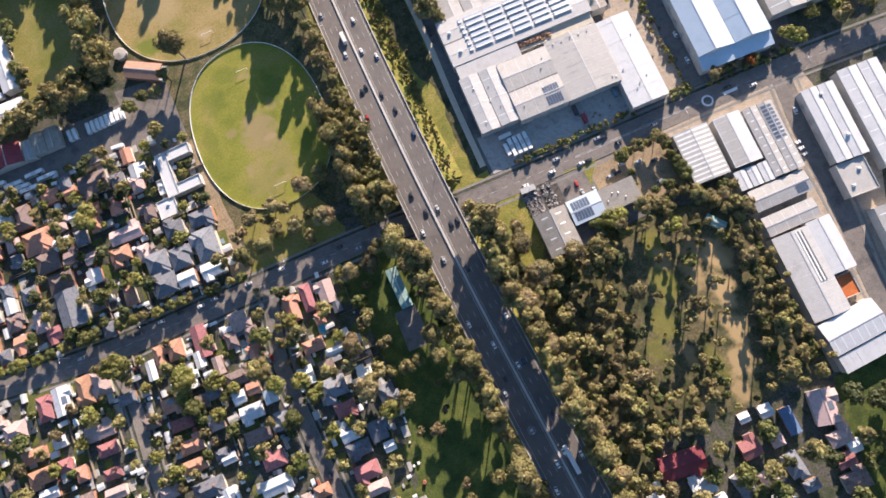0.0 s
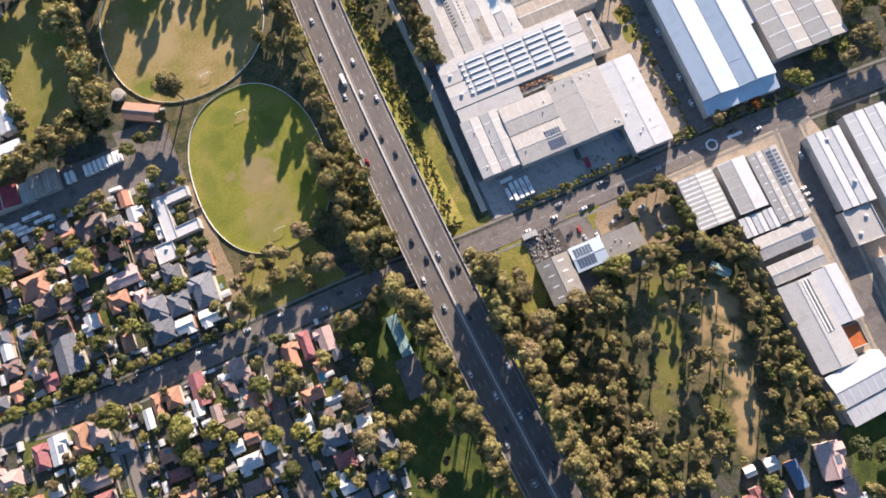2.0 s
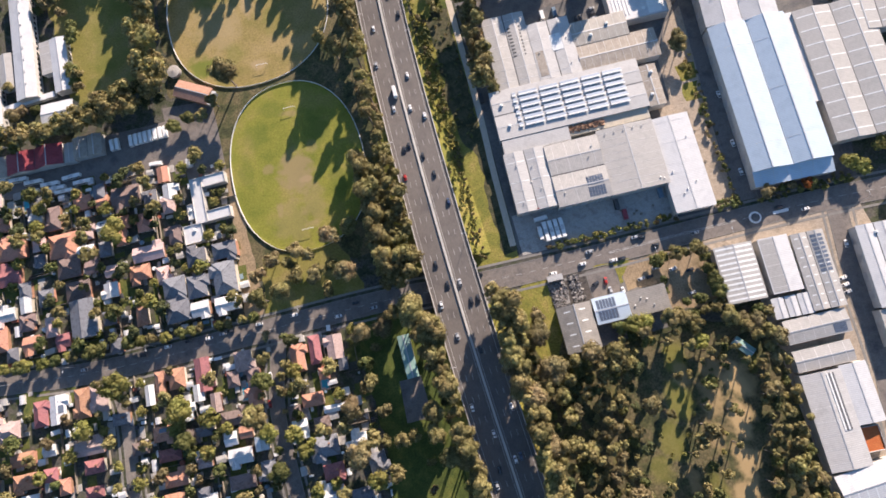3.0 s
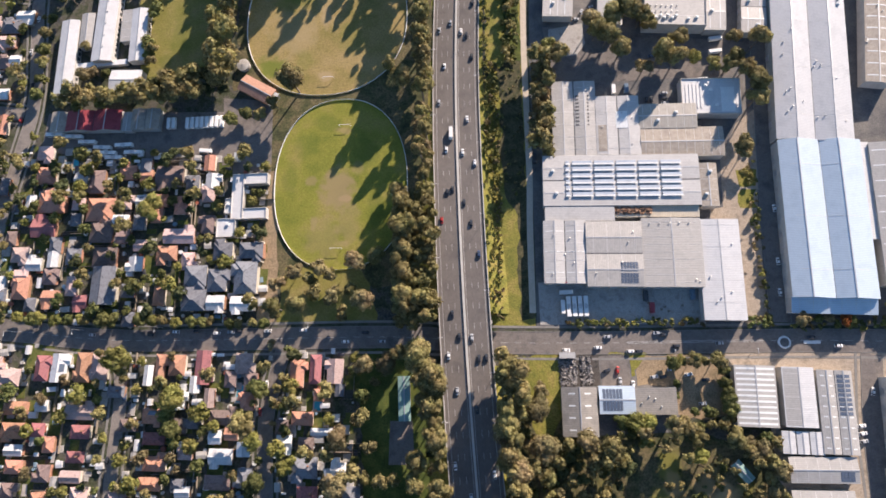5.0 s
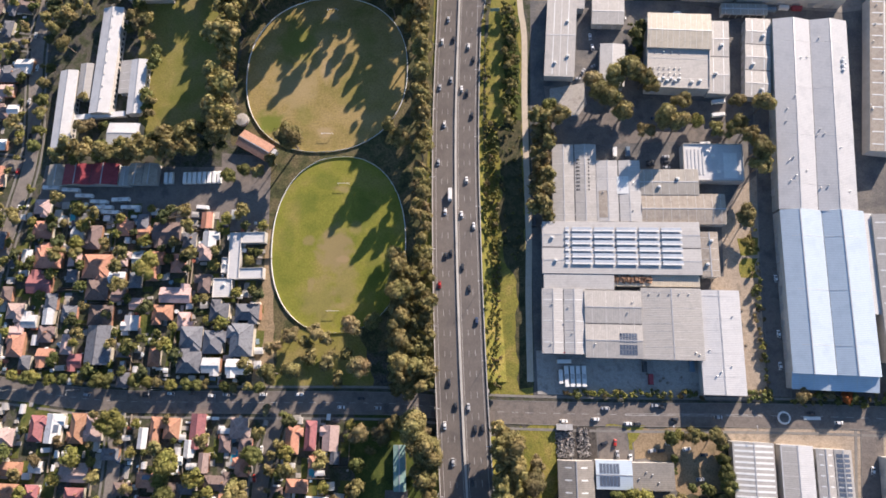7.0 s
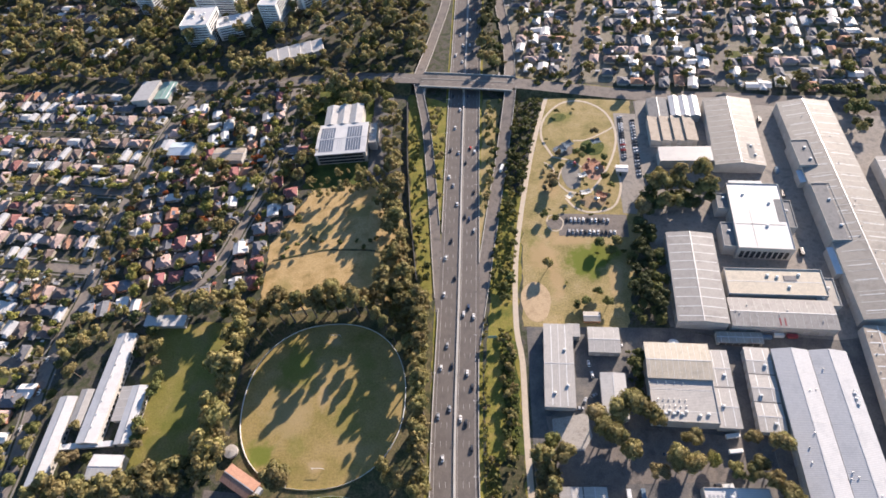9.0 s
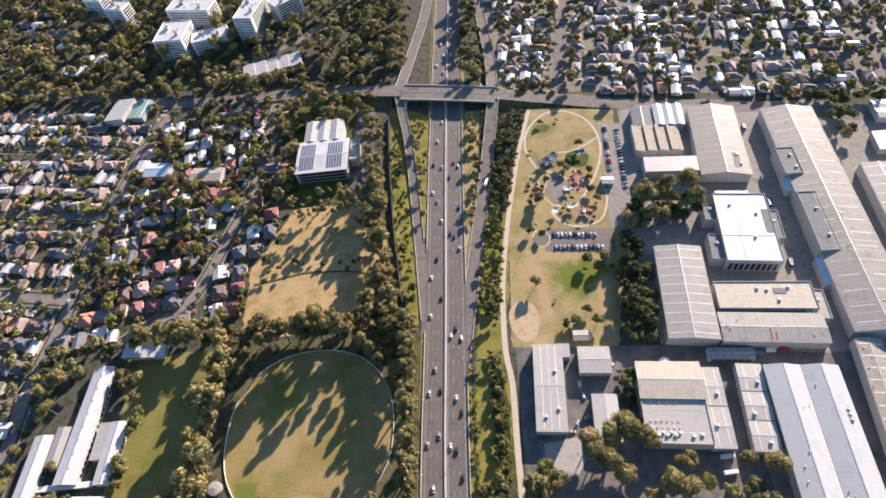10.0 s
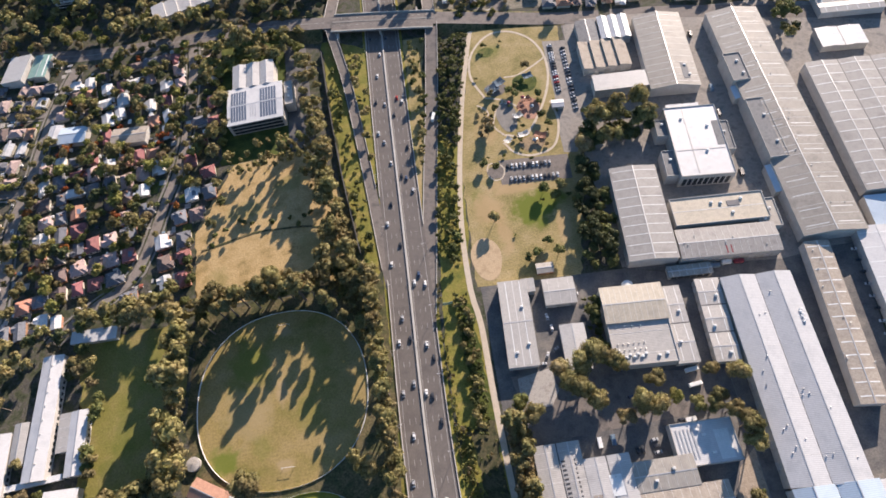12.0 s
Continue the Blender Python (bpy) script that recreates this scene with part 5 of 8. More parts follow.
def window_mesh():
    bm = bmesh.new()
    box(bm, -0.8, 0.8, -0.05, 0.05, 0.9, 2.0)
    return mesh_of("window", bm, M["glass"])


def chimney_mesh():
    bm = bmesh.new()
    box(bm, -0.45, 0.45, -0.35, 0.35, 0, 2.2)
    box(bm, -0.55, 0.55, -0.45, 0.45, 2.2, 2.4)
    return mesh_of("chimney", bm, M["brick"])


WINDOW, CHIMNEY = window_mesh(), chimney_mesh()
HOMES = 0


def home(x, y, w, d, ang, colour, storeys=1, seed=None):
    """A detached suburban house: walls, tiled roof with a front wing, ridge caps, windows."""
    global HOMES
    HOMES += 1
    r = random.Random(HOMES * 7 + 3)
    h = 2.9 * storeys + r.uniform(0, 0.3)
    w, d = max(w, 4), max(d, 4)
    kind = "two-storey house" if storeys > 1 else "house"
    if min(w, d) < 6.2:
        label = f"{WORDS[colour]} outbuilding in a backyard" if max(w, d) < 10 else f"narrow {WORDS[colour]} house among gardens"
    else:
        label = f"{WORDS[colour]} suburban {kind} in a garden plot"
    root = thing("house", x, y, 0, ang, label, "house", "suburban houses")
    body_w, body_d = w - 0.8, d - 0.8
    wing = r.choice((-1, 1)) if min(w, d) > 8 else 0
    long_x = w >= d
    bm = bmesh.new()
    box(bm, -body_w / 2, body_w / 2, -body_d / 2, body_d / 2, -0.2, h - 0.04)
    part("wall", bm, M["brick"] if r.random() < 0.5 else M["render_wall"], root)
    hip = 1.0 if colour in ("orange", "red", "pink", "brown", "grey") and r.random() < 0.8 else 0.0
    pitch = 0.48 if hip else 0.32
    bm = bmesh.new()
    pts, fs = roof_faces(w - 0.8, d - 0.8, h, pitch, hip)
    add_faces(bm, pts, fs)
    ridges = [(pts[4], pts[5])] + ([(pts[0], pts[4]), (pts[3], pts[4]), (pts[1], pts[5]), (pts[2], pts[5])] if hip else [])
    if wing:
        ww = min(w, d) * 0.5
        reach = min(w, d) / 2 + r.uniform(1.2, 2.6)
        off = (max(w, d) / 2 - ww / 2) * 0.75 * r.choice((-1, 1))
        p2, f2 = roof_faces(reach, ww, h - 0.02, pitch, hip, 0.4)
        m = pose(off, wing * reach / 2, 0, 0, 0, 90 * wing) if long_x else pose(wing * reach / 2, off, 0, 0, 0, 0 if wing > 0 else 180)
        add_faces(bm, p2, f2, m)
        ridges.append((m @ Vector(p2[4]), m @ Vector(p2[5])))
    part("roof", bm, ROOFS[colour], root)
    if wing:
        bm = bmesh.new()
        box(bm, -reach / 2 + 0.3, reach / 2 - 0.1, -ww / 2 + 0.1, ww / 2 - 0.1, -0.2, h - 0.07, m)
        part("wing", bm, M["render_wall"], root)
    bm = bmesh.new()
    for a, b in ridges:
        a, b = Vector(a), Vector(b)
        if (b - a).length > 0.6:
            q = (b - a).to_track_quat("X", "Z").to_matrix().to_4x4()
            box(bm, 0, (b - a).length, -0.16, 0.16, -0.02, 0.12, Matrix.Translation(a) @ q)
    if len(bm.verts):
        part("ridge_cap", bm, ROOFS[colour], root)
    else:
        bm.free()
    if storeys == 1 and hip and r.random() < 0.35:
        part("chimney", CHIMNEY, None, root, at=pose(w * 0.2, d * 0.12, h + 0.6))
    if max(w, d) > 10:
        part("window", WINDOW, None, root, at=pose(-body_w * 0.25, -body_d / 2, 0))
    part("window", WINDOW, None, root, at=pose(body_w * 0.25, -body_d / 2, 0))
    if r.random() < 0.16 and min(w, d) > 7:
        bm = bmesh.new()
        k = pitch
        b0 = min(w, d) / 2
        z = lambda s: h + (b0 - abs(s)) * k + 0.08
        s0, s1 = b0 * 0.2, b0 * 0.75
        q = [(-2.4, s0, z(s0)), (2.4, s0, z(s0)), (2.4, s1, z(s1)), (-2.4, s1, z(s1))]
        if not long_x:
            q = [(b, a, c) for a, b, c in q]
        add_faces(bm, q + [(a, b, c + 0.1) for a, b, c in q], [(4, 5, 6, 7), (0, 1, 5, 4), (1, 2, 6, 5), (2, 3, 7, 6), (3, 0, 4, 7), (0, 1, 2, 3)])
        part("solar_panel", bm, M["solar"], root, "dark solar panel")
    take(x, y, min(w, d) / 2 + 0.6)
    if max(w, d) > 1.3 * min(w, d):
        o = (max(w, d) - min(w, d)) / 2
        for sgn in (-1, 1):
            take(x + (o * sgn if long_x else 0), y + (0 if long_x else o * sgn), min(w, d) / 2 + 0.4)


home(-258.4, 74.2, 8.8, 15.4, -2, "red")
home(-247.4, 74.2, 10.2, 17.1, -2, "white")
home(-231.8, 74.2, 9.4, 17.7, -2, "orange")
home(-221.3, 74.2, 10.8, 15.2, -2, "pink")
home(-189.9, 68.6, 5.7, 12.0, -2, "white")
home(-182.9, 72.6, 5.7, 16.7, -2, "orange")
home(-172.1, 74.2, 9.9, 12.0, -2, "orange")
home(-156.2, 72.6, 9.1, 19.9, -2, "red")
home(-130.9, 74.3, 10.4, 11.9, -2, "pink")
home(-98.1, 67.8, 8.2, 16.2, -2, "orange")
home(-87.1, 70.1, 6.8, 16.9, -2, "red")
home(-75.2, 68.8, 9.4, 14.2, -2, "pink")
home(-84.6, 55.3, 6.0, 7.0, -2, "orange")
home(-72.4, 57.9, 5.3, 7.0, -2, "grey")
home(-279.6, 69.1, 14.7, 10.3, -2, "pink")
home(-272.6, 50.8, 14.5, 8.0, -2, "orange")
home(-255.4, 51.9, 7.9, 6.7, -2, "white")
home(-230.8, 47.8, 17.8, 8.5, -2, "pink")
home(-272.1, 37.7, 15.1, 9.2, -2, "orange")
home(-256.0, 37.9, 8.6, 7.8, -2, "red")
home(-229.1, 36.5, 12.0, 7.8, -2, "red")
home(-184.6, 44.8, 13.2, 8.4, -2, "orange")
home(-141.3, 43.5, 17.1, 8.3, -2, "brown")
home(-145.8, 32.5, 7.5, 7.5, -2, "white")
home(-136.1, 34.1, 8.1, 6.9, -2, "orange")
home(-94.0, 42.3, 12.7, 7.5, -2, "orange")
home(-81.9, 34.7, 13.9, 3.7, -2, "white")
home(-91.5, 28.4, 9.3, 6.8, -2, "brown")
home(-183.1, 32.1, 13.8, 7.0, -2, "red")
home(-270.1, 26.5, 11.4, 6.5, -2, "white")
home(-268.4, 17.0, 11.3, 7.7, -2, "orange")
home(-230.5, 22.2, 11.2, 6.4, -2, "red")
home(-232.3, 11.2, 12.5, 6.9, -2, "pink")
home(-141.7, 21.7, 14.1, 8.6, -2, "white")
home(-181.4, 18.1, 13.7, 8.1, -2, "orange")
home(-183.5, 7.0, 13.6, 7.4, -2, "orange")
home(-143.1, 7.6, 15.3, 7.9, -2, "brown")
home(-92.4, 15.3, 15.7, 11.5, -2, "grey")
home(-166.5, 6.7, 8.1, 6.1, -2, "grey")
home(-163.2, 23.0, 8.8, 5.6, -2, "pink")
home(-209.3, 59.3, 10.7, 6.6, -2, "grey")
home(-160.4, 62.7, 6.3, 9.8, -2, "white")
home(-151.0, 54.7, 6.2, 11.0, -2, "pink")
home(-199.7, 39.9, 10.5, 7.1, -2, "brown")
home(-280.0, 125.0, 10.7, 15.4, -2, "orange")
home(-258.8, 117.6, 12.0, 9.4, -2, "orange")
home(-246.0, 124.7, 7.5, 12.4, -2, "pink")
home(-187.7, 117.0, 7.3, 12.7, -2, "orange")
home(-283.7, 146.3, 11.6, 9.8, -2, "pink")
home(-272.9, 198.5, 13.5, 9.6, -2, "orange")
home(-266.2, 180.8, 18.8, 14.1, -2, "orange")
home(-270.0, 163.7, 16.3, 12.3, -2, "red")
home(-236.9, 193.6, 9.8, 15.8, -2, "brown")
home(-232.3, 174.3, 18.5, 15.4, -2, "orange")
home(-216.3, 199.0, 11.6, 9.5, -2, "orange")
home(-187.1, 195.1, 18.4, 14.0, -2, "brown")
home(-177.4, 175.0, 9.8, 12.1, -2, "orange")
home(-177.8, 154.6, 20.1, 9.6, -2, "pink")
home(-159.3, 161.6, 8.2, 11.9, -2, "brown")
home(-230.2, 159.2, 15.2, 13.6, -2, "brown")
home(-217.9, 166.5, 10.7, 7.6, -2, "white")
home(-275.7, 215.6, 11.2, 9.8, -2, "pink")
home(-226.0, 142.5, 15.8, 13.3, -2, "brown")
home(-185.2, 143.8, 13.3, 9.5, -2, "orange")
home(-281.3, 132.3, 10.0, 8.2, -2, "pink")
home(-247.1, 144.7, 9.9, 8.9, -2, "grey")
home(-202.6, 149.5, 9.0, 7.4, -2, "pink")
home(-273.0, 139.5, 10.0, 8.2, -2, "white")
home(-208.3, 120.7, 8.9, 8.6, -2, "grey")
home(-309.8, 238.0, 6.6, 14.4, -2, "orange")
home(-314.9, 313.9, 15.5, 11.1, -2, "grey")
home(-317.1, 301.9, 13.7, 9.1, -2, "pink")
home(-305.5, 321.1, 12.9, 9.3, -2, "white")
home(-316.2, 285.1, 10.2, 9.0, -2, "brown")
home(-308.1, 286.9, 8.5, 7.2, -2, "white")
home(-301.8, 193.3, 6.4, 12.0, -2, "grey")
home(-314.0, 261.2, 9.2, 7.8, -2, "white")
home(-163.2, 2.7, 8.7, 6.0, 0, "white")
home(-179.8, -8.3, 18.7, 10.0, 0, "grey")
home(-139.0, -8.6, 13.3, 9.3, 0, "red")
home(-142.5, -22.1, 18.4, 9.2, 0, "white")
home(-90.0, 0.9, 11.9, 8.6, 0, "red")
home(-92.4, -11.8, 11.8, 9.8, 0, "white")
home(-91.4, -22.3, 14.3, 8.5, 0, "grey")
home(-91.7, -35.4, 14.8, 9.0, 0, "red")
home(-90.8, -45.9, 15.4, 7.0, 0, "pink")
home(-74.4, -27.9, 6.5, 5.8, 0, "white")
home(-202.1, -0.9, 12.2, 7.4, 0, "pink")
home(-119.5, -35.1, 9.7, 7.1, 0, "orange")
home(69.5, -100, 25, 13, -6, "maroon")
home(74.3, -114.5, 13.0, 10.0, 0, "white")
home(152.3, -102.7, 12.9, 18.7, -10, "pink")
home(111.0, -91.3, 6.0, 5.4, 0, "white")
home(123.1, -92.6, 7.1, 7.1, 0, "white")
home(132.5, -102.2, 6.5, 14.7, 0, "blue")
home(106.4, -107.0, 10.6, 10.0, 0, "red")
home(121.4, -107.1, 7.0, 10.0, 0, "pink")
home(152.2, -120.3, 12.7, 8.1, 0, "pink")
home(156.6, -126.9, 6.9, 6.9, 0, "white")
home(149.0, -131.5, 9.8, 7.5, 0, "red")
home(148.9, -143.0, 14.2, 9.7, 0, "brown")
home(126.7, -136.0, 8.6, 5.8, 0, "grey")

# grey townhouses and flats at the street corner
for _a in ((-163.4, 113, 15, 13, "grey"), (-163.4, 128, 14, 13, "grey"), (-149.6, 111, 11, 9, "white"), (-149.6, 125, 12, 14, "grey"), (-133, 110, 14, 9, "white"), (-131.6, 126, 14, 20, "grey"), (-129, 143, 15, 10, "grey"), (-147, 143, 12, 11, "grey"), (-223.4, 124, 15, 24, "grey")):
    home(_a[0], _a[1], _a[2], _a[3], -1, _a[4], 2)


def inside(x, y, poly):
    hit = False
    for i in range(len(poly)):
        (a, b), (c, d) = poly[i], poly[i - 1]
        if (b > y) != (d > y) and x < (c - a) * (y - b) / (d - b) + a:
            hit = not hit
    return hit


TONES = ["orange"] * 2 + ["red"] * 3 + ["pink"] * 4 + ["brown"] * 4 + ["grey"] * 7 + ["white"] * 6


def plots(poly, ang, along, deep, seed, keep=0.9, size=1.0, stray=3.6):
    """Places for houses on a jittered grid of plots inside a plan outline, clear of streets and buildings."""
    r = random.Random(seed)
    c, s = math.cos(radians(ang)), math.sin(radians(ang))
    cx, cy = sum(p[0] for p in poly) / len(poly), sum(p[1] for p in poly) / len(poly)
    out = []
    for i in range(-60, 61):
        for j in range(-60, 61):
            u, v = i * along + r.uniform(-1.6, 1.6), j * deep + r.uniform(-stray, stray)
            x, y = cx + c * u - s * v, cy + s * u + c * v
            w, d, tone = size * r.uniform(8.5, 12), size * r.uniform(11, 15.5), r.choice(TONES)
            ok = r.random() < keep
            if ok and inside(x, y, poly) and is_free(x, y, 5.4 * size) and not on_street(x, y, 6.5 * size):
                out.append((x, y, w, d, tone))
    return out


for _poly, _ang, _seed in (([(-300, 0), (-64, 0), (-72, -40), (-300, -40)], 2, 6),
                           ([(-285, 378), (-252, 376), (-156, 392), (-128, 490), (-134, 640), (-280, 640)], 8, 5)):
    BEYOND = []
    for _x, _y, _w, _d, _t in plots(_poly, _ang, 13.2, 18, _seed, 0.9 if _seed == 6 else 0.85, 0.92, 3.6 if _seed == 6 else 2.4):
        if _y > 500:
            BEYOND.append((_x, _y, _w, _d, _t))
            continue
        home(_x, _y, _w, _d, _ang + random.Random(int(_x * 3 + _y)).uniform(-2, 2), _t)


# small houses and outbuildings that fill the blocks near the cross street
for _poly, _seed in (([(-300, 2), (-64, 2), (-62, 78), (-300, 78)], 21), ([(-296, 101), (-176, 99), (-158, 150), (-158, 204), (-290, 216)], 22)):
    for _x, _y, _w, _d, _t in plots(_poly, -1, 11.0, 13.0, _seed, 0.8):
        home(_x, _y, _w * 0.78, _d * 0.72, -1, _t)


def joined_houses(name, places, ang, label):
    """Distant houses as one mesh: walls and roofs with true depth."""
    bm = bmesh.new()
    tones = list(ROOFS)
    mats = [ROOFS[t] for t in tones] + [M["render_wall"]]
    for x, y, w, d, tone in places:
        r = random.Random(int(x * 5 + y * 3))
        m = pose(x, y, 0, 0, 0, ang + r.uniform(-5, 5) + r.choice((0, 0, 90)))
        n = len(bm.faces)
        box(bm, -w / 2 + 0.4, w / 2 - 0.4, -d / 2 + 0.4, d / 2 - 0.4, -0.2, 2.9, m)
        bm.faces.ensure_lookup_table()
        for f in bm.faces[n:]:
            f.material_index = len(tones)
        n = len(bm.faces)
        hip = 1.0 if tone != "white" else 0.0
        add_faces(bm, *roof_faces(w - 0.8, d - 0.8, 2.95, 0.46 if hip else 0.3, hip), m)
        p2, f2 = roof_faces(7.5, w * 0.5, 2.93, 0.46, 1.0, 0.4)
        add_faces(bm, p2, f2, m @ pose(w * 0.2 * r.choice((-1, 1)), -d * 0.36, 0, 0, 0, -90))
        bm.faces.ensure_lookup_table()
        for f in bm.faces[n:]:
            f.material_index = tones.index(tone)
        if r.random() < 0.7:
            q = m @ pose(r.uniform(-4, 4), d / 2 + r.uniform(2.4, 4.5), 0, 0, 0, r.choice((0, 90)))
            n = len(bm.faces)
            add_faces(bm, *roof_faces(r.uniform(3, 5), r.uniform(2.5, 3.5), 2.2, 0.15, 0.0, 0.1), q)
            box(bm, -1.4, 1.4, -1.2, 1.2, -0.1, 2.15, q)
            bm.faces.ensure_lookup_table()
            for f in bm.faces[n:]:
                f.material_index = tones.index(r.choice(("white", "white", "grey")))
        take(x, y, min(w, d) / 2)
    tagged(new(name, mesh_of(name, bm, mats)), label, "houses", kind="stuff")


TONES = ["orange"] * 2 + ["red"] * 1 + ["pink"] * 7 + ["brown"] * 4 + ["grey"] * 7 + ["white"] * 7
joined_houses("distant_houses", BEYOND, 8, "tiled suburban houses near the overpass road")
joined_houses("distant_houses", plots([(-640, 100), (-308, 100), (-304, 380), (-290, 640), (-640, 720)], -9, 11.6, 17.2, 11, 0.93, 0.86, 1.2), -9, "tiled suburban houses in rows beyond the school")
# Paler roof mix, lightened for the same northern haze.
TONES = ["pink"] * 4 + ["brown"] * 3 + ["grey"] * 6 + ["white"] * 9 + ["orange"]
joined_houses("distant_houses", plots([(66, 640), (66, 980), (620, 980), (620, 520), (400, 555), (170, 605)], -10, 12.6, 16.5, 12, 0.8, 0.86), -10, "tiled suburban houses in rows beyond the overpass")
joined_houses("distant_houses", plots([(-300, -44), (-74, -44), (-88, -80), (-90, -190), (-300, -190)], 2, 14.5, 20, 14), 2, "tiled suburban houses in rows south of the street")
joined_houses("distant_houses", plots([(30, -112), (140, -124), (170, -146), (185, -220), (40, -220)], 6, 15, 20, 15), 6, "tiled suburban houses south of the bush")
joined_houses("distant_houses", plots([(-620, 745), (-380, 730), (-390, 980), (-620, 980)], -12, 17, 24, 13, 0.5), -12, "tiled suburban houses among trees")

# ---- trees ----


def leaf_material(name, dark, light, vary=0.3):
    m = bpy.data.materials.new(name)
    m.use_nodes = True
    n, l = m.node_tree.nodes, m.node_tree.links
    b, out = n["Principled BSDF"], n["Material Output"]
    b.inputs["Roughness"].default_value = 0.7
    b.inputs["Specular IOR Level"].default_value = 0.2
    geo, info = n.new("ShaderNodeNewGeometry"), n.new("ShaderNodeObjectInfo")
    ramp = n.new("ShaderNodeValToRGB")
    ramp.color_ramp.elements[0].color, ramp.color_ramp.elements[1].color = (*dark, 1), (*light, 1)
    l.new(geo.outputs["Random Per Island"], ramp.inputs["Fac"])
    big = n.new("ShaderNodeTexNoise")
    big.inputs["Scale"].default_value = 0.07
    l.new(geo.outputs["Position"], big.inputs["Vector"])
    hsv = n.new("ShaderNodeHueSaturation")
    val = n.new("ShaderNodeMapRange")
    val.inputs["To Min"].default_value, val.inputs["To Max"].default_value = 1 - vary, 1 + vary
    l.new(info.outputs["Random"], val.inputs["Value"])
    hue = n.new("ShaderNodeMapRange")
    hue.inputs["From Min"].default_value, hue.inputs["From Max"].default_value = 0.3, 0.7
    hue.inputs["To Min"].default_value, hue.inputs["To Max"].default_value = 0.475, 0.515
    l.new(big.outputs["Fac"], hue.inputs["Value"])
    l.new(val.outputs["Result"], hsv.inputs["Value"])
    l.new(hue.outputs["Result"], hsv.inputs["Hue"])
    l.new(ramp.outputs["Color"], hsv.inputs["Color"])
    l.new(hsv.outputs["Color"], b.inputs["Base Color"])
    tr, mix = n.new("ShaderNodeBsdfTranslucent"), n.new("ShaderNodeMixShader")
    l.new(hsv.outputs["Color"], tr.inputs["Color"])
    mix.inputs["Fac"].default_value = 0.3
    l.new(b.outputs["BSDF"], mix.inputs[1])
    l.new(tr.outputs["BSDF"], mix.inputs[2])
    l.new(mix.outputs["Shader"], out.inputs["Surface"])
    return m


LEAF = {
    "olive": leaf_material("olive_gum_leaves", (0.148, 0.133, 0.054), (0.35, 0.31, 0.13)),
    "green": leaf_material("green_leaves", (0.075, 0.092, 0.032), (0.21, 0.22, 0.078)),
    "brown": leaf_material("brownish_leaves", (0.15, 0.125, 0.062), (0.33, 0.28, 0.14)),
    "dark": leaf_material("dark_leaves", (0.045, 0.057, 0.026), (0.125, 0.14, 0.06)),
    "rust": leaf_material("autumn_leaves", (0.2, 0.07, 0.02), (0.42, 0.17, 0.05)),
    "lime": leaf_material("bright_leaves", (0.14, 0.148, 0.04), (0.34, 0.325, 0.1)),
}
BARK = material("grey_bark", [(0.12, 0.1, 0.08), (0.2, 0.17, 0.14)], 1.5, 0.3, 0.9, fine_amount=0.25)


def trunk_bm(height, radius, crown, seed):
    r = random.Random(seed)
    bm = bmesh.new()

    def limb(a, b, r0, r1):
        q = (b - a).to_track_quat("Z", "Y").to_matrix().to_4x4()
        bmesh.ops.create_cone(bm, cap_ends=False, segments=5, radius1=r0, radius2=r1, depth=(b - a).length, matrix=Matrix.Translation((a + b) / 2) @ q)
    fork = Vector((r.uniform(-0.3, 0.3), r.uniform(-0.3, 0.3), height * 0.45))
    limb(Vector((0, 0, -0.3)), fork, radius, radius * 0.7)
    for k in range(4):
        a = k * 1.6 + r.random()
        limb(fork, fork + Vector((math.cos(a) * crown * 0.55, math.sin(a) * crown * 0.55, height * r.uniform(0.2, 0.4))), radius * 0.55, 0.06)
    return bm


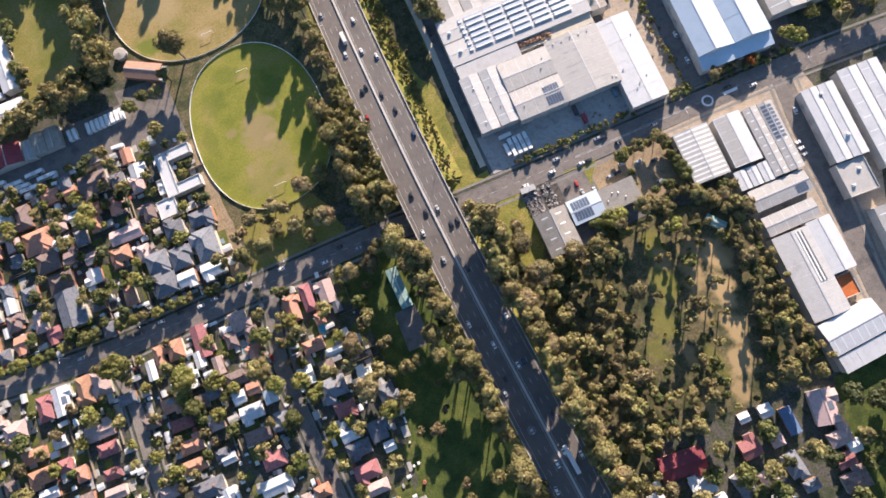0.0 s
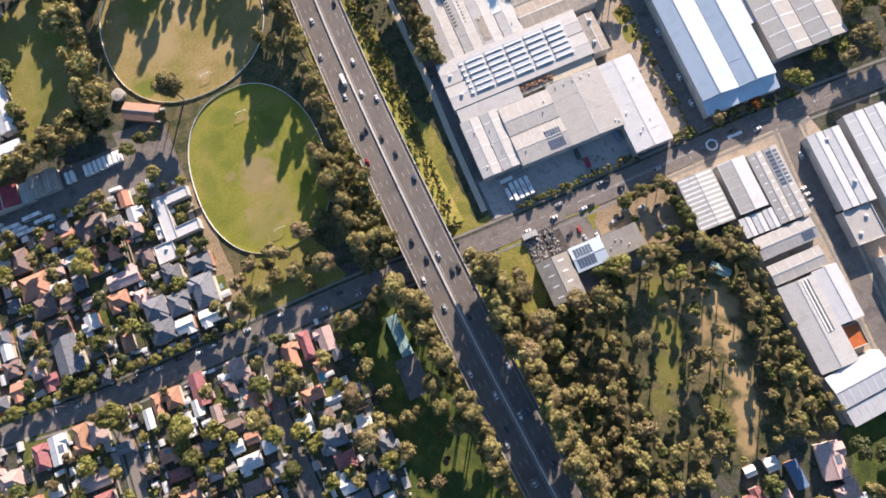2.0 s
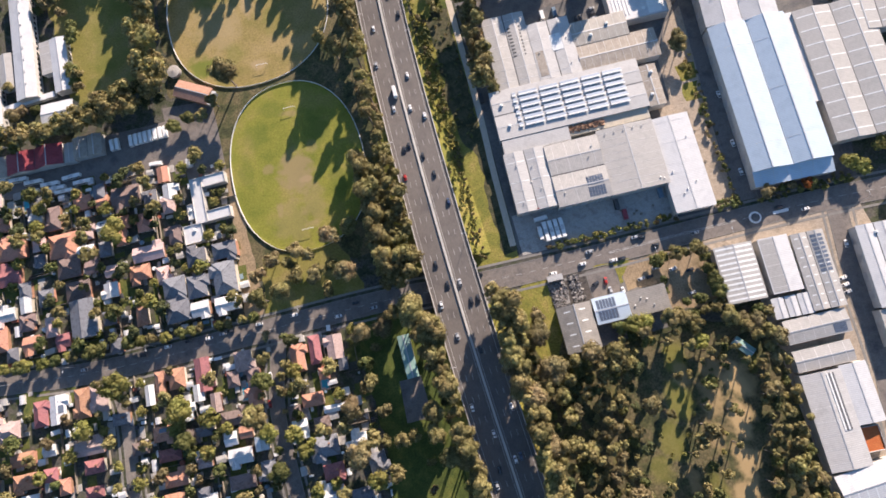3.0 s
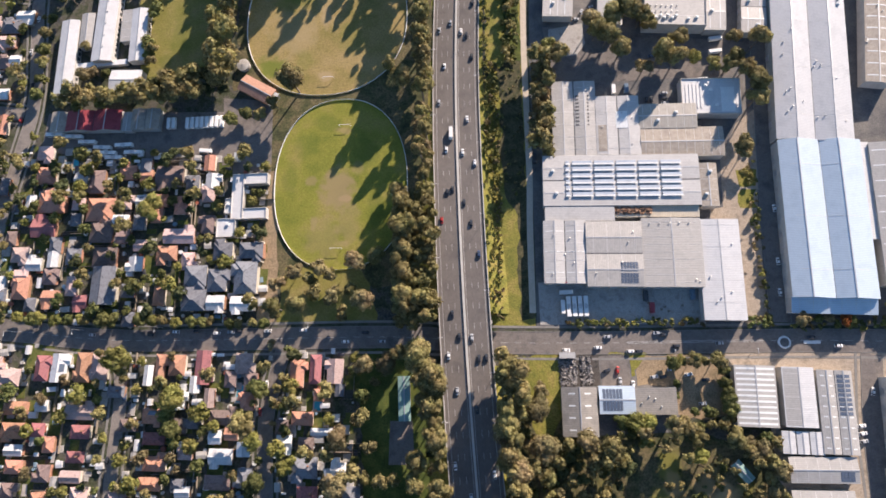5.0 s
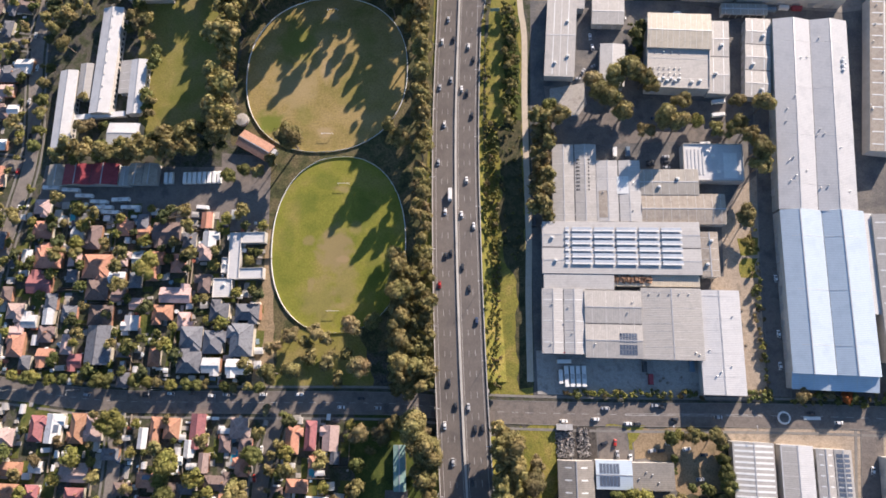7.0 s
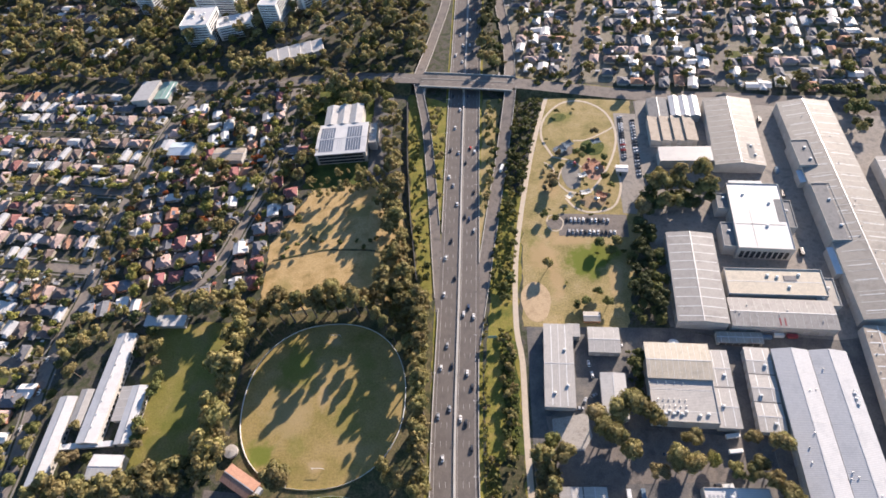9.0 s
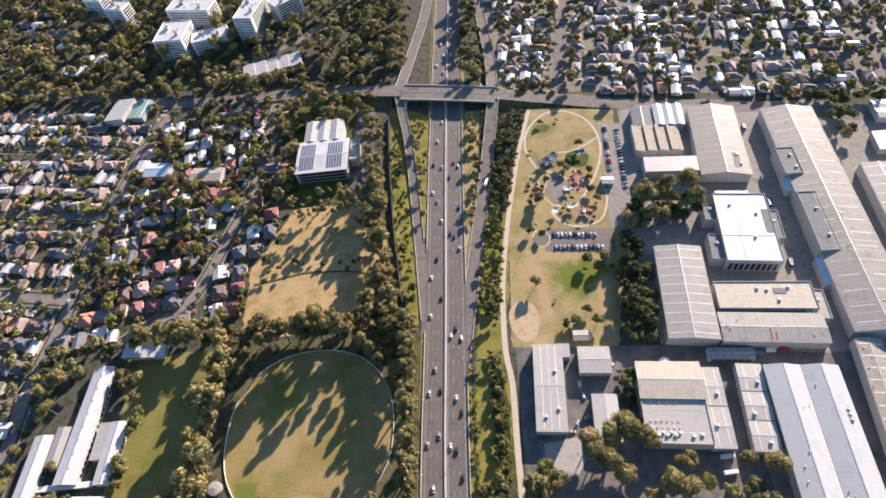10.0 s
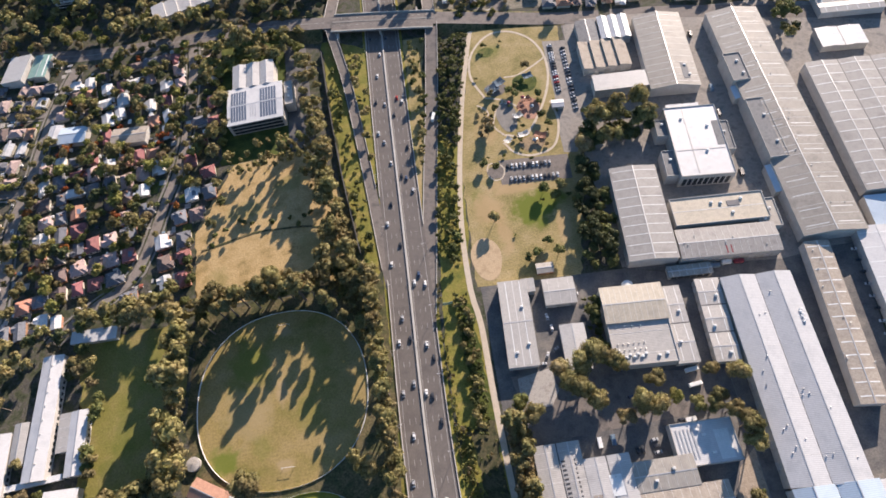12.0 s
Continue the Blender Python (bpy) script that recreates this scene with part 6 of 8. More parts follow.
def crown_arrays(height, spread, clumps, leaves, size, seed, low=0.35, flat=0.75, plain=False):
    """Leaf triangles on ragged clumps round the limbs, with small solid hearts."""
    g = np.random.default_rng(seed)
    vs, fs = [], []
    ico = bmesh.new()
    bmesh.ops.create_icosphere(ico, subdivisions=1, radius=1.0)
    iv = np.array([v.co for v in ico.verts])
    inf = np.array([[v.index for v in f.verts] for f in ico.faces])
    ico.free()
    if plain:
        iv = np.array([(1, 0, 0), (-1, 0, 0), (0, 1, 0), (0, -1, 0), (0, 0, 1), (0, 0, -1)], dtype=float)
        inf = np.array([(0, 2, 4), (2, 1, 4), (1, 3, 4), (3, 0, 4), (2, 0, 5), (1, 2, 5), (3, 1, 5), (0, 3, 5)])
    count = 0
    for k in range(clumps):
        a = g.uniform(0, math.tau)
        rad = spread * math.sqrt((k + g.uniform(0.0, 1.0)) / clumps) * 0.66
        dome = math.sqrt(max(0.05, 1 - (rad / spread) ** 2))
        c = np.array([math.cos(a) * rad, math.sin(a) * rad, height * (low + (1 - low) * dome * g.uniform(0.45, 0.88))])
        rc = spread * g.uniform(0.3, 0.5)
        core = iv * np.array([1, 1, flat]) * rc * 0.86 * g.uniform(0.85, 1.15, (len(iv), 1)) + c
        vs.append(core)
        fs.append(inf + count)
        count += len(core)
        n = leaves // clumps
        d = g.normal(size=(n, 3))
        d[:, 2] = np.abs(d[:, 2]) * 1.1 - 0.35
        d /= np.linalg.norm(d, axis=1)[:, None]
        p = c + d * np.array([1, 1, flat]) * rc * g.uniform(0.8, 1.18, (n, 1))
        nrm = d + g.normal(scale=0.27, size=(n, 3))
        nrm /= np.linalg.norm(nrm, axis=1)[:, None]
        t1 = np.cross(nrm, g.normal(size=(n, 3)))
        t1 /= np.linalg.norm(t1, axis=1)[:, None] + 1e-6
        t2 = np.cross(nrm, t1)
        sz = size * g.uniform(0.6, 1.35, (n, 1))
        tri = np.stack([p + t1 * sz, p - t1 * sz * 0.5 + t2 * sz * 0.85, p - t1 * sz * 0.5 - t2 * sz * 0.85], 1)
        vs.append(tri.reshape(-1, 3))
        fs.append(np.arange(n * 3).reshape(n, 3) + count)
        count += n * 3
    return np.concatenate(vs), np.concatenate(fs)


def array_mesh(name, v, f, mat):
    me = bpy.data.meshes.new(name)
    me.vertices.add(len(v))
    me.vertices.foreach_set("co", np.ascontiguousarray(v, dtype=np.float32).ravel())
    me.loops.add(len(f) * 3)
    me.loops.foreach_set("vertex_index", np.ascontiguousarray(f, dtype=np.int32).ravel())
    me.polygons.add(len(f))
    me.polygons.foreach_set("loop_start", np.arange(0, len(f) * 3, 3, dtype=np.int32))
    me.polygons.foreach_set("loop_total", np.full(len(f), 3, dtype=np.int32))
    me.materials.append(mat)
    me.update(calc_edges=True)
    return me


# kind: height, spread, clumps, leaves, leaf size, leaf colour, words
KINDS = {
    "gum": (24, 7.6, 22, 2400, 0.62, "olive", "tall olive-green gum tree with a clumped crown"),
    "tall_gum": (27, 4.4, 15, 1500, 0.55, "olive", "tall narrow olive gum tree"),
    "thin_gum": (18, 2.7, 7, 420, 0.5, "olive", "slender pale gum tree with a small crown"),
    "gum_b": (20, 6.3, 17, 1900, 0.58, "olive", "olive-green gum tree with an uneven crown"),
    "gum_c": (11, 5.2, 12, 1200, 0.52, "olive", "small olive gum tree"),
    "brown_gum": (18, 7.4, 21, 2300, 0.6, "brown", "brownish dry-leaved gum tree"),
    "brown_small": (10.5, 5.1, 12, 1200, 0.52, "brown", "small brownish dry-leaved tree"),
    "green": (10.5, 6.0, 15, 1700, 0.54, "green", "rounded green garden tree"),
    "green_small": (7, 4.0, 10, 900, 0.46, "green", "small green garden tree"),
    "dark": (14, 6.0, 15, 1600, 0.56, "dark", "dense dark green tree"),
    "lime": (9.5, 6.2, 15, 1800, 0.52, "lime", "bright yellow-green leafy tree"),
    "rust": (7.5, 4.0, 10, 900, 0.46, "rust", "small rust-coloured autumn tree"),
    "shrub_brown": (2.6, 2.0, 6, 280, 0.36, "brown", "low orange-brown shrub"),
    "shrub": (2.8, 2.2, 6, 300, 0.38, "lime", "low yellow-green shrub"),
    "shrub_dark": (3.4, 2.5, 6, 320, 0.4, "green", "low green shrub"),
}
PROTO, ARRAYS, COARSE = {}, {}, {}
for _i, (_k, (_h, _s, _c, _n, _z, _col, _lab)) in enumerate(KINDS.items()):
    ARRAYS[_k], COARSE[_k], PROTO[_k] = [], [], []
    for _v in range(3 if _h > 4 else 2):
        _arr = crown_arrays(_h, _s, _c, _n, _z, 100 + _i * 7 + _v, low=0.2 if _h < 4 else 0.3)
        ARRAYS[_k].append(crown_arrays(_h, _s, max(4, int(_c * 0.75)), int(_n * 0.23), _z * 1.7, 300 + _i * 7 + _v, low=0.2 if _h < 4 else 0.3, plain=True))
        COARSE[_k].append(crown_arrays(_h, _s, max(4, int(_c * 0.5)), int(_n * 0.115), _z * 2.15, 500 + _i * 7 + _v, low=0.15, plain=True))
        _tm = mesh_of("trunk", trunk_bm(_h, 0.06 + _h * 0.022, _s, _i * 5 + _v), BARK)
        PROTO[_k].append((_tm, array_mesh("crown", *_arr, LEAF[_col])))
ROOTED = []
PLANTED = 0


def bank(x, y):
    """The ground's height at a place: nought, but for the motorway's embankment."""
    off, top = abs(x - mid(y)), rise(y)
    foot = 17.5 + 1.5 * top
    return top * max(0.0, min(1.0, (foot - off) / (foot - 15))) * (0 if 70 < y < 96 else 1)


def tree(x, y, kind, size=1.0):
    """One tree of a kind: trunk and crown."""
    global PLANTED
    PLANTED += 1
    r = random.Random(PLANTED * 11 + 1)
    tm, cm = PROTO[kind][PLANTED % len(PROTO[kind])]
    base = "shrub" if kind.startswith("shrub") else "tree"
    root = new(base)
    root.empty_display_size = 0.5
    s = size * r.uniform(0.88, 1.12)
    root.matrix_basis = pose(x, y, bank(x, y), 0, 0, r.uniform(0, 360)) @ Matrix.Diagonal((s * r.uniform(0.9, 1.1), s * r.uniform(0.9, 1.1), s * r.uniform(0.9, 1.15), 1))
    tagged(root, KINDS[kind][6] + (" beside the motorway" if abs(x - mid(y)) < 45 else " among suburban gardens" if x < -60 else " on dry ground"), base, base + "s")
    part("trunk", tm, None, root)
    part("crown", cm, None, root)
    ROOTED.append((x, y, KINDS[kind][1] * size * 0.5))


def clear_of_trees(x, y, r):
    return all((x - a) ** 2 + (y - b) ** 2 > (r + c) ** 2 for a, b, c in ROOTED)


def wood(name, places, label, far=False):
    """Many trees as one mesh for each leaf colour, past those that can be told apart."""
    by = {}
    for i, (x, y, kind, size) in enumerate(places):
        v, f = (COARSE if far else ARRAYS)[kind][i % len(ARRAYS[kind])]
        g = random.Random(i)
        a = g.uniform(0, math.tau)
        rot = np.array([[math.cos(a), -math.sin(a), 0], [math.sin(a), math.cos(a), 0], [0, 0, 1]])
        by.setdefault(KINDS[kind][5], []).append(((v * size * g.uniform(0.85, 1.15)) @ rot.T + np.array([x, y, bank(x, y)]), f))
    for col, items in by.items():
        vs, fs, n = [], [], 0
        for v, f in items:
            vs.append(v)
            fs.append(f + n)
            n += len(v)
        tagged(new(name, array_mesh(name, np.concatenate(vs), np.concatenate(fs), LEAF[col])), label, "woodland", kind="stuff")


def spread(poly, n, gap, kinds, seed, sizes=(0.75, 1.2), houses=True, pad=1.0):
    """Tree places at random inside a plan outline, `gap` apart, clear of walls and roads."""
    r = random.Random(seed)
    xs, ys = [p[0] for p in poly], [p[1] for p in poly]
    out = []
    for _ in range(n * 12):
        if len(out) >= n:
            break
        x, y = r.uniform(min(xs), max(xs)), r.uniform(min(ys), max(ys))
        kind = r.choice(kinds)
        size = r.uniform(*sizes)
        if inside(x, y, poly) and (not houses or is_free(x, y, pad)) and not on_street(x, y, 0.5) and clear_of_trees(x, y, gap / 2):
            out.append((x, y, kind, size))
            ROOTED.append((x, y, gap / 2))
    return out


def plant(places, own=0.05, name="tree_belt", label="belt of gum trees and shrubs, too dense to tell apart"):
    """Plants a share of the places as trees of their own; the rest become one joined belt."""
    rest = []
    for i, (x, y, kind, size) in enumerate(places):
        if int((i + 1) * own) > int(i * own):
            tree(x, y, kind, size)
        else:
            rest.append((x, y, kind, size))
    if rest:
        wood(name, rest, label)


# single trees that stand out
for _x, _y, _k, _s in ((-195, 172, "lime", 1.5), (-206, 78, "lime", 1.35), (-170, 55, "lime", 1.25), (-172, 38, "green", 1.2), (-124, 41, "gum", 0.9), (-70, 32, "brown_gum", 1.0), (-72, 8, "brown_gum", 1.0),
                       (-57, 72, "brown_gum", 0.9), (-34, 250, "gum", 1.0), (-104, 251, "gum", 1.1), (-110, 106, "gum_b", 1.0), (-98, 108, "gum_b", 0.9), (-85, 130, "brown_small", 1.1), (-62, 133, "brown_small", 1.3), (-50, 136, "gum_b", 1.0),
                       (-58, 109, "brown_gum", 0.8), (-77, 113, "brown_small", 1.1), (-100, 128, "brown_small", 1.2), (-26, 20, "gum", 0.9), (-28, 8, "gum_b", 1.0), (-22, -6, "gum", 0.9), (-24, 78, "gum", 1.05), (-17, 66, "gum", 1.05), (-15, 60, "gum_b", 1.05), (-44, 73, "brown_gum", 0.9), (-36, 78, "gum_b", 0.9), (-25, 73, "gum", 1.1), (-20, 62, "gum", 1.0), (-18, 50, "gum", 0.95),
                       (28, 66, "gum", 1.15), (32, 56, "gum", 1.1), (30, 44, "gum_b", 1.0), (40, 46, "brown_gum", 0.9), (190, 92, "brown_small", 1.0), (213, 91, "rust", 0.9), (206, 92, "brown_small", 0.7),
                       (-120, 60, "green", 1.0), (-122, 30, "lime", 1.0), (-104, 36, "green_small", 1.1), (-103, 15, "lime", 0.9), (-120, 8, "green", 1.1), (-98, 78, "dark", 0.8), (-290, 78, "green", 1.0), (250, 354, "rust", 0.8),
                       (60, 270, "green", 0.9), (66, 262, "gum_b", 1.0), (88, 284, "brown_gum", 0.9), (90, 276, "gum_b", 1.0), (96, 270, "gum", 1.0), (104, 262, "gum", 0.9), (100, 285, "gum_b", 1.1), (110, 290, "gum", 1.0), (118, 283, "gum_b", 1.1), (124, 282, "gum_c", 1.1),
                       (140, 268, "gum_b", 0.9), (128, 256, "gum", 0.95), (136, 252, "gum_b", 1.0), (118, 250, "brown_small", 1.2), (150, 257, "lime", 0.8), (160, 250, "gum_c", 1.0), (168, 247, "gum_b", 1.0), (176, 243, "gum_b", 1.0), (181, 234, "gum", 0.9), (181, 224, "gum_b", 1.0), (172, 252, "gum_b", 0.9),
                       (186, 262, "gum_b", 1.0), (175, 268, "gum_c", 0.9), (172, 192, "gum_c", 1.0), (171, 180, "lime", 0.6), (170, 196, "gum_b", 0.8)):
    tree(_x, _y, _k, _s)
for _x, _y, _k, _s in ((-21, 240, "tall_gum", 0.95), (-40, 256, "tall_gum", 1.0), (-21, 226, "tall_gum", 0.9), (-19, 212, "tall_gum", 1.0), (-19, 262, "tall_gum", 1.05), (-22, 198, "tall_gum", 1.0), (-20, 184, "tall_gum", 0.8), (-19, 276, "tall_gum", 1.0), (-19, 292, "tall_gum", 1.0), (-19, 308, "tall_gum", 1.1), (-21, 324, "tall_gum", 1.0), (-40, 344, "tall_gum", 1.1), (-52, 360, "tall_gum", 1.1), (-68, 368, "tall_gum", 1.15), (-84, 370, "tall_gum", 1.1), (-100, 369, "tall_gum", 1.2), (-116, 366, "tall_gum", 1.1), (-132, 356, "tall_gum", 1.0), (-146, 340, "tall_gum", 1.1), (-60, 367, "tall_gum", 1.05), (-76, 371, "tall_gum", 1.1), (-92, 373, "tall_gum", 1.15), (-108, 371, "tall_gum", 1.1), (-124, 365, "tall_gum", 1.0), (-46, 353, "tall_gum", 1.0), (-19, 336, "tall_gum", 1.05), (-22, 322, "tall_gum", 1.0), (-20, 306, "tall_gum", 1.05), (-21, 290, "tall_gum", 1.1), (-22, 276, "tall_gum", 0.95), (-139, 349, "tall_gum", 0.9)):
    tree(_x, _y, _k, _s)
# belts beside the motorway and round the ovals
plant(spread([(-36, 96), (-15, 96), (-16, 168), (-34, 172)], 80, 4.6, ["gum", "gum_b", "gum_b", "gum_c", "gum_c"], 31, (0.62, 0.98)))
plant(spread([(-24, 172), (-18, 168), (-18, 380), (-23, 380)], 60, 4.2, ["gum_b", "gum_c", "brown_small", "gum_c"], 32, (0.6, 0.95)))
plant([(-19 - 2.6 * (k % 2), 264 + 4.7 * k, "tall_gum", 0.95 + 0.05 * (k % 4)) for k in range(24)], 0.1)
plant(spread([(-152, 366), (-40, 372), (-30, 330), (-20, 330), (-22, 384), (-150, 380)], 60, 4.4, ["gum_b", "gum_c", "green", "gum"], 33, (0.75, 1.15)))
plant(spread([(-158, 264), (-146, 268), (-149, 300), (-147, 345), (-154, 372), (-160, 350)], 36, 4.8, ["gum_b", "brown_small", "gum"], 34, (0.75, 1.1)))
plant(spread([(-212, 246), (-152, 250), (-150, 264), (-214, 260)], 26, 4.8, ["gum_b", "gum", "dark", "gum_b"], 35, (0.8, 1.1)))
plant(spread([(-262, 246), (-214, 248), (-214, 257), (-262, 258)], 16, 5.0, ["green", "gum_b", "gum_b"], 36, (0.8, 1.05)))
plant(spread([(-230, 374), (-152, 374), (-150, 384), (-230, 390)], 24, 5.0, ["gum_b", "green", "gum"], 37, (0.7, 1.0)))
plant(spread([(-290, 330), (-252, 360), (-236, 364), (-232, 380), (-290, 380)], 18, 5.5, ["gum_b", "brown_small", "dark"], 38, (0.7, 1.0)))
plant(spread([(-212, 270), (-204, 270), (-204, 345), (-226, 366), (-228, 350), (-210, 330)], 10, 6.0, ["brown_small", "gum_c", "green"], 39, (0.8, 1.1)))
plant(spread([(16.5, 96), (22, 96), (24, 380), (19, 380)], 90, 2.6, ["shrub", "shrub", "shrub", "shrub_brown", "shrub"], 40, (0.4, 0.95)), 0.1)
plant(spread([(20, 96), (24, 96), (26, 170), (21, 170)], 40, 2.2, ["shrub_brown", "shrub", "shrub_brown"], 54, (0.5, 0.9)), 0.1)
plant(spread([(18, 168), (26, 168), (27, 264), (19, 264)], 90, 2.2, ["shrub", "shrub", "shrub_brown", "shrub", "shrub_dark"], 41, (0.6, 1.25)), 0.06)
plant(spread([(32.5, 262), (41, 262), (41.5, 350), (33, 350)], 95, 2.0, ["shrub_dark", "shrub_dark", "green_small", "shrub", "gum_c"], 55, (0.4, 0.85)), 0.05)
plant(spread([(49, 196), (57, 196), (60, 262), (50, 262)], 26, 3.4, ["brown_small", "gum_c", "gum_b"], 42, (0.8, 1.15)))
plant(spread([(29, 172), (41, 172), (42, 262), (29, 262)], 34, 3.0, ["shrub_dark", "shrub_dark", "shrub_brown"], 43, (0.35, 0.8)))
plant(spread([(28, 380), (44, 372), (56, 470), (66, 540), (74, 590), (62, 590), (50, 520), (38, 450)], 190, 2.7, ["shrub_dark", "shrub", "green_small", "shrub"], 44, (0.6, 1.0)))
plant(spread([(125, 350), (150, 350), (156, 420), (140, 432), (128, 390)], 34, 4.4, ["dark", "green", "dark"], 45, (0.6, 0.95)))
plant(spread([(148, 442), (204, 450), (206, 472), (164, 478), (150, 460)], 34, 4.6, ["dark", "green", "gum"], 46, (0.75, 1.1)))
plant(spread([(60, 352), (112, 352), (138, 430), (150, 560), (100, 592), (78, 510)], 20, 8.0, ["green_small", "shrub_dark", "brown_small", "shrub"], 47, (0.5, 0.85)))
plant(spread([(112, 284), (122, 282), (126, 326), (116, 330)], 14, 4.0, ["green_small", "green", "shrub_dark"], 48, (0.7, 1.0)))
plant(spread([(-50, 380), (-27, 384), (-37, 436), (-44, 500), (-48, 600), (-62, 600), (-52, 470)], 72, 4.2, ["gum_b", "gum", "gum_c"], 49, (0.7, 1.05)))
plant(spread([(-140, 500), (-122, 500), (-124, 630), (-146, 640)], 24, 5.0, ["gum_b", "lime", "gum_c"], 50, (0.7, 1.0)))
plant(spread([(-122, 484), (-50, 490), (-55, 510), (-118, 508)], 22, 4.0, ["thin_gum", "tall_gum", "thin_gum", "gum_c"], 51, (0.5, 0.8)))
plant(spread([(-165, 385), (-148, 385), (-120, 470), (-130, 500), (-160, 470)], 9, 6.0, ["gum_b", "green", "gum_c"], 52, (0.6, 0.85)))
plant(spread([(-130, 600), (-60, 602), (-56, 640), (-130, 644)], 34, 5.0, ["gum_b", "lime", "gum_c", "green"], 101, (0.7, 1.1)), 0.1)
plant(spread([(-33, 600), (-38, 560), (-36, 520), (-31, 455), (-24, 395), (-18, 395), (-19, 440), (-24, 500), (-28, 550)], 50, 2.8, ["shrub_dark", "shrub", "shrub_dark", "green_small"], 102, (0.5, 1.0)), 0.1)
plant(spread([(-17, 450), (-4, 470), (-4, 600), (-22, 600)], 22, 4.0, ["shrub_dark", "gum_c"], 53, (0.6, 0.9)))
# hedges and rows beside the yards
plant(spread([(58, 470), (68, 514), (79, 556), (90, 594), (74, 596), (64, 540)], 70, 2.4, ["shrub_dark", "shrub_dark", "green_small", "shrub"], 99, (0.6, 1.0)), 0.05)
plant(spread([(28, 440), (40, 515), (49, 596), (34, 596), (30, 500)], 34, 3.2, ["shrub_dark", "green_small", "gum_c", "shrub"], 97, (0.5, 0.95)), 0.15)
plant(spread([(58, 640), (52, 700), (46, 860), (34, 860), (40, 660)], 30, 4.5, ["gum_c", "green", "shrub_dark"], 98, (0.6, 0.9)), 0.1)
plant(spread([(334, 512), (350, 512), (362, 556), (340, 562)], 12, 5.0, ["dark", "gum_b", "green"], 95, (0.6, 0.9)))
plant(spread([(300, 575), (440, 540), (440, 548), (300, 583)], 26, 4.0, ["dark", "green", "gum_c"], 96, (0.5, 0.8)))
plant(spread([(60, 92), (140, 91), (140, 94), (60, 95)], 40, 1.8, ["shrub_dark", "shrub", "shrub_dark", "shrub_brown"], 90, (0.5, 0.95)), 0.3)
plant(spread([(162, 89), (178, 89), (178, 94), (162, 94)], 14, 2.0, ["shrub_brown", "shrub", "shrub_dark"], 91, (0.6, 1.0)), 0.4)
plant(spread([(171, 92), (176, 92), (180, 200), (174, 200)], 46, 2.2, ["shrub_brown", "shrub_brown", "shrub", "shrub_dark"], 92, (0.45, 0.95)), 0.3)
plant(spread([(186, 86), (240, 85), (240, 93), (188, 93)], 24, 2.6, ["shrub_dark", "shrub_brown", "shrub", "green_small"], 93, (0.6, 1.0)), 0.4)
for _x, _y, _k, _s in ((118, 69, "green", 0.7), (123, 71, "lime", 0.6), (129, 71, "gum_c", 1.0), (135, 70, "gum_c", 0.6), (141, 70, "gum_c", 1.0), (145, 65, "green", 0.6), (145, 58, "green", 0.75), (145.5, 51, "green", 0.8), (146, 45, "green", 0.75), (146, 39, "gum_c", 0.7),
                       (94, 38, "lime", 0.9), (101, 38, "lime", 0.85), (114, 37, "gum_b", 1.0), (120, 36, "gum_b", 0.85), (126, 30, "gum_c", 1.0), (144, 30, "gum_b", 0.85), (152, 27, "brown_small", 0.9), (160, 23, "brown_small", 1.0), (99, 27, "lime", 0.7), (127, 20, "lime", 0.75), (166, 12, "brown_small", 1.1), (163, 3, "brown_small", 1.0), (86, 38, "green_small", 1.0),
                       (119, 58, "green_small", 0.7), (119, 52, "green_small", 0.6), (43, 56, "brown_small", 1.1), (41, 49, "brown_small", 1.0), (43, 25, "brown_gum", 1.0), (67, 29, "brown_gum", 0.9), (79, 25, "gum_b", 1.0), (37, 16, "gum_b", 0.9), (23, 46, "gum_b", 1.0), (22, 33, "brown_gum", 0.8), (24, 18, "gum_b", 0.9), (148, 443, "brown_gum", 0.9), (144, 432, "dark", 1.0), (150, 424, "dark", 1.0), (140, 412, "dark", 0.9)):
    tree(_x, _y, _k, _s)
for _x, _y, _k in ((80, 486, "shrub_brown"), (83, 492, "shrub_brown"), (79, 497, "shrub_brown"), (86, 498, "shrub_brown"), (82, 504, "shrub_dark"), (88, 488, "shrub_brown"), (90, 494, "shrub_dark"), (78, 478, "shrub_brown"), (85, 480, "brown_small"), (109, 517, "green_small"), (115, 519, "green_small"), (103, 470, "shrub_brown"), (107, 466, "shrub_dark"), (125, 458, "shrub_brown"), (131, 500, "shrub_dark"), (128, 486, "green_small")):
    tree(_x, _y, _k, 0.9)
for _x, _y in ((-114, 443), (-111, 441), (-105, 439), (-90, 437), (-76, 437), (-65, 436), (-133, 434), (-135, 425), (-125, 437), (-70, 430), (-60, 438)):
    tree(_x, _y, "shrub_dark", 1.0)
_r = random.Random(31)
for _i in range(24):
    _y = 64 - 8.2 * _i + _r.uniform(-2, 2)
    tree(mid(_y) - 18 - _r.uniform(0, 3.5), _y, ("gum", "gum_b", "gum_c", "gum_b")[_i % 4], _r.uniform(0.8, 1.1))
for _i in range(34):
    _y = 64 - 6.8 * _i + _r.uniform(-2.5, 2.5)
    if _i % 7 != 1:
        tree(mid(_y) + 17.5 + 4.5 * (_i % 2) + _r.uniform(0, 3), _y, ("gum", "tall_gum", "gum", "brown_gum")[_i % 4], _r.uniform(0.7, 0.9) if _i < 4 else _r.uniform(0.9, 1.15))
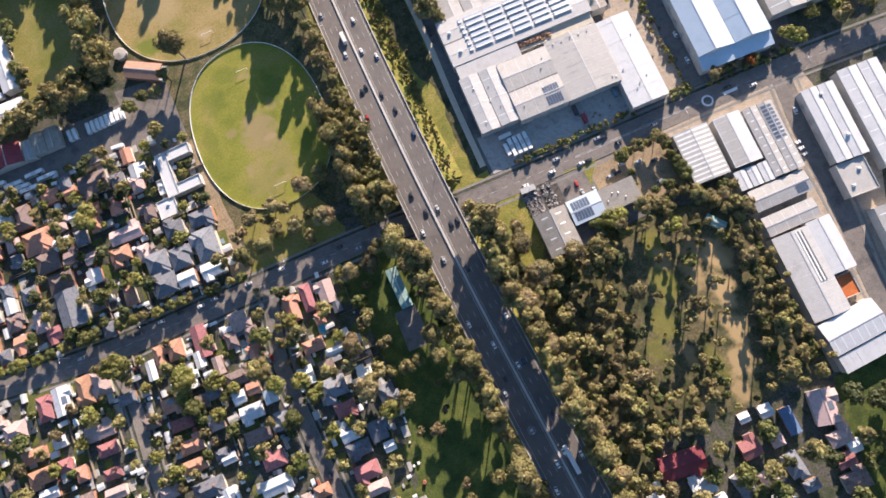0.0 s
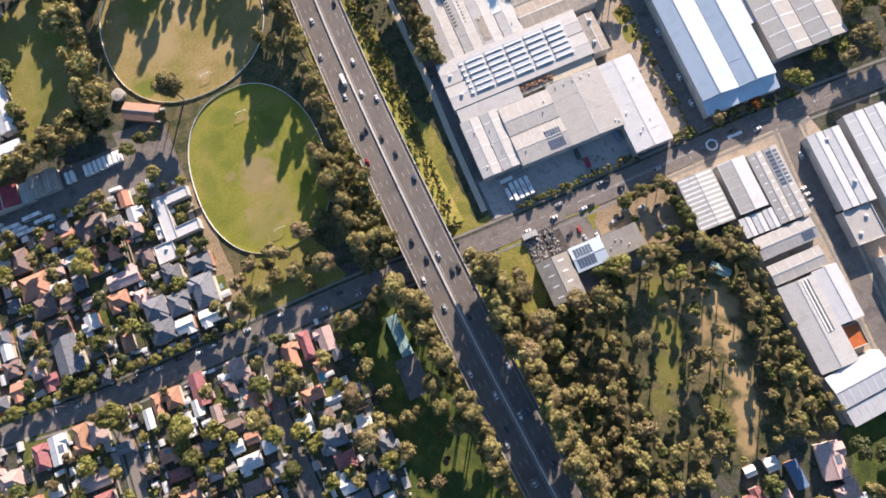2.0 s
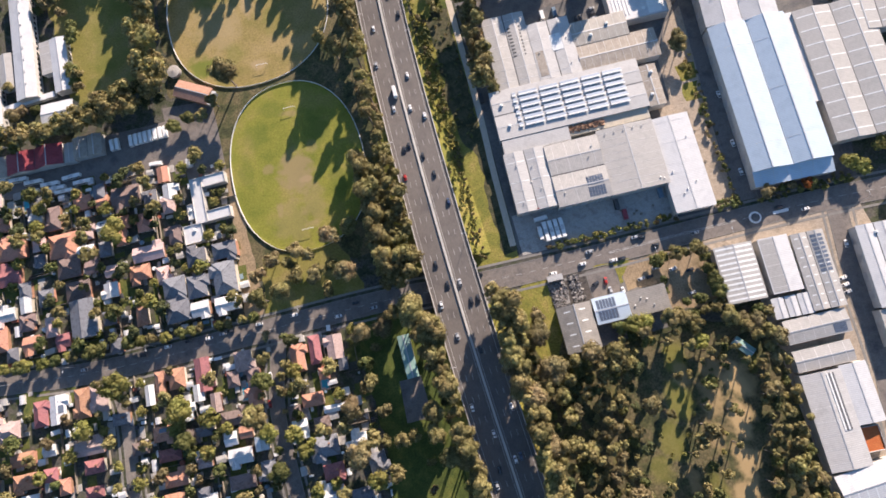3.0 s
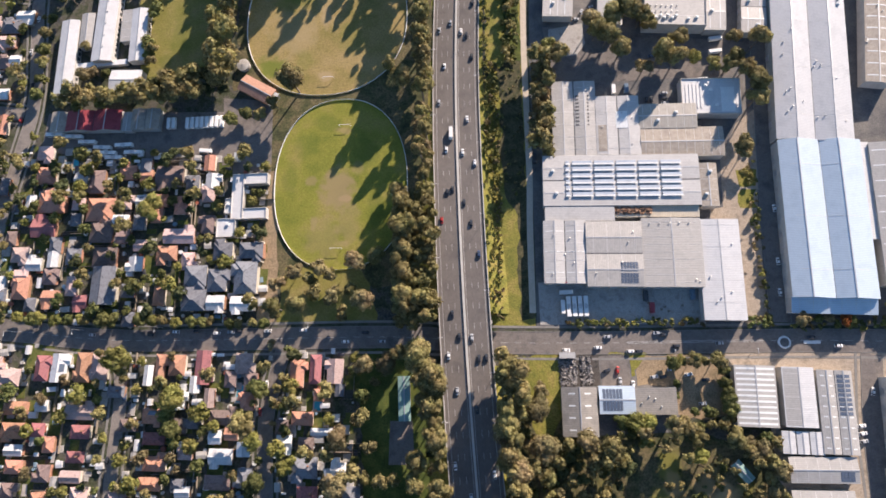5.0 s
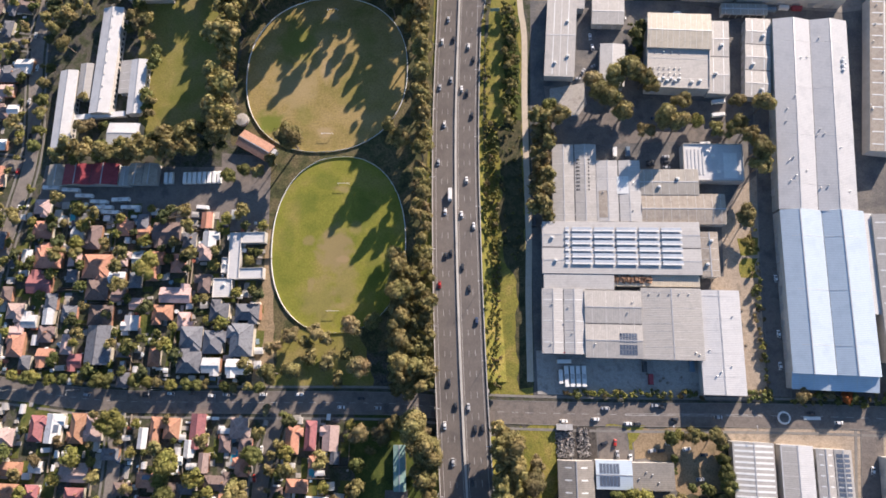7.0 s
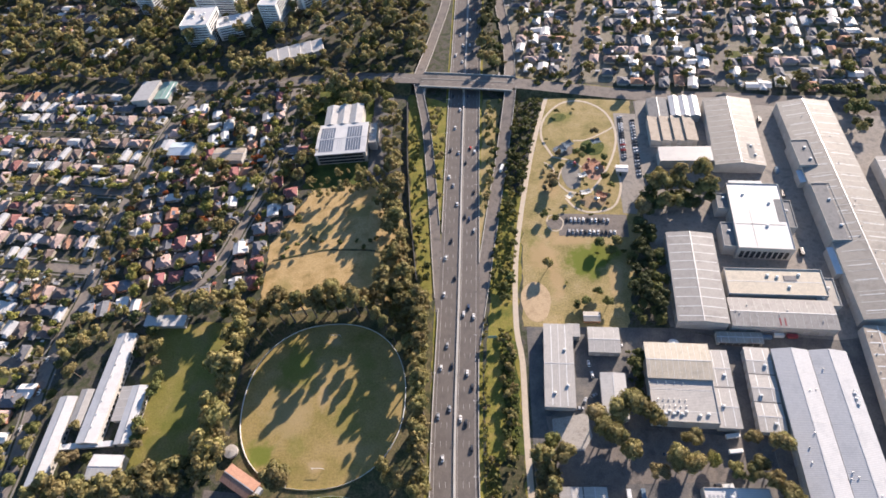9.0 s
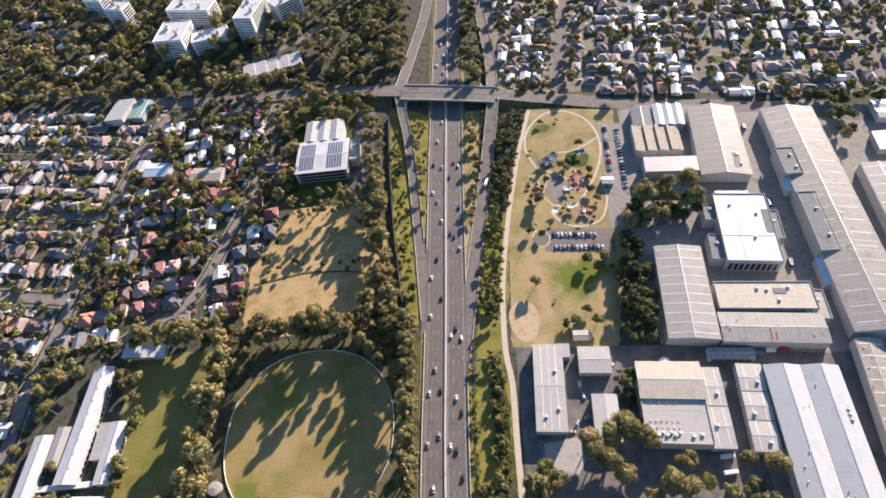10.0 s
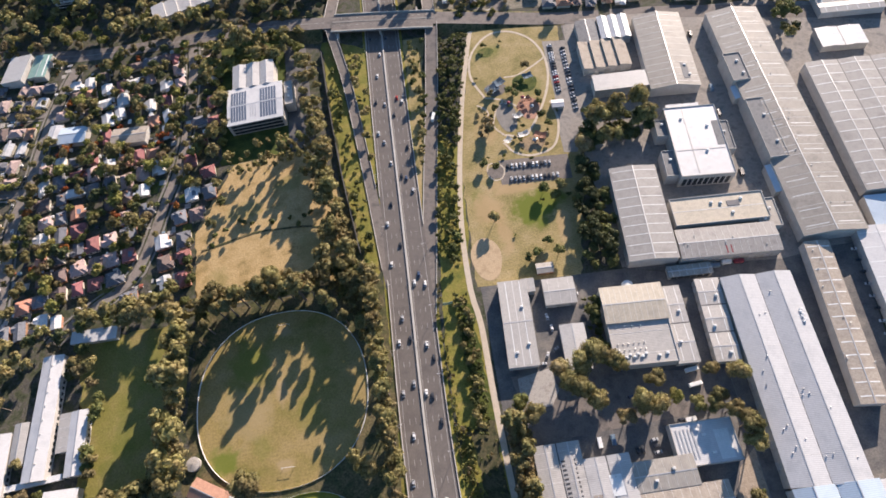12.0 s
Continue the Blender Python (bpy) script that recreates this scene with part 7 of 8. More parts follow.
plant(spread([(-118, 482), (-60, 498), (-52, 474), (-46, 444), (-54, 444), (-64, 482), (-110, 476)], 16, 5.0, ["tall_gum", "thin_gum", "tall_gum"], 94, (0.7, 1.0)))
# the bush south of the cross street
BUSH = [(25, 74), (33, 74), (36, 32), (58, 27), (122, 38), (128, 44), (146, 40), (168, 26), (168, -86), (60, -84), (50, -170), (22, -170)]
plant([p for p in spread(BUSH, 340, 5.2, ["gum", "gum_b", "gum_b", "tall_gum", "brown_gum", "gum_c", "gum_c", "green", "green", "dark"], 60, (0.42, 0.82))
       if not (inside(p[0], p[1], [(130, 8), (150, 10), (147, -28), (140, -60), (128, -84), (112, -82), (120, -50), (121, -25)]) or inside(p[0], p[1], [(98, 24), (130, 30), (124, 2), (110, -20), (98, -50), (76, -50), (84, -22), (92, 0)]))
       and (not inside(p[0], p[1], [(92, 26), (112, 38), (154, 24), (152, -20), (140, -72), (108, -76), (76, -58), (82, -20)]) or random.Random(int(p[0] * 9)).random() < 0.3)], 0.05)
# Extra trees added north of the cross street to throw shade on it.
_r = random.Random(91)
for _k in range(22):
    _x = -286 + 8.0 * _k + _r.uniform(-2.5, 2.5)
    if is_free(_x, 101.5 - 0.05 * (_x + 200), 0.5):
        tree(_x, 101.5 - 0.05 * (_x + 200) + _r.uniform(-1, 1), _r.choice(("green", "gum_c", "green", "lime")), _r.uniform(0.55, 0.85))
_r = random.Random(90)
for _x, _y in ((128, 16), (136, 18), (142, 12), (147, 6), (151, -4), (149, -16), (147, -30), (143, -44), (134, 8), (124, 10), (120, 20), (112, 28), (106, 24), (122, -4), (118, -12), (114, -22), (108, 6), (126, -34), (137, -58), (129, -20), (104, -34), (98, -12)):
    tree(_x + _r.uniform(-1.5, 1.5), _y + _r.uniform(-1.5, 1.5), "thin_gum", _r.uniform(0.7, 1.1))
wood("undergrowth", spread(BUSH, 70, 1.6, ["shrub_dark", "shrub_dark", "shrub", "gum_c"], 61, (0.5, 0.9)), "low bush undergrowth of shrubs and saplings")
plant(spread([(-28, 76), (-16, 78), (-12, 30), (-9, 0), (-1, -90), (4, -170), (-7, -170), (-12, -90), (-19, 0), (-23, 36)], 46, 3.9, ["tall_gum", "gum_c", "tall_gum", "brown_small", "dark"], 62, (0.55, 0.85)))
plant([(mid(76 - 5 * k) + 19.5 + 2.4 * (k % 2), 76 - 5 * k, ("tall_gum", "tall_gum", "tall_gum", "gum_b")[k % 4], (0.95, 0.85, 0.9, 0.75)[k % 4]) for k in range(34)], 0.1)
plant(spread([(-64, 66), (-40, 66), (-30, 10), (-24, -60), (-30, -160), (-66, -160), (-60, -30)], 18, 7.0, ["gum_b", "brown_small", "gum_c"], 63, (0.6, 0.9)))
plant(spread([(232, 92), (310, 90), (310, 135), (240, 104)], 18, 6.5, ["gum_b", "lime", "brown_gum", "gum_c"], 64, (0.7, 1.0)))
plant(spread([(-120, 98), (-60, 98), (-60, 128), (-112, 130)], 6, 8.0, ["brown_small", "gum_c"], 65, (0.8, 1.1)))
# gardens
for _x, _y, _k, _s in ((-287, 258, "green", 0.8), (-286, 270, "green", 0.75), (-285, 281, "gum_c", 0.9), (-284.5, 292, "green", 0.8), (-284, 303, "gum_c", 0.9), (-283, 316, "green", 0.75), (-270, 330, "gum_b", 0.8), (-280, 344, "gum_b", 0.8), (-253, 270, "brown_small", 1.0), (-247, 272, "brown_small", 0.9), (-239, 271, "green", 0.7), (-255, 292, "gum_c", 0.8), (-229, 345, "green", 0.7), (-224, 352, "gum_c", 1.0), (-209, 283, "lime", 0.75), (-210, 291, "lime", 0.8),
                       (-148, 232, "green", 0.8), (-138, 236, "green", 0.9), (-128, 234, "gum_c", 0.9), (-118, 240, "gum_b", 0.7), (112, 417, "green", 0.8), (119, 410, "green", 0.7), (124, 416, "gum_c", 0.9), (104, 375, "green_small", 1.0), (95, 368, "green_small", 0.9), (72, 400, "gum_c", 0.8), (74, 450, "green_small", 1.1), (110, 366, "green_small", 1.0), (88, 366, "shrub_dark", 1.2), (94, 500, "green_small", 0.9), (86, 488, "brown_small", 0.8), (84, 478, "brown_small", 0.7), (131, 508, "green", 0.6), (113, 512, "green_small", 0.8), (131, 476, "green", 0.6)):
    tree(_x, _y, _k, _s)
for _i in range(11):
    tree(-36 + 2.5 * (_i % 2), 104 + 7 * _i, ("gum_b", "gum")[_i % 2], 0.92)
for _x, _y in ((-20, 99), (-26, 100), (-31, 103), (-18, 106), (-24, 110)):
    tree(_x, _y, "tall_gum", 0.85)
# trees on the grass edges of the suburban streets
_r = random.Random(404)
_edge = []
for _line, _width in STREETS:
    for _p, _q in zip(_line, _line[1:]):
        _w = (_q - _p).normalized()
        if (_p.x < -100 or _p.y > 600) and not (-290 < _p.x and 84 < _p.y < 125):
            for _sg in (-1, 1):
                if _r.random() < 0.5:
                    _o = _sg * (_width / 2 + _r.uniform(1.6, 3.4))
                    _edge.append((_p.x + _w.y * _o + _r.uniform(-2, 2), _p.y - _w.x * _o + _r.uniform(-2, 2), _r.choice(["green", "gum_c", "lime", "green_small", "brown_small", "gum_b"]), _r.uniform(0.4, 0.75)))
wood("street_trees", [p for p in _edge if is_free(p[0], p[1], 0.5) and abs(p[0] - mid(p[1])) > 30], "leafy street trees on the grass edges", True)
plant(spread([(-300, -20), (-62, -20), (-52, 30), (-60, 80), (-300, 80)], 95, 5.5, ["green", "green_small", "gum_b", "lime", "lime", "gum_b", "brown_small"], 70, (0.5, 1.0), pad=0.0))
plant(spread([(-300, 100), (-124, 98), (-122, 205), (-300, 222)], 95, 5.5, ["green", "green_small", "gum_b", "lime", "lime", "gum_b", "dark"], 71, (0.5, 1.0), pad=0.0))
wood("garden_trees", spread([(-640, -190), (-62, -190), (-62, -20), (-300, -20), (-300, 640), (-640, 700)], 1350, 4.6, ["green", "lime", "gum_c", "lime", "gum_c", "brown_small", "gum_b"], 72, (0.5, 0.9), pad=0.0), "leafy garden trees between suburban houses", True)
wood("garden_trees", spread([(-285, 385), (-262, 385), (-160, 470), (-140, 520), (-130, 650), (-290, 650)], 250, 4.6, ["green", "green_small", "gum_b", "lime", "lime", "dark", "gum_c", "gum_c", "gum_b", "rust", "brown_small"], 73, (0.5, 1.1), pad=0.2), "leafy garden trees between tiled houses")
# Bright leaf kinds lift the far trees in place of haze.
wood("garden_trees", spread([(66, 612), (66, 980), (620, 980), (620, 520), (400, 560), (170, 608)], 850, 4.6, ["lime", "gum_c", "gum_b", "gum_c", "brown_small", "lime"], 74, (0.55, 1.0), pad=0.0), "leafy garden trees beyond the overpass", True)
wood("distant_wood", spread([(-640, 700), (-30, 650), (0, 980), (-640, 980)], 1400, 4.8, ["gum_b", "gum_c", "lime", "brown_small", "gum", "lime", "brown_small"], 75, (0.75, 1.15), pad=0.5), "dense wood of gum trees beyond the overpass", True)
wood("distant_wood", spread([(28, 640), (50, 640), (56, 960), (44, 960)], 50, 5.0, ["gum_b", "dark"], 76, (0.8, 1.1)), "trees between motorway and ramp")
wood("distant_wood", spread([(20, -96), (200, -96), (210, -260), (20, -260)], 90, 7, ["gum_b", "green", "dark"], 77, (0.7, 1.1), pad=0.2), "garden trees south of the bush")

# ---- vehicles ----
CAR_PAINT = {"white": (0.75, 0.75, 0.75), "silver": (0.42, 0.43, 0.45), "dark": (0.035, 0.037, 0.045), "red": (0.4, 0.03, 0.025), "blue": (0.04, 0.065, 0.13)}
for _n, _c in CAR_PAINT.items():
    M["car_" + _n] = material(_n + "_car_paint", [_c, tuple(v * 1.08 for v in _c)], 1.5, 0.4, 0.28, fine_amount=0.04, spec=0.6)
M["rubber"] = material("tyre_rubber", [(0.02, 0.02, 0.02), (0.03, 0.03, 0.03)], 1, 0.2, 0.9)


def hull(rows):
    """A closed body from cross-sections: x, half width, bottom, top."""
    bm = bmesh.new()
    prev = None
    for x, hw, z0, z1 in rows:
        ring = [bm.verts.new(p) for p in ((x, -hw, z0), (x, hw, z0), (x, hw, z1 - 0.12), (x, hw - 0.12, z1), (x, -hw + 0.12, z1), (x, -hw, z1 - 0.12))]
        if prev:
            for i in range(6):
                j = (i + 1) % 6
                bm.faces.new((prev[i], prev[j], ring[j], ring[i]))
        else:
            bm.faces.new(ring)
        prev = ring
    bm.faces.new(prev[::-1])
    return bm


def wheel_mesh(radius, width):
    bm = bmesh.new()
    bmesh.ops.create_cone(bm, cap_ends=True, segments=10, radius1=radius, radius2=radius, depth=width, matrix=pose(0, 0, radius, 90, 0, 0))
    return mesh_of("wheel", bm, M["rubber"])


WHEEL, BIG_WHEEL = wheel_mesh(0.33, 0.22), wheel_mesh(0.5, 0.35)
CARS = {}
for _n in CAR_PAINT:
    _body = mesh_of("body", hull([(-2.2, 0.8, 0.32, 0.78), (-2.1, 0.88, 0.24, 0.92), (-1.0, 0.9, 0.22, 0.98), (1.0, 0.9, 0.22, 0.96), (2.0, 0.86, 0.24, 0.82), (2.2, 0.74, 0.32, 0.66)]), M["car_" + _n])
    _roofm = mesh_of("roof", hull([(-1.25, 0.66, 1.36, 1.5), (-0.4, 0.7, 1.38, 1.54), (0.45, 0.66, 1.34, 1.5)]), M["car_" + _n])
    CARS[_n] = (_body, _roofm)
GLASSHOUSE = mesh_of("window", hull([(-1.95, 0.76, 0.9, 1.0), (-1.3, 0.72, 0.92, 1.4), (0.5, 0.7, 0.92, 1.4), (1.25, 0.78, 0.9, 0.98)]), M["glass"])


def rest(x, y):
    """The height of the paving under a place."""
    z = max([top for corners, top in LAYERS if inside(x, y, corners)] + [0.0])
    for i, (line, width) in enumerate(STREETS):
        if any((p.x - x) ** 2 + (p.y - y) ** 2 < (width / 2 + 2) ** 2 for p in line):
            z = max(z, 0.11 + 0.004 * i)
    return z


def car(x, y, z, ang, paint, where):
    if "motorway" not in where:
        z = rest(x, y)
    root = thing("car", x, y, z, ang, f"{paint} car {where}", "car", "cars")
    body, top = CARS[paint]
    part("body", body, None, root)
    part("roof", top, None, root)
    part("window", GLASSHOUSE, None, root)
    for u in (-1.35, 1.35):
        for v in (-0.8, 0.8):
            part("wheel", WHEEL, None, root, at=pose(u, v, 0))


VAN = mesh_of("body", hull([(-4.0, 1.15, 0.5, 3.0), (3.2, 1.15, 0.5, 3.05), (3.9, 1.1, 0.5, 2.6), (4.1, 1.05, 0.5, 1.5)]), M["white"])
VAN_GLASS = mesh_of("window", hull([(3.5, 1.17, 1.7, 2.5), (4.0, 1.12, 1.6, 2.2)]), M["glass"])
BUS = mesh_of("body", hull([(-6.0, 1.25, 0.4, 2.9), (-5.8, 1.25, 0.35, 3.1), (5.8, 1.25, 0.35, 3.1), (6.0, 1.2, 0.4, 2.8)]), M["white"])
BUS_GLASS = mesh_of("window", hull([(-5.5, 1.27, 1.5, 2.5), (5.6, 1.27, 1.5, 2.5)]), M["glass"])
BUS_UNIT = mesh_of("air_unit", hull([(-1.4, 0.8, 3.0, 3.3), (1.4, 0.8, 3.0, 3.3)]), M["vent"])
TRAILER = mesh_of("box", hull([(-9.5, 1.25, 1.1, 3.9), (3.8, 1.25, 1.1, 3.9)]), M["white"])
CAB = mesh_of("cab", hull([(4.3, 1.2, 0.6, 3.2), (5.8, 1.2, 0.6, 3.1), (6.6, 1.1, 0.6, 2.0)]), M["white"])
CHASSIS = mesh_of("chassis", hull([(-9.4, 0.5, 0.7, 1.12), (6.2, 0.5, 0.6, 1.0)]), M["steel"])


def truck(x, y, z, ang, where, kind="van"):
    if "motorway" not in where:
        z = rest(x, y)
    words = {"van": "white box truck", "bus": "white bus", "semi": "white articulated lorry"}[kind]
    root = thing({"van": "truck", "bus": "bus", "semi": "lorry"}[kind], x, y, z, ang, f"{words} {where}", {"van": "truck", "bus": "bus", "semi": "lorry"}[kind], "trucks and buses")
    if kind == "semi":
        part("trailer", TRAILER, None, root)
        part("cab", CAB, None, root)
        part("chassis", CHASSIS, None, root)
        spots = (-8.4, -7.2, -1.0, 5.4)
    else:
        part("body", BUS if kind == "bus" else VAN, None, root)
        part("window", BUS_GLASS if kind == "bus" else VAN_GLASS, None, root)
        if kind == "bus":
            part("air_unit", BUS_UNIT, None, root)
        spots = (-3.6, 3.8) if kind == "bus" else (-2.5, 2.8)
    for u in spots:
        for v in (-1.05, 1.05):
            part("wheel", BIG_WHEEL, None, root, at=pose(u, v, 0))


_r = random.Random(77)
TONE = ["white", "white", "white", "silver", "silver", "dark", "dark", "dark", "silver", "white", "white", "white", "dark", "silver", "dark", "white", "silver", "white", "dark", "silver", "dark", "white", "dark", "blue", "white", "red", "silver", "dark"]
for _lane in (-10.8, -7.1, -3.4, 3.4, 7.1, 10.8):
    _y = -150 + _r.uniform(0, 30)
    while _y < 760:
        _head = math.degrees(math.atan2(10, mid(_y + 5) - mid(_y - 5)))
        car(mid(_y) + _lane + _r.uniform(-0.3, 0.3), _y, rise(_y) + 0.0, _head if _lane > 0 else _head + 180, _r.choice(TONE), "driving on the motorway")
        _y += _r.uniform(28, 92)
truck(mid(-72) + 1.6 + 3.2, -72, rise(-72), 94, "on the motorway beside the median", "semi")
truck(mid(515) + 44 - 10, 505, 0.6, 250, "on the motorway ramp", "van")
truck(mid(60) - 7, 215, rise(215), 270, "on the motorway", "van")
for _i in range(5):
    truck(59.5 + 3.3 * _i, 103, 0.1, 90, "parked on the forecourt", "bus" if _i else "van")
truck(62, 111.5, 0.1, 0, "parked across the forecourt", "van")
for _i in range(8):
    truck(-179 + 3.35 * _i, 232.5, 0.1, 90, "parked in a row in the yard", "van")
for _x, _y, _a in ((-272, 229, -4), (-258, 227, -4), (-248, 222.5, -4), (-237, 218, -4), (-233, 214, -3), (-228, 210.5, -3), (-222, 219, 0), (-215, 213.5, -2)):
    truck(_x, _y, 0.1, _a, "parked in the bus yard", "bus")
for _x, _y in ((-192, 233), (-188.5, 233)):
    truck(_x, _y, 0.1, 92, "parked beside the depot", "van")
truck(-165, 212, 0.1, -6, "parked in the yard", "van")
for _row, _n in ((433.0, 12), (445.0, 11)):
    for _i in range(_n):
        car(92 + 3.1 * _i, _row - 0.12 * 3.1 * _i, 0.12, 83 + 180 * (_i % 2), _r.choice(TONE), "parked in the park car park")
for _i in range(36):
    car((148.2 + 0.11 * 3.0 * (_i // 2)) if _i % 2 else (156.4 + 0.105 * 3.9 * (_i // 2)), (508 + 3.0 * (_i // 2)) if _i % 2 else (487 + 3.9 * (_i // 2)), 0.12, 175, _r.choice(TONE), "parked beside the playground")
for _x, _y, _a in ((-192, 93, 178), (-176, 94.5, 178), (-163, 94.5, 178), (-150, 93, 178), (-136, 94, 178), (-118, 93.6, 178), (-96, 93.5, 0), (-70, 86, 0), (-230, 94, 176), (-48, 85.5, 0), (-58, 91, 180), (-141, 93.6, 178)):
    car(_x, _y, 0.14, _a, _r.choice(TONE), "on the cross street")
for _x, _y, _a in ((60, 78, 0), (78, 79, 0), (84, 85, 180), (112, 86.5, 180), (115, 85.5, 180), (122, 79, 0), (146, 80, 0), (196, 82, 178), (210, 77, 0), (96, 76.5, 0), (101, 76.4, 0)):
    car(_x, _y, 0.14, _a, _r.choice(TONE), "on the cross street")
for _x, _y, _a in ((183, 108, 92), (184.5, 126, 92), (187, 158, 92), (215, 34, 8), (215, 30, 8), (215, 26, 8), (224, 52, 80), (88, 66, 80), (89, 60, 92), (82, 66, 20), (96, 58, 88), (108, 62, 10), (113, 62, 10), (118, 66, 0), (127, 63, 10), (136, 60, 5), (133, 47, 5)):
    car(_x, _y, 0.14, _a, _r.choice(TONE), "parked beside the workshops")
for _x, _y, _a in ((131, 236, 2), (131, 232.5, 2), (131, 229, 2), (120, 232, 88), (123, 232, 88), (126, 262, 0), (134, 262, 0), (150, 244, 4), (90, 322, 92), (91, 314, 92), (90, 300, 30), (84, 297, 60), (80, 292, 0), (112, 334, 0)):
    car(_x, _y, 0.16, _a, _r.choice(TONE), "parked behind the warehouses")
truck(166, 271, 0.12, 4, "parked beside the annex", "van")
truck(165, 262, 0.12, 4, "parked beside the annex", "van")
for _i in range(11):
    car(250.5 + 1.45 * _i, 240 + 8.4 * _i, 0.1, 80, _r.choice(TONE), "parked beside the long factory")
    car(283 + 1.35 * _i, 245 + 8.2 * _i, 0.1, 172, _r.choice(TONE), "parked in a row beside the factory")
for _y, _x, _dy in ((62, -117, 0), (46, -120.5, 0), (-8, -119, 0), (-30, -113, 0), (56, -205, 0), (20, -212, 0), (-12, -205, 0)):
    car(_x, _y, 0.16, 92, _r.choice(TONE), "parked in a suburban street")
for _i in range(16):
    _yy = 190 + 26 * _i
    car(-300 + 2.5 * ((_i % 2) * 2 - 1) + (0 if _yy > 300 else 3), _yy, 0.16, 90, _r.choice(TONE), "parked in a suburban street")

# ---- fences, posts and small things ----


def oval_fence(rim, label):
    """A low white rail fence: posts and one round rail."""
    root = thing("oval_fence", sum(p[0] for p in rim) / len(rim), sum(p[1] for p in rim) / len(rim), 0, 0, label, "fence")
    o = root.matrix_basis.translation
    bm = bmesh.new()
    n = len(rim)
    for z0, z1 in ((0.85, 1.1), (0.25, 0.8)):
        ring = [[bm.verts.new((x - o.x + dx, y - o.y, z)) for dx, z in ((-0.16, z0), (0.16, z0), (0.16, z1), (-0.16, z1))] for x, y in rim]
        for i in range(n):
            a, b = ring[i], ring[(i + 1) % n]
            for k in range(4):
                m = (k + 1) % 4
                bm.faces.new((a[k], a[m], b[m], b[k]))
    part("rail", bm, M["white"], root)
    pm = bmesh.new()
    box(pm, -0.1, 0.1, -0.1, 0.1, 0, 1.15)
    post = mesh_of("post", pm, M["white"])
    for i in range(0, n, 2):
        part("post", post, None, root, at=pose(rim[i][0] - o.x, rim[i][1] - o.y, 0.05))


oval_fence(rim_s, "low white picket fence round the green oval")
oval_fence(rim_n, "low white picket fence round the dry oval")


def goal(x, y, ang):
    root = thing("goal", x, y, 0.1, ang, "white football goal frame on the oval", "goal", "goals")
    for name, b in (("post", (-3.7, -3.55, -0.08, 0.08, 0, 2.5)), ("post", (3.55, 3.7, -0.08, 0.08, 0, 2.5)), ("crossbar", (-3.7, 3.7, -0.1, 0.1, 2.45, 2.62))):
        bm = bmesh.new()
        box(bm, *b)
        part(name, bm, M["white"], root)


goal(-76.9, 143.2, -1)
goal(-72.7, 225.1, -1)
goal(-84.6, 260, -2)
goal(-84, 352, -2)


def lamp_post(x, y, z, ang, where):
    root = thing("street_lamp", x, y, z, ang, f"grey steel street lamp {where}", "street lamp", "street lamps")
    bm = bmesh.new()
    bmesh.ops.create_cone(bm, cap_ends=True, segments=6, radius1=0.14, radius2=0.08, depth=11, matrix=Matrix.Translation((0, 0, 5.5)))
    part("pole", bm, M["vent"], root)
    bm = bmesh.new()
    box(bm, 0, 2.8, -0.06, 0.06, 10.9, 11.02)
    arm = part("arm", bm, M["vent"], root)
    bm = bmesh.new()
    box(bm, 2.2, 3.2, -0.18, 0.18, 10.82, 10.98)
    part("lamp_head", bm, M["white"], arm, "pale lamp head")


for _i in range(14):
    _y = 20 + 46 * _i
    if not 590 < _y < 650:
        lamp_post(mid(_y) + 15.6, _y, rise(_y) - 0.3, 180, "on the motorway edge")
        lamp_post(mid(_y + 20) - 15.6, _y + 20, rise(_y + 20) - 0.3, 0, "on the motorway edge")
for _x in (-280, -236, -184, -90, 60, 118, 162, 240):
    lamp_post(_x, 97 if _x < 0 else 73.4, 0, -90 if _x < 0 else 90, "beside the cross street")
# the roundabout at the street corner
root = thing("roundabout", 181.6, 79.6, 0.1, 0, "small round concrete traffic island on the street", "traffic island")
bm = bmesh.new()
bmesh.ops.create_cone(bm, cap_ends=True, segments=28, radius1=3.6, radius2=3.4, depth=0.3, matrix=Matrix.Translation((0, 0, 0.14)))
part("kerb_ring", bm, M["white"], root)
bm = bmesh.new()
bmesh.ops.create_cone(bm, cap_ends=True, segments=28, radius1=2.6, radius2=2.5, depth=0.3, matrix=Matrix.Translation((0, 0, 0.2)))
part("island", bm, M["yard"], root)
root = thing("splitter_island", 192, 79.4, 0.1, -1, "pale painted traffic island on the street", "traffic island")
bm = bmesh.new()
box(bm, 0, 9, -0.9, 0.9, 0, 0.22)
part("kerb", bm, M["white"], root)
# water tank beside the clubhouse
root = thing("water_tank", -143, 272.5, 0, 0, "pale round water tank beside the clubhouse", "tank")
bm = bmesh.new()
bmesh.ops.create_cone(bm, cap_ends=True, segments=20, radius1=4.2, radius2=4.2, depth=2.8, matrix=Matrix.Translation((0, 0, 1.4)))
part("tank_wall", bm, M["concrete"], root)
bm = bmesh.new()
bmesh.ops.create_cone(bm, cap_ends=True, segments=20, radius1=4.4, radius2=0.3, depth=0.8, matrix=Matrix.Translation((0, 0, 3.2)))
part("lid", bm, M["concrete"], root)
root = thing("water_tank", 146, 331.5, 0, 0, "white domed tank beside the factory", "tank")
bm = bmesh.new()
bmesh.ops.create_uvsphere(bm, u_segments=16, v_segments=8, radius=4.0, matrix=Matrix.Translation((0, 0, 2.4)) @ Matrix.Diagonal((1, 1, 0.8, 1)))
part("dome", bm, M["white"], root, smooth=True)
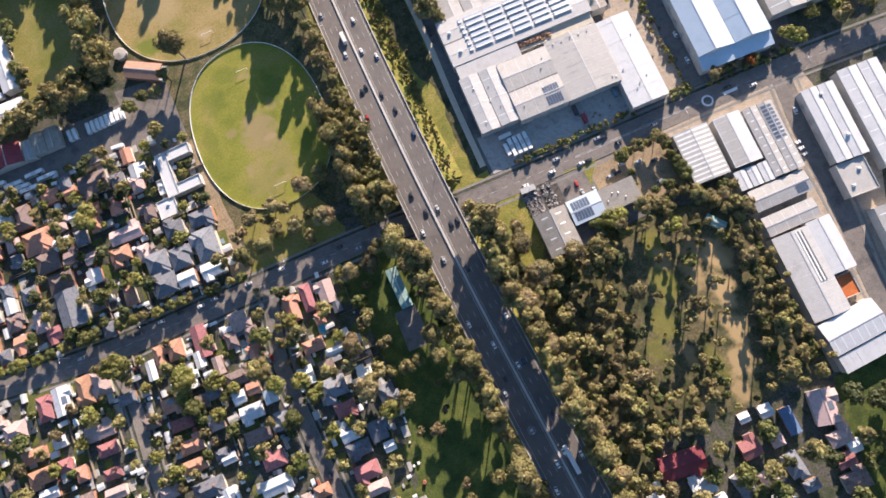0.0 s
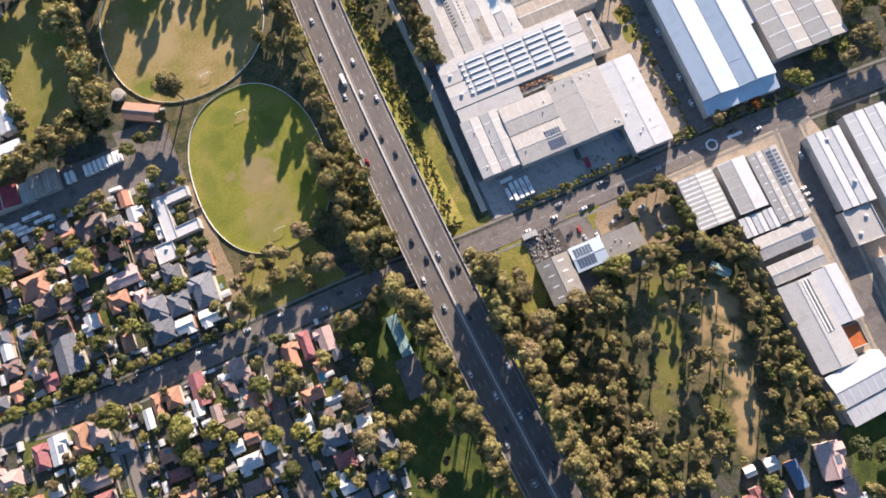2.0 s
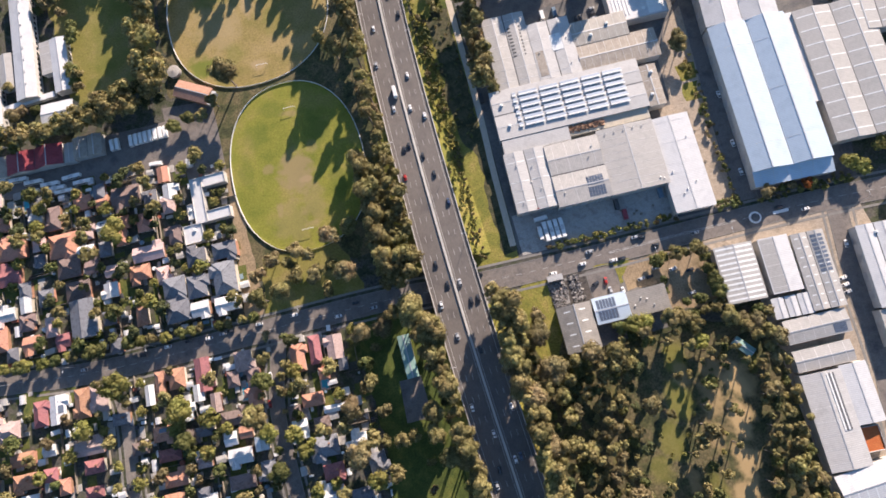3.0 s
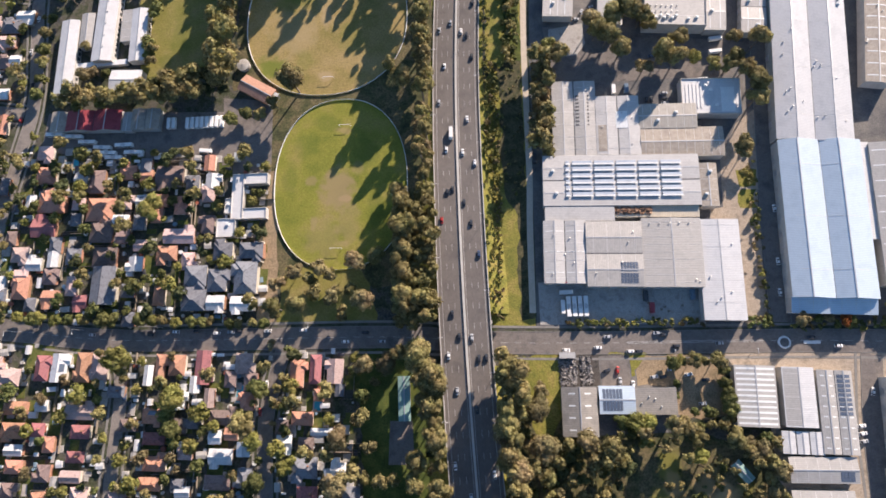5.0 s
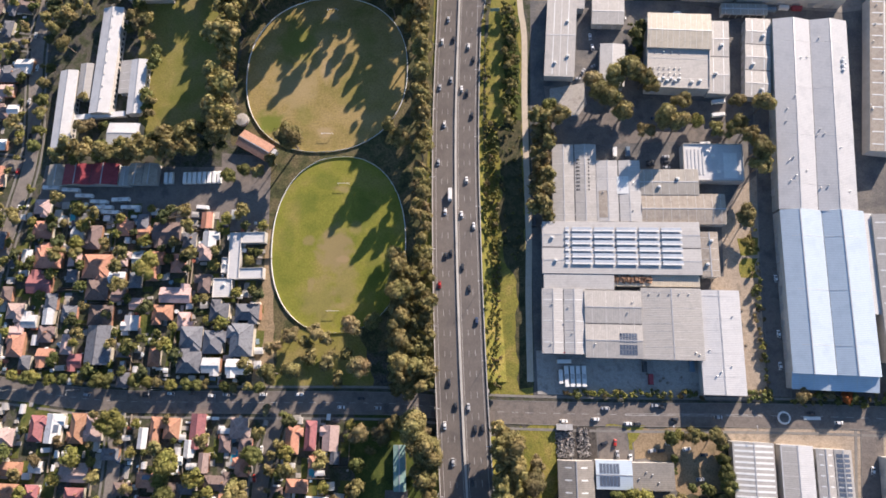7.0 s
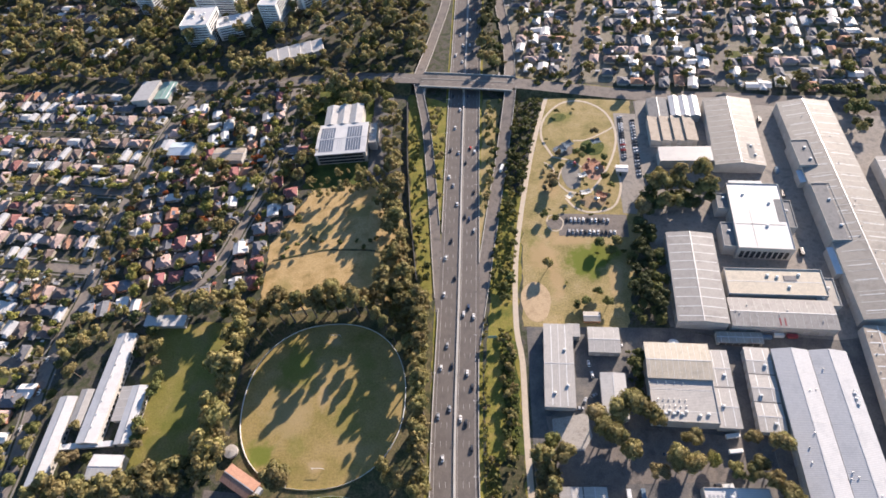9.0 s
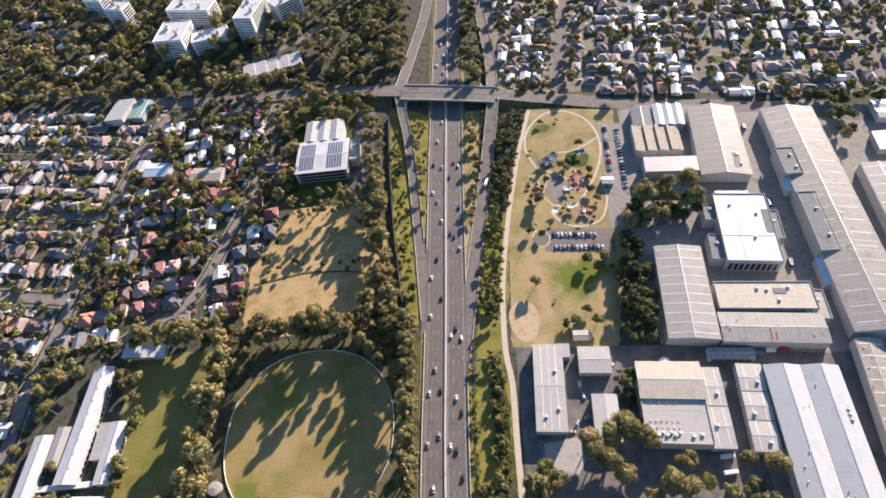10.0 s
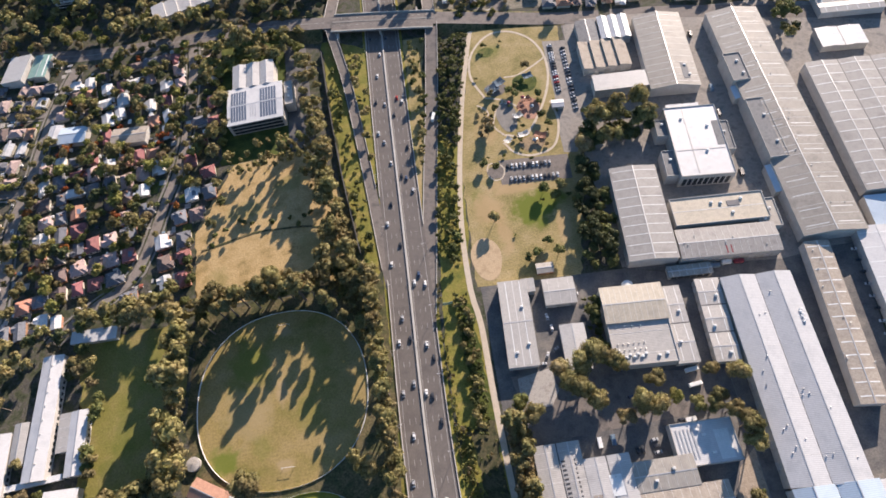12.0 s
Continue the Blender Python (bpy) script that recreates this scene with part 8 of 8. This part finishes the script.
# swimming pools
M["pool"] = material("pool_water", [(0.05, 0.36, 0.46), (0.08, 0.44, 0.54)], 3, 0.5, 0.1, fine_amount=0.08, spec=0.6)
for _x, _y, _w, _d in ((-132.4, 56.6, 6.2, 9.5), (-255, 211, 4.5, 11), (-86, 50, 4, 7)):
    root = thing("swimming_pool", _x, _y, 0, -4, "turquoise backyard swimming pool with pale surround", "swimming pool", "swimming pools")
    bm = bmesh.new()
    for b in ((-_w / 2 - 0.8, _w / 2 + 0.8, -_d / 2 - 0.8, -_d / 2), (-_w / 2 - 0.8, _w / 2 + 0.8, _d / 2, _d / 2 + 0.8), (-_w / 2 - 0.8, -_w / 2, -_d / 2, _d / 2), (_w / 2, _w / 2 + 0.8, -_d / 2, _d / 2)):
        box(bm, *b, 0, 0.22)
    part("coping", bm, M["concrete"], root)
    bm = bmesh.new()
    box(bm, -_w / 2, _w / 2, -_d / 2, _d / 2, 0, 0.14)
    part("water", bm, M["pool"], root)


# ---- gardens: lawns, driveways, sheds and fences ----
def yard_patches(name, poly, n, mat, sizes, seed, label, lift):
    """Many small lawns or paved patches as one sheet-like mesh with real thickness."""
    r = random.Random(seed)
    bm = bmesh.new()
    xs, ys = [p[0] for p in poly], [p[1] for p in poly]
    for k in range(n):
        x, y = r.uniform(min(xs), max(xs)), r.uniform(min(ys), max(ys))
        w, d = r.uniform(*sizes), r.uniform(*sizes) * r.choice((0.5, 1, 1.6))
        if inside(x, y, poly) and not on_street(x, y, max(w, d) / 2):
            box(bm, -w / 2, w / 2, -d / 2, d / 2, -0.1, lift + 0.0003 * k, pose(x, y, 0, 0, 0, r.uniform(-4, 4)))
    return setting(name, bm, mat, label, "ground")


WEST = [(-300, -170), (-62, -170), (-60, 80), (-120, 100), (-124, 205), (-300, 222)]
FAR_WEST = [(-640, 100), (-304, 100), (-300, 380), (-160, 390), (-135, 640), (-640, 700)]
NORTH = [(66, 620), (66, 980), (620, 980), (620, 530), (300, 585)]
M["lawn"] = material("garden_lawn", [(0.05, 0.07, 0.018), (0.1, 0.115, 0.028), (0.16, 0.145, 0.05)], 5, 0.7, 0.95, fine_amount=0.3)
for _poly, _n, _sd in ((WEST, 420, 1), (FAR_WEST, 500, 2), (NORTH, 420, 3)):
    yard_patches("lawn", _poly, _n, M["lawn"], (5, 11), 80 + _sd, "small green garden lawns between houses", 0.03)
    yard_patches("patio", _poly, _n, M["concrete"], (2, 5.5), 90 + _sd, "pale concrete patios and driveways between houses", 0.2)


def clutter_material():
    """Pale, grey, dark and coloured paint, one tone for each loose piece."""
    m = material("mixed_garden_clutter", [(0.5, 0.5, 0.5), (0.6, 0.6, 0.6)], 2, 0.3, 0.6, fine_amount=0.1)
    n, l = m.node_tree.nodes, m.node_tree.links
    geo, ramp = n.new("ShaderNodeNewGeometry"), n.new("ShaderNodeValToRGB")
    ramp.color_ramp.interpolation = "CONSTANT"
    els = ramp.color_ramp.elements
    tones = ((0.0, (0.72, 0.72, 0.7)), (0.34, (0.4, 0.38, 0.35)), (0.55, (0.62, 0.56, 0.48)), (0.7, (0.06, 0.06, 0.07)), (0.82, (0.2, 0.28, 0.34)), (0.9, (0.34, 0.12, 0.08)))
    while len(els) < len(tones):
        els.new(0.5)
    for e, (p, c) in zip(els, tones):
        e.position, e.color = p, (*c, 1)
    l.new(geo.outputs["Random Per Island"], ramp.inputs["Fac"])
    l.new(ramp.outputs["Color"], n["Principled BSDF"].inputs["Base Color"])
    return m


M["clutter"] = clutter_material()


def garden_clutter(poly, n, seed, label):
    """Water tanks, awnings, bins, trampolines and trailers standing about in the gardens."""
    r = random.Random(seed)
    bm = bmesh.new()
    xs, ys = [p[0] for p in poly], [p[1] for p in poly]
    while n:
        x, y = r.uniform(min(xs), max(xs)), r.uniform(min(ys), max(ys))
        if not inside(x, y, poly) or on_street(x, y, 2.5):
            continue
        n -= 1
        kind = r.random()
        m = pose(x, y, 0, 0, 0, r.choice((0, 90)) + r.uniform(-6, 6))
        if kind < 0.25:
            rad = r.uniform(0.7, 1.7)
            bmesh.ops.create_cone(bm, cap_ends=True, segments=9, radius1=rad, radius2=rad * 0.94, depth=r.uniform(0.5, 2.0), matrix=m @ Matrix.Translation((0, 0, 0.8)))
        elif kind < 0.6:
            add_faces(bm, *roof_faces(r.uniform(1.6, 4.5), r.uniform(1.4, 2.8), r.uniform(1.2, 2.4), 0.2, 0.0, 0.1), m)
            box(bm, -0.7, 0.7, -0.6, 0.6, -0.1, 1.1, m)
        else:
            w, d = r.uniform(0.4, 1.1), r.uniform(0.5, 2.2)
            box(bm, -w, w, -d, d, -0.1, r.uniform(0.4, 1.5), m)
    tagged(new("garden_clutter", mesh_of("garden_clutter", bm, M["clutter"])), label, "garden clutter", kind="stuff")


garden_clutter(WEST, 900, 7, "tanks, awnings, bins and trailers scattered in backyards")
garden_clutter([(-560, 240), (-306, 240), (-295, 390), (-160, 395), (-135, 640), (-560, 680)], 900, 8, "tanks, awnings and carports scattered in far backyards")


def garden_shed(x, y, ang, w, d, tone):
    root = thing("garden_shed", x, y, 0, ang, ("white" if tone == "white_roof" else "grey") + " tin garden shed in a backyard", "shed", "garden sheds")
    bm = bmesh.new()
    box(bm, -w / 2, w / 2, -d / 2, d / 2, -0.1, 2.1)
    part("wall", bm, M["wall"], root)
    bm = bmesh.new()
    add_faces(bm, *roof_faces(w, d, 2.15, 0.16, 0.0, 0.15))
    part("roof", bm, M[tone], root)


_r = random.Random(5)
_made = 0
for _k in range(900):
    _x, _y = _r.uniform(-298, -64), _r.uniform(0, 215)
    if _made < 85 and inside(_x, _y, WEST) and is_free(_x, _y, 2.0) and not on_street(_x, _y, 3):
        _made += 1
        garden_shed(_x, _y, _r.choice((0, 90)) + _r.uniform(-3, 3), _r.uniform(2.4, 4.2), _r.uniform(3, 6.5), _r.choice(("white_roof", "white_roof", "grey_roof")))
        take(_x, _y, 2.4)


def paling_fence(x, y, ang, length):
    bm = bmesh.new()
    box(bm, -length / 2, length / 2, -0.04, 0.04, 0, 1.7)
    for k in range(int(length / 2.4) + 1):
        box(bm, -length / 2 + 2.4 * k - 0.06, -length / 2 + 2.4 * k + 0.06, 0.04, 0.14, -0.1, 1.8)
    box(bm, -length / 2, length / 2, -0.07, 0.07, 1.7, 1.78)
    ob = new("paling_fence", mesh_of("paling_fence", bm, M["timber"]))
    ob.matrix_basis = pose(x, y, 0, 0, 0, ang)
    tagged(ob, "grey timber paling fence between gardens", "fence", "paling fences")


_made = 0
for _k in range(1500):
    _x, _y = _r.uniform(-298, -64), _r.uniform(0, 215)
    _a, _len = _r.choice((0, 90)), _r.uniform(9, 20)
    _c, _s = math.cos(radians(_a)), math.sin(radians(_a))
    if _made < 80 and inside(_x, _y, WEST) and all(is_free(_x + _c * _len * t, _y + _s * _len * t, 0.3) for t in (-0.5, -0.25, 0, 0.25, 0.5)) and not on_street(_x, _y, _len / 2 + 1):
        _made += 1
        paling_fence(_x, _y, _a - 1, _len)


# ---- the park beside the ramp ----
def ring_path(name, points, width, mat, label, closed=True):
    line = smooth_line(points + [points[0]] if closed else points, 3.0)
    ribbon(name, line, -width / 2, width / 2, 0.12, mat, label, "path", 0.15)


for _pts, _w in (([(89, 516), (82, 541), (87, 566), (104, 585), (123, 586), (139, 573), (146, 553), (145, 530), (137, 507), (124, 485), (111, 471), (96, 475)], 1.9),
                 ([(146, 548), (139, 543), (121, 534), (109, 534)], 1.5), ([(89, 516), (103, 510), (112, 501)], 1.6), ([(81, 510), (88, 502), (86, 492)], 1.4),
                 ([(94, 468), (100, 457), (112, 451), (128, 454), (136, 465), (140, 481), (139, 500)], 1.8), ([(96, 475), (90, 486), (95, 500), (103, 510)], 1.4),
                 ([(76, 444), (78, 450), (84, 450), (89, 444), (86, 436), (80, 435), (76, 440)], 1.0)):
    ring_path("park_path", _pts, _w, M["park_gravel"], "pale winding gravel path in the park", False)


def disc(name, x, y, r, mat, label, squash=1.0, lift=0.11):
    bm = bmesh.new()
    rim = [bm.verts.new((x + r * math.cos(a) * (1 + 0.05 * math.sin(3 * a)), y + r * squash * math.sin(a), lift)) for a in (k * math.tau / 36 for k in range(36))]
    bm.faces.new(rim)
    return setting(name, bm, mat, label, "paving")


M["sandy"] = material("pale_sand", [(0.42, 0.31, 0.19), (0.5, 0.38, 0.24), (0.38, 0.28, 0.17)], 6, 0.8, 0.95, fine_amount=0.12)
disc("bare_patch", 60.5, 372, 10.5, M["sandy"], "bare sandy oval beside the walking path", 1.6, 0.12)
disc("play_pad", 121, 497, 9, M["clay"], "terracotta rubber pad under the playground", 1.3)
disc("play_pad", 102, 492, 8, M["kerbstone"], "pale paved plaza of the playground", 1.9, 0.145)
disc("play_pad", 115, 462, 10, M["dirt"], "orange sand pad of the playground", 0.7, 0.125)
disc("play_pad", 99, 523, 9, M["street"], "grey disc in the playground", 0.8, 0.13)
disc("play_pad", 83, 442, 7.5, M["street"], "round pale gravel pad in the park", 0.8, 0.115)
# Two green discs painted in for round tree shade on the lawn.
disc("play_pad", 124, 524, 10, M["lush"], "round patch of tree shade painted on the park lawn", 1.0, 0.135)
disc("play_pad", 100, 566, 7, M["lawn"], "round patch of tree shade painted on the park lawn", 0.8, 0.14)
M["sail"] = material("shade_cloth", [(0.16, 0.22, 0.28), (0.2, 0.27, 0.34)], 3, 0.5, 0.8, fine_amount=0.1)


def shade_sail(x, y, ang, w, d, mat="sail", words="blue-grey"):
    root = thing("shade_sail", x, y, 0, ang, f"{words} shade sail on steel posts over the playground", "shade sail", "shade sails")
    bm = bmesh.new()
    n = 6
    grid = [[bm.verts.new((-w / 2 + w * i / n, -d / 2 + d * j / n, 3.2 + 0.9 * abs((i / n - 0.5) * (j / n - 0.5)) * 4 - 0.5 * math.sin(math.pi * i / n) * math.sin(math.pi * j / n))) for i in range(n + 1)] for j in range(n + 1)]
    for j in range(n):
        for i in range(n):
            bm.faces.new((grid[j][i], grid[j][i + 1], grid[j + 1][i + 1], grid[j + 1][i]))
    bmesh.ops.solidify(bm, geom=bm.faces[:], thickness=0.04)
    part("cloth", bm, M[mat], root)
    for u in (-w / 2, w / 2):
        for v in (-d / 2, d / 2):
            bm = bmesh.new()
            bmesh.ops.create_cone(bm, cap_ends=True, segments=6, radius1=0.09, radius2=0.07, depth=4.3, matrix=Matrix.Translation((u, v, 2.1)))
            part("post", bm, M["vent"], root)


shade_sail(96, 521, 30, 10, 8)
shade_sail(103, 527, 30, 9, 7)
shade_sail(110, 489, 15, 7, 5, "white", "white")
shade_sail(97, 467, 40, 6, 5, "white", "white")
shade_sail(122, 466, -30, 9, 6, "clay", "terracotta")
shade_sail(127, 528, 10, 8, 6)
shade_sail(121, 503, 30, 7, 6, "clay", "terracotta")
shade_sail(114, 496, 5, 6, 5, "clay", "terracotta")
shade_sail(110, 470, 12, 8, 5, "white", "white")


def play_tower(x, y, ang, tone):
    root = thing("play_tower", x, y, 0.1, ang, f"{tone} climbing tower with a slide in the playground", "play tower", "play towers")
    mat = M["red_roof"] if tone == "red" else M["sail"]
    for u in (-1, 1):
        for v in (-1, 1):
            bm = bmesh.new()
            box(bm, u - 0.08, u + 0.08, v - 0.08, v + 0.08, 0, 3)
            part("post", bm, M["timber"], root)
    bm = bmesh.new()
    box(bm, -1.1, 1.1, -1.1, 1.1, 1.4, 1.55)
    part("deck", bm, M["timber"], root)
    bm = bmesh.new()
    add_faces(bm, *roof_faces(2.4, 2.2, 3.0, 0.6, 1.0, 0.2))
    part("roof", bm, mat, root)
    bm = bmesh.new()
    add_faces(bm, [(1.1, -0.4, 1.5), (1.1, 0.4, 1.5), (4.2, 0.4, 0.15), (4.2, -0.4, 0.15), (1.1, -0.4, 1.4), (1.1, 0.4, 1.4), (4.2, 0.4, 0.05), (4.2, -0.4, 0.05)], [(0, 1, 2, 3), (4, 7, 6, 5), (0, 3, 7, 4), (1, 5, 6, 2), (0, 4, 5, 1), (3, 2, 6, 7)])
    part("slide", bm, M["vent"], root)


play_tower(118, 507, 20, "red")
play_tower(123, 496, 80, "blue")
play_tower(106, 504, 140, "red")
play_tower(117, 463, 40, "blue")
s = Shed("kiosk", "small white kiosk beside the park car park", 143, 493, 9, 7, -8, 3.4, "white_roof", "gable", 1, "x", 0.8, category="kiosk")

# ---- yard clutter ----
M["scrap"] = material("mixed_scrap", [(0.14, 0.13, 0.125), (0.06, 0.055, 0.05), (0.32, 0.31, 0.3), (0.15, 0.09, 0.065)], 1.2, 0.3, 0.6, 0.3, fine_amount=0.4)


M["rust_scrap"] = material("rusty_scrap", [(0.3, 0.14, 0.07), (0.14, 0.08, 0.05), (0.4, 0.24, 0.15), (0.2, 0.15, 0.12)], 1.2, 0.3, 0.75, 0.1, fine_amount=0.4)


def scrap_heap(x, y, seed, size, label, z=0.05, mat="scrap"):
    """A heap of broken metal: tilted sheets, blocks and tubes in one pile."""
    r = random.Random(seed)
    bm = bmesh.new()
    for k in range(34):
        a, b, c = r.uniform(0.2, 1.3), r.uniform(0.15, 0.8), r.uniform(0.08, 0.4)
        rad = size * math.sqrt(r.random())
        t = r.uniform(0, math.tau)
        up = max(0.2, (1 - rad / size) * size * 0.45) * r.uniform(0.4, 1.0)
        box(bm, -a, a, -b, b, -c, c, pose(rad * math.cos(t), rad * math.sin(t), up, r.uniform(-30, 30), r.uniform(-30, 30), r.uniform(0, 180)))
    ob = new("scrap_heap", mesh_of("scrap_heap", bm, M[mat]))
    ob.matrix_basis = pose(x, y, z, 0, 0, r.uniform(0, 180))
    tagged(ob, label, "scrap heap", "scrap heaps", "stuff")


for _i in range(15):
    scrap_heap(57.2 + 2.9 * (_i % 3), 59.6 + 3.0 * (_i // 3), _i, 1.9, "heap of broken metal scrap in a scrap yard")
for _i in range(8):
    scrap_heap(69.3 + 2.7 * (_i % 2), 60 + 4.2 * (_i // 2), 20 + _i, 1.8, "heap of broken metal scrap in a scrap yard")
s = Shed("cabin", "small white-roofed cabin at the scrap yard gate", 60, 75, 8.4, 2.6, -1, 2.9, "pale_roof", "mono", 1, "x", 0.2, category="cabin")
for _i in range(6):
    scrap_heap(94 + 3.6 * _i, 158.4 - 0.12 * _i, 40 + _i, 1.9, "pile of rusty timber and metal on a low factory roof", 7.5, "rust_scrap")


def pallet_stack(x, y, ang, n):
    root = thing("pallet_stack", x, y, 0.06, ang, "stack of weathered timber pallets in a yard", "pallet stack", "pallet stacks")
    for k in range(n):
        bm = bmesh.new()
        vs = box(bm, -0.6, 0.6, -0.6, 0.6, 0.16 * k, 0.16 * k + 0.14)
        bmesh.ops.bevel(bm, geom=bm.edges[:], offset=0.03, segments=1, affect="EDGES")
        part("pallet", bm, M["timber"], root)


def container(x, y, ang, tone, words):
    root = thing("container", x, y, 0.06, ang, f"{words} steel shipping container in a yard", "container", "containers")
    bm = bmesh.new()
    box(bm, -3, 3, -1.2, 1.2, 0, 2.55)
    bmesh.ops.subdivide_edges(bm, edges=[e for e in bm.edges if abs(e.verts[0].co.x - e.verts[1].co.x) > 5], cuts=31, use_grid_fill=True)
    for v in bm.verts:
        if int(round((v.co.x + 3) / 0.1875)) % 2 and abs(v.co.x) < 2.95:
            v.co.y *= 0.965
            v.co.z -= 0.04 if v.co.z > 2 else 0
    part("shell", bm, M[tone], root)
    bm = bmesh.new()
    box(bm, 3.0, 3.06, -1.15, 1.15, 0.05, 2.5)
    part("door", bm, M["steel"], root)


for _x, _y, _a, _n in ((116, 100, 5, 5), (118, 101.5, 10, 4), (120, 99, 0, 6), (128, 102, 30, 3), (109, 104, 0, 4), (165, 132, 0, 5), (166, 140, 10, 4), (166, 120, 0, 3), (176, 298, 5, 4), (178, 310, 0, 5)):
    pallet_stack(_x, _y, _a, _n)
for _x, _y, _a, _t, _w in ((107.5, 108, 88, "steel", "dark"), (110.5, 101, 88, "red_roof", "red"), (134, 108, 90, "sail", "blue-grey"), (48, 196, 90, "steel", "dark"), (100, 240, 88, "white", "white"), (108, 240, 88, "sail", "blue"), (222, 334, -6, "red_roof", "red"), (214, 335, -6, "white", "white"), (206, 334, -4, "sail", "blue"), (258, 455, 80, "steel", "dark"), (262, 480, 82, "sail", "blue-grey"), (252, 400, 82, "steel", "dark"), (268, 540, 80, "steel", "dark"), (155, 243, 2, "white", "white"), (159, 330, 0, "steel", "dark")):
    container(_x, _y, _a, _t, _w)


def road_sign(x, y, z, ang):
    root = thing("road_sign", x, y, z, ang, "green motorway direction sign on two posts", "road sign")
    for u in (-2, 2):
        bm = bmesh.new()
        box(bm, u - 0.12, u + 0.12, -0.12, 0.12, -0.2, 6.5)
        part("post", bm, M["vent"], root)
    bm = bmesh.new()
    box(bm, -3.2, 3.2, -0.2, -0.12, 3.2, 6.6)
    part("panel", bm, M["teal_roof"], root)


road_sign(28, 343, 0.0, 0)
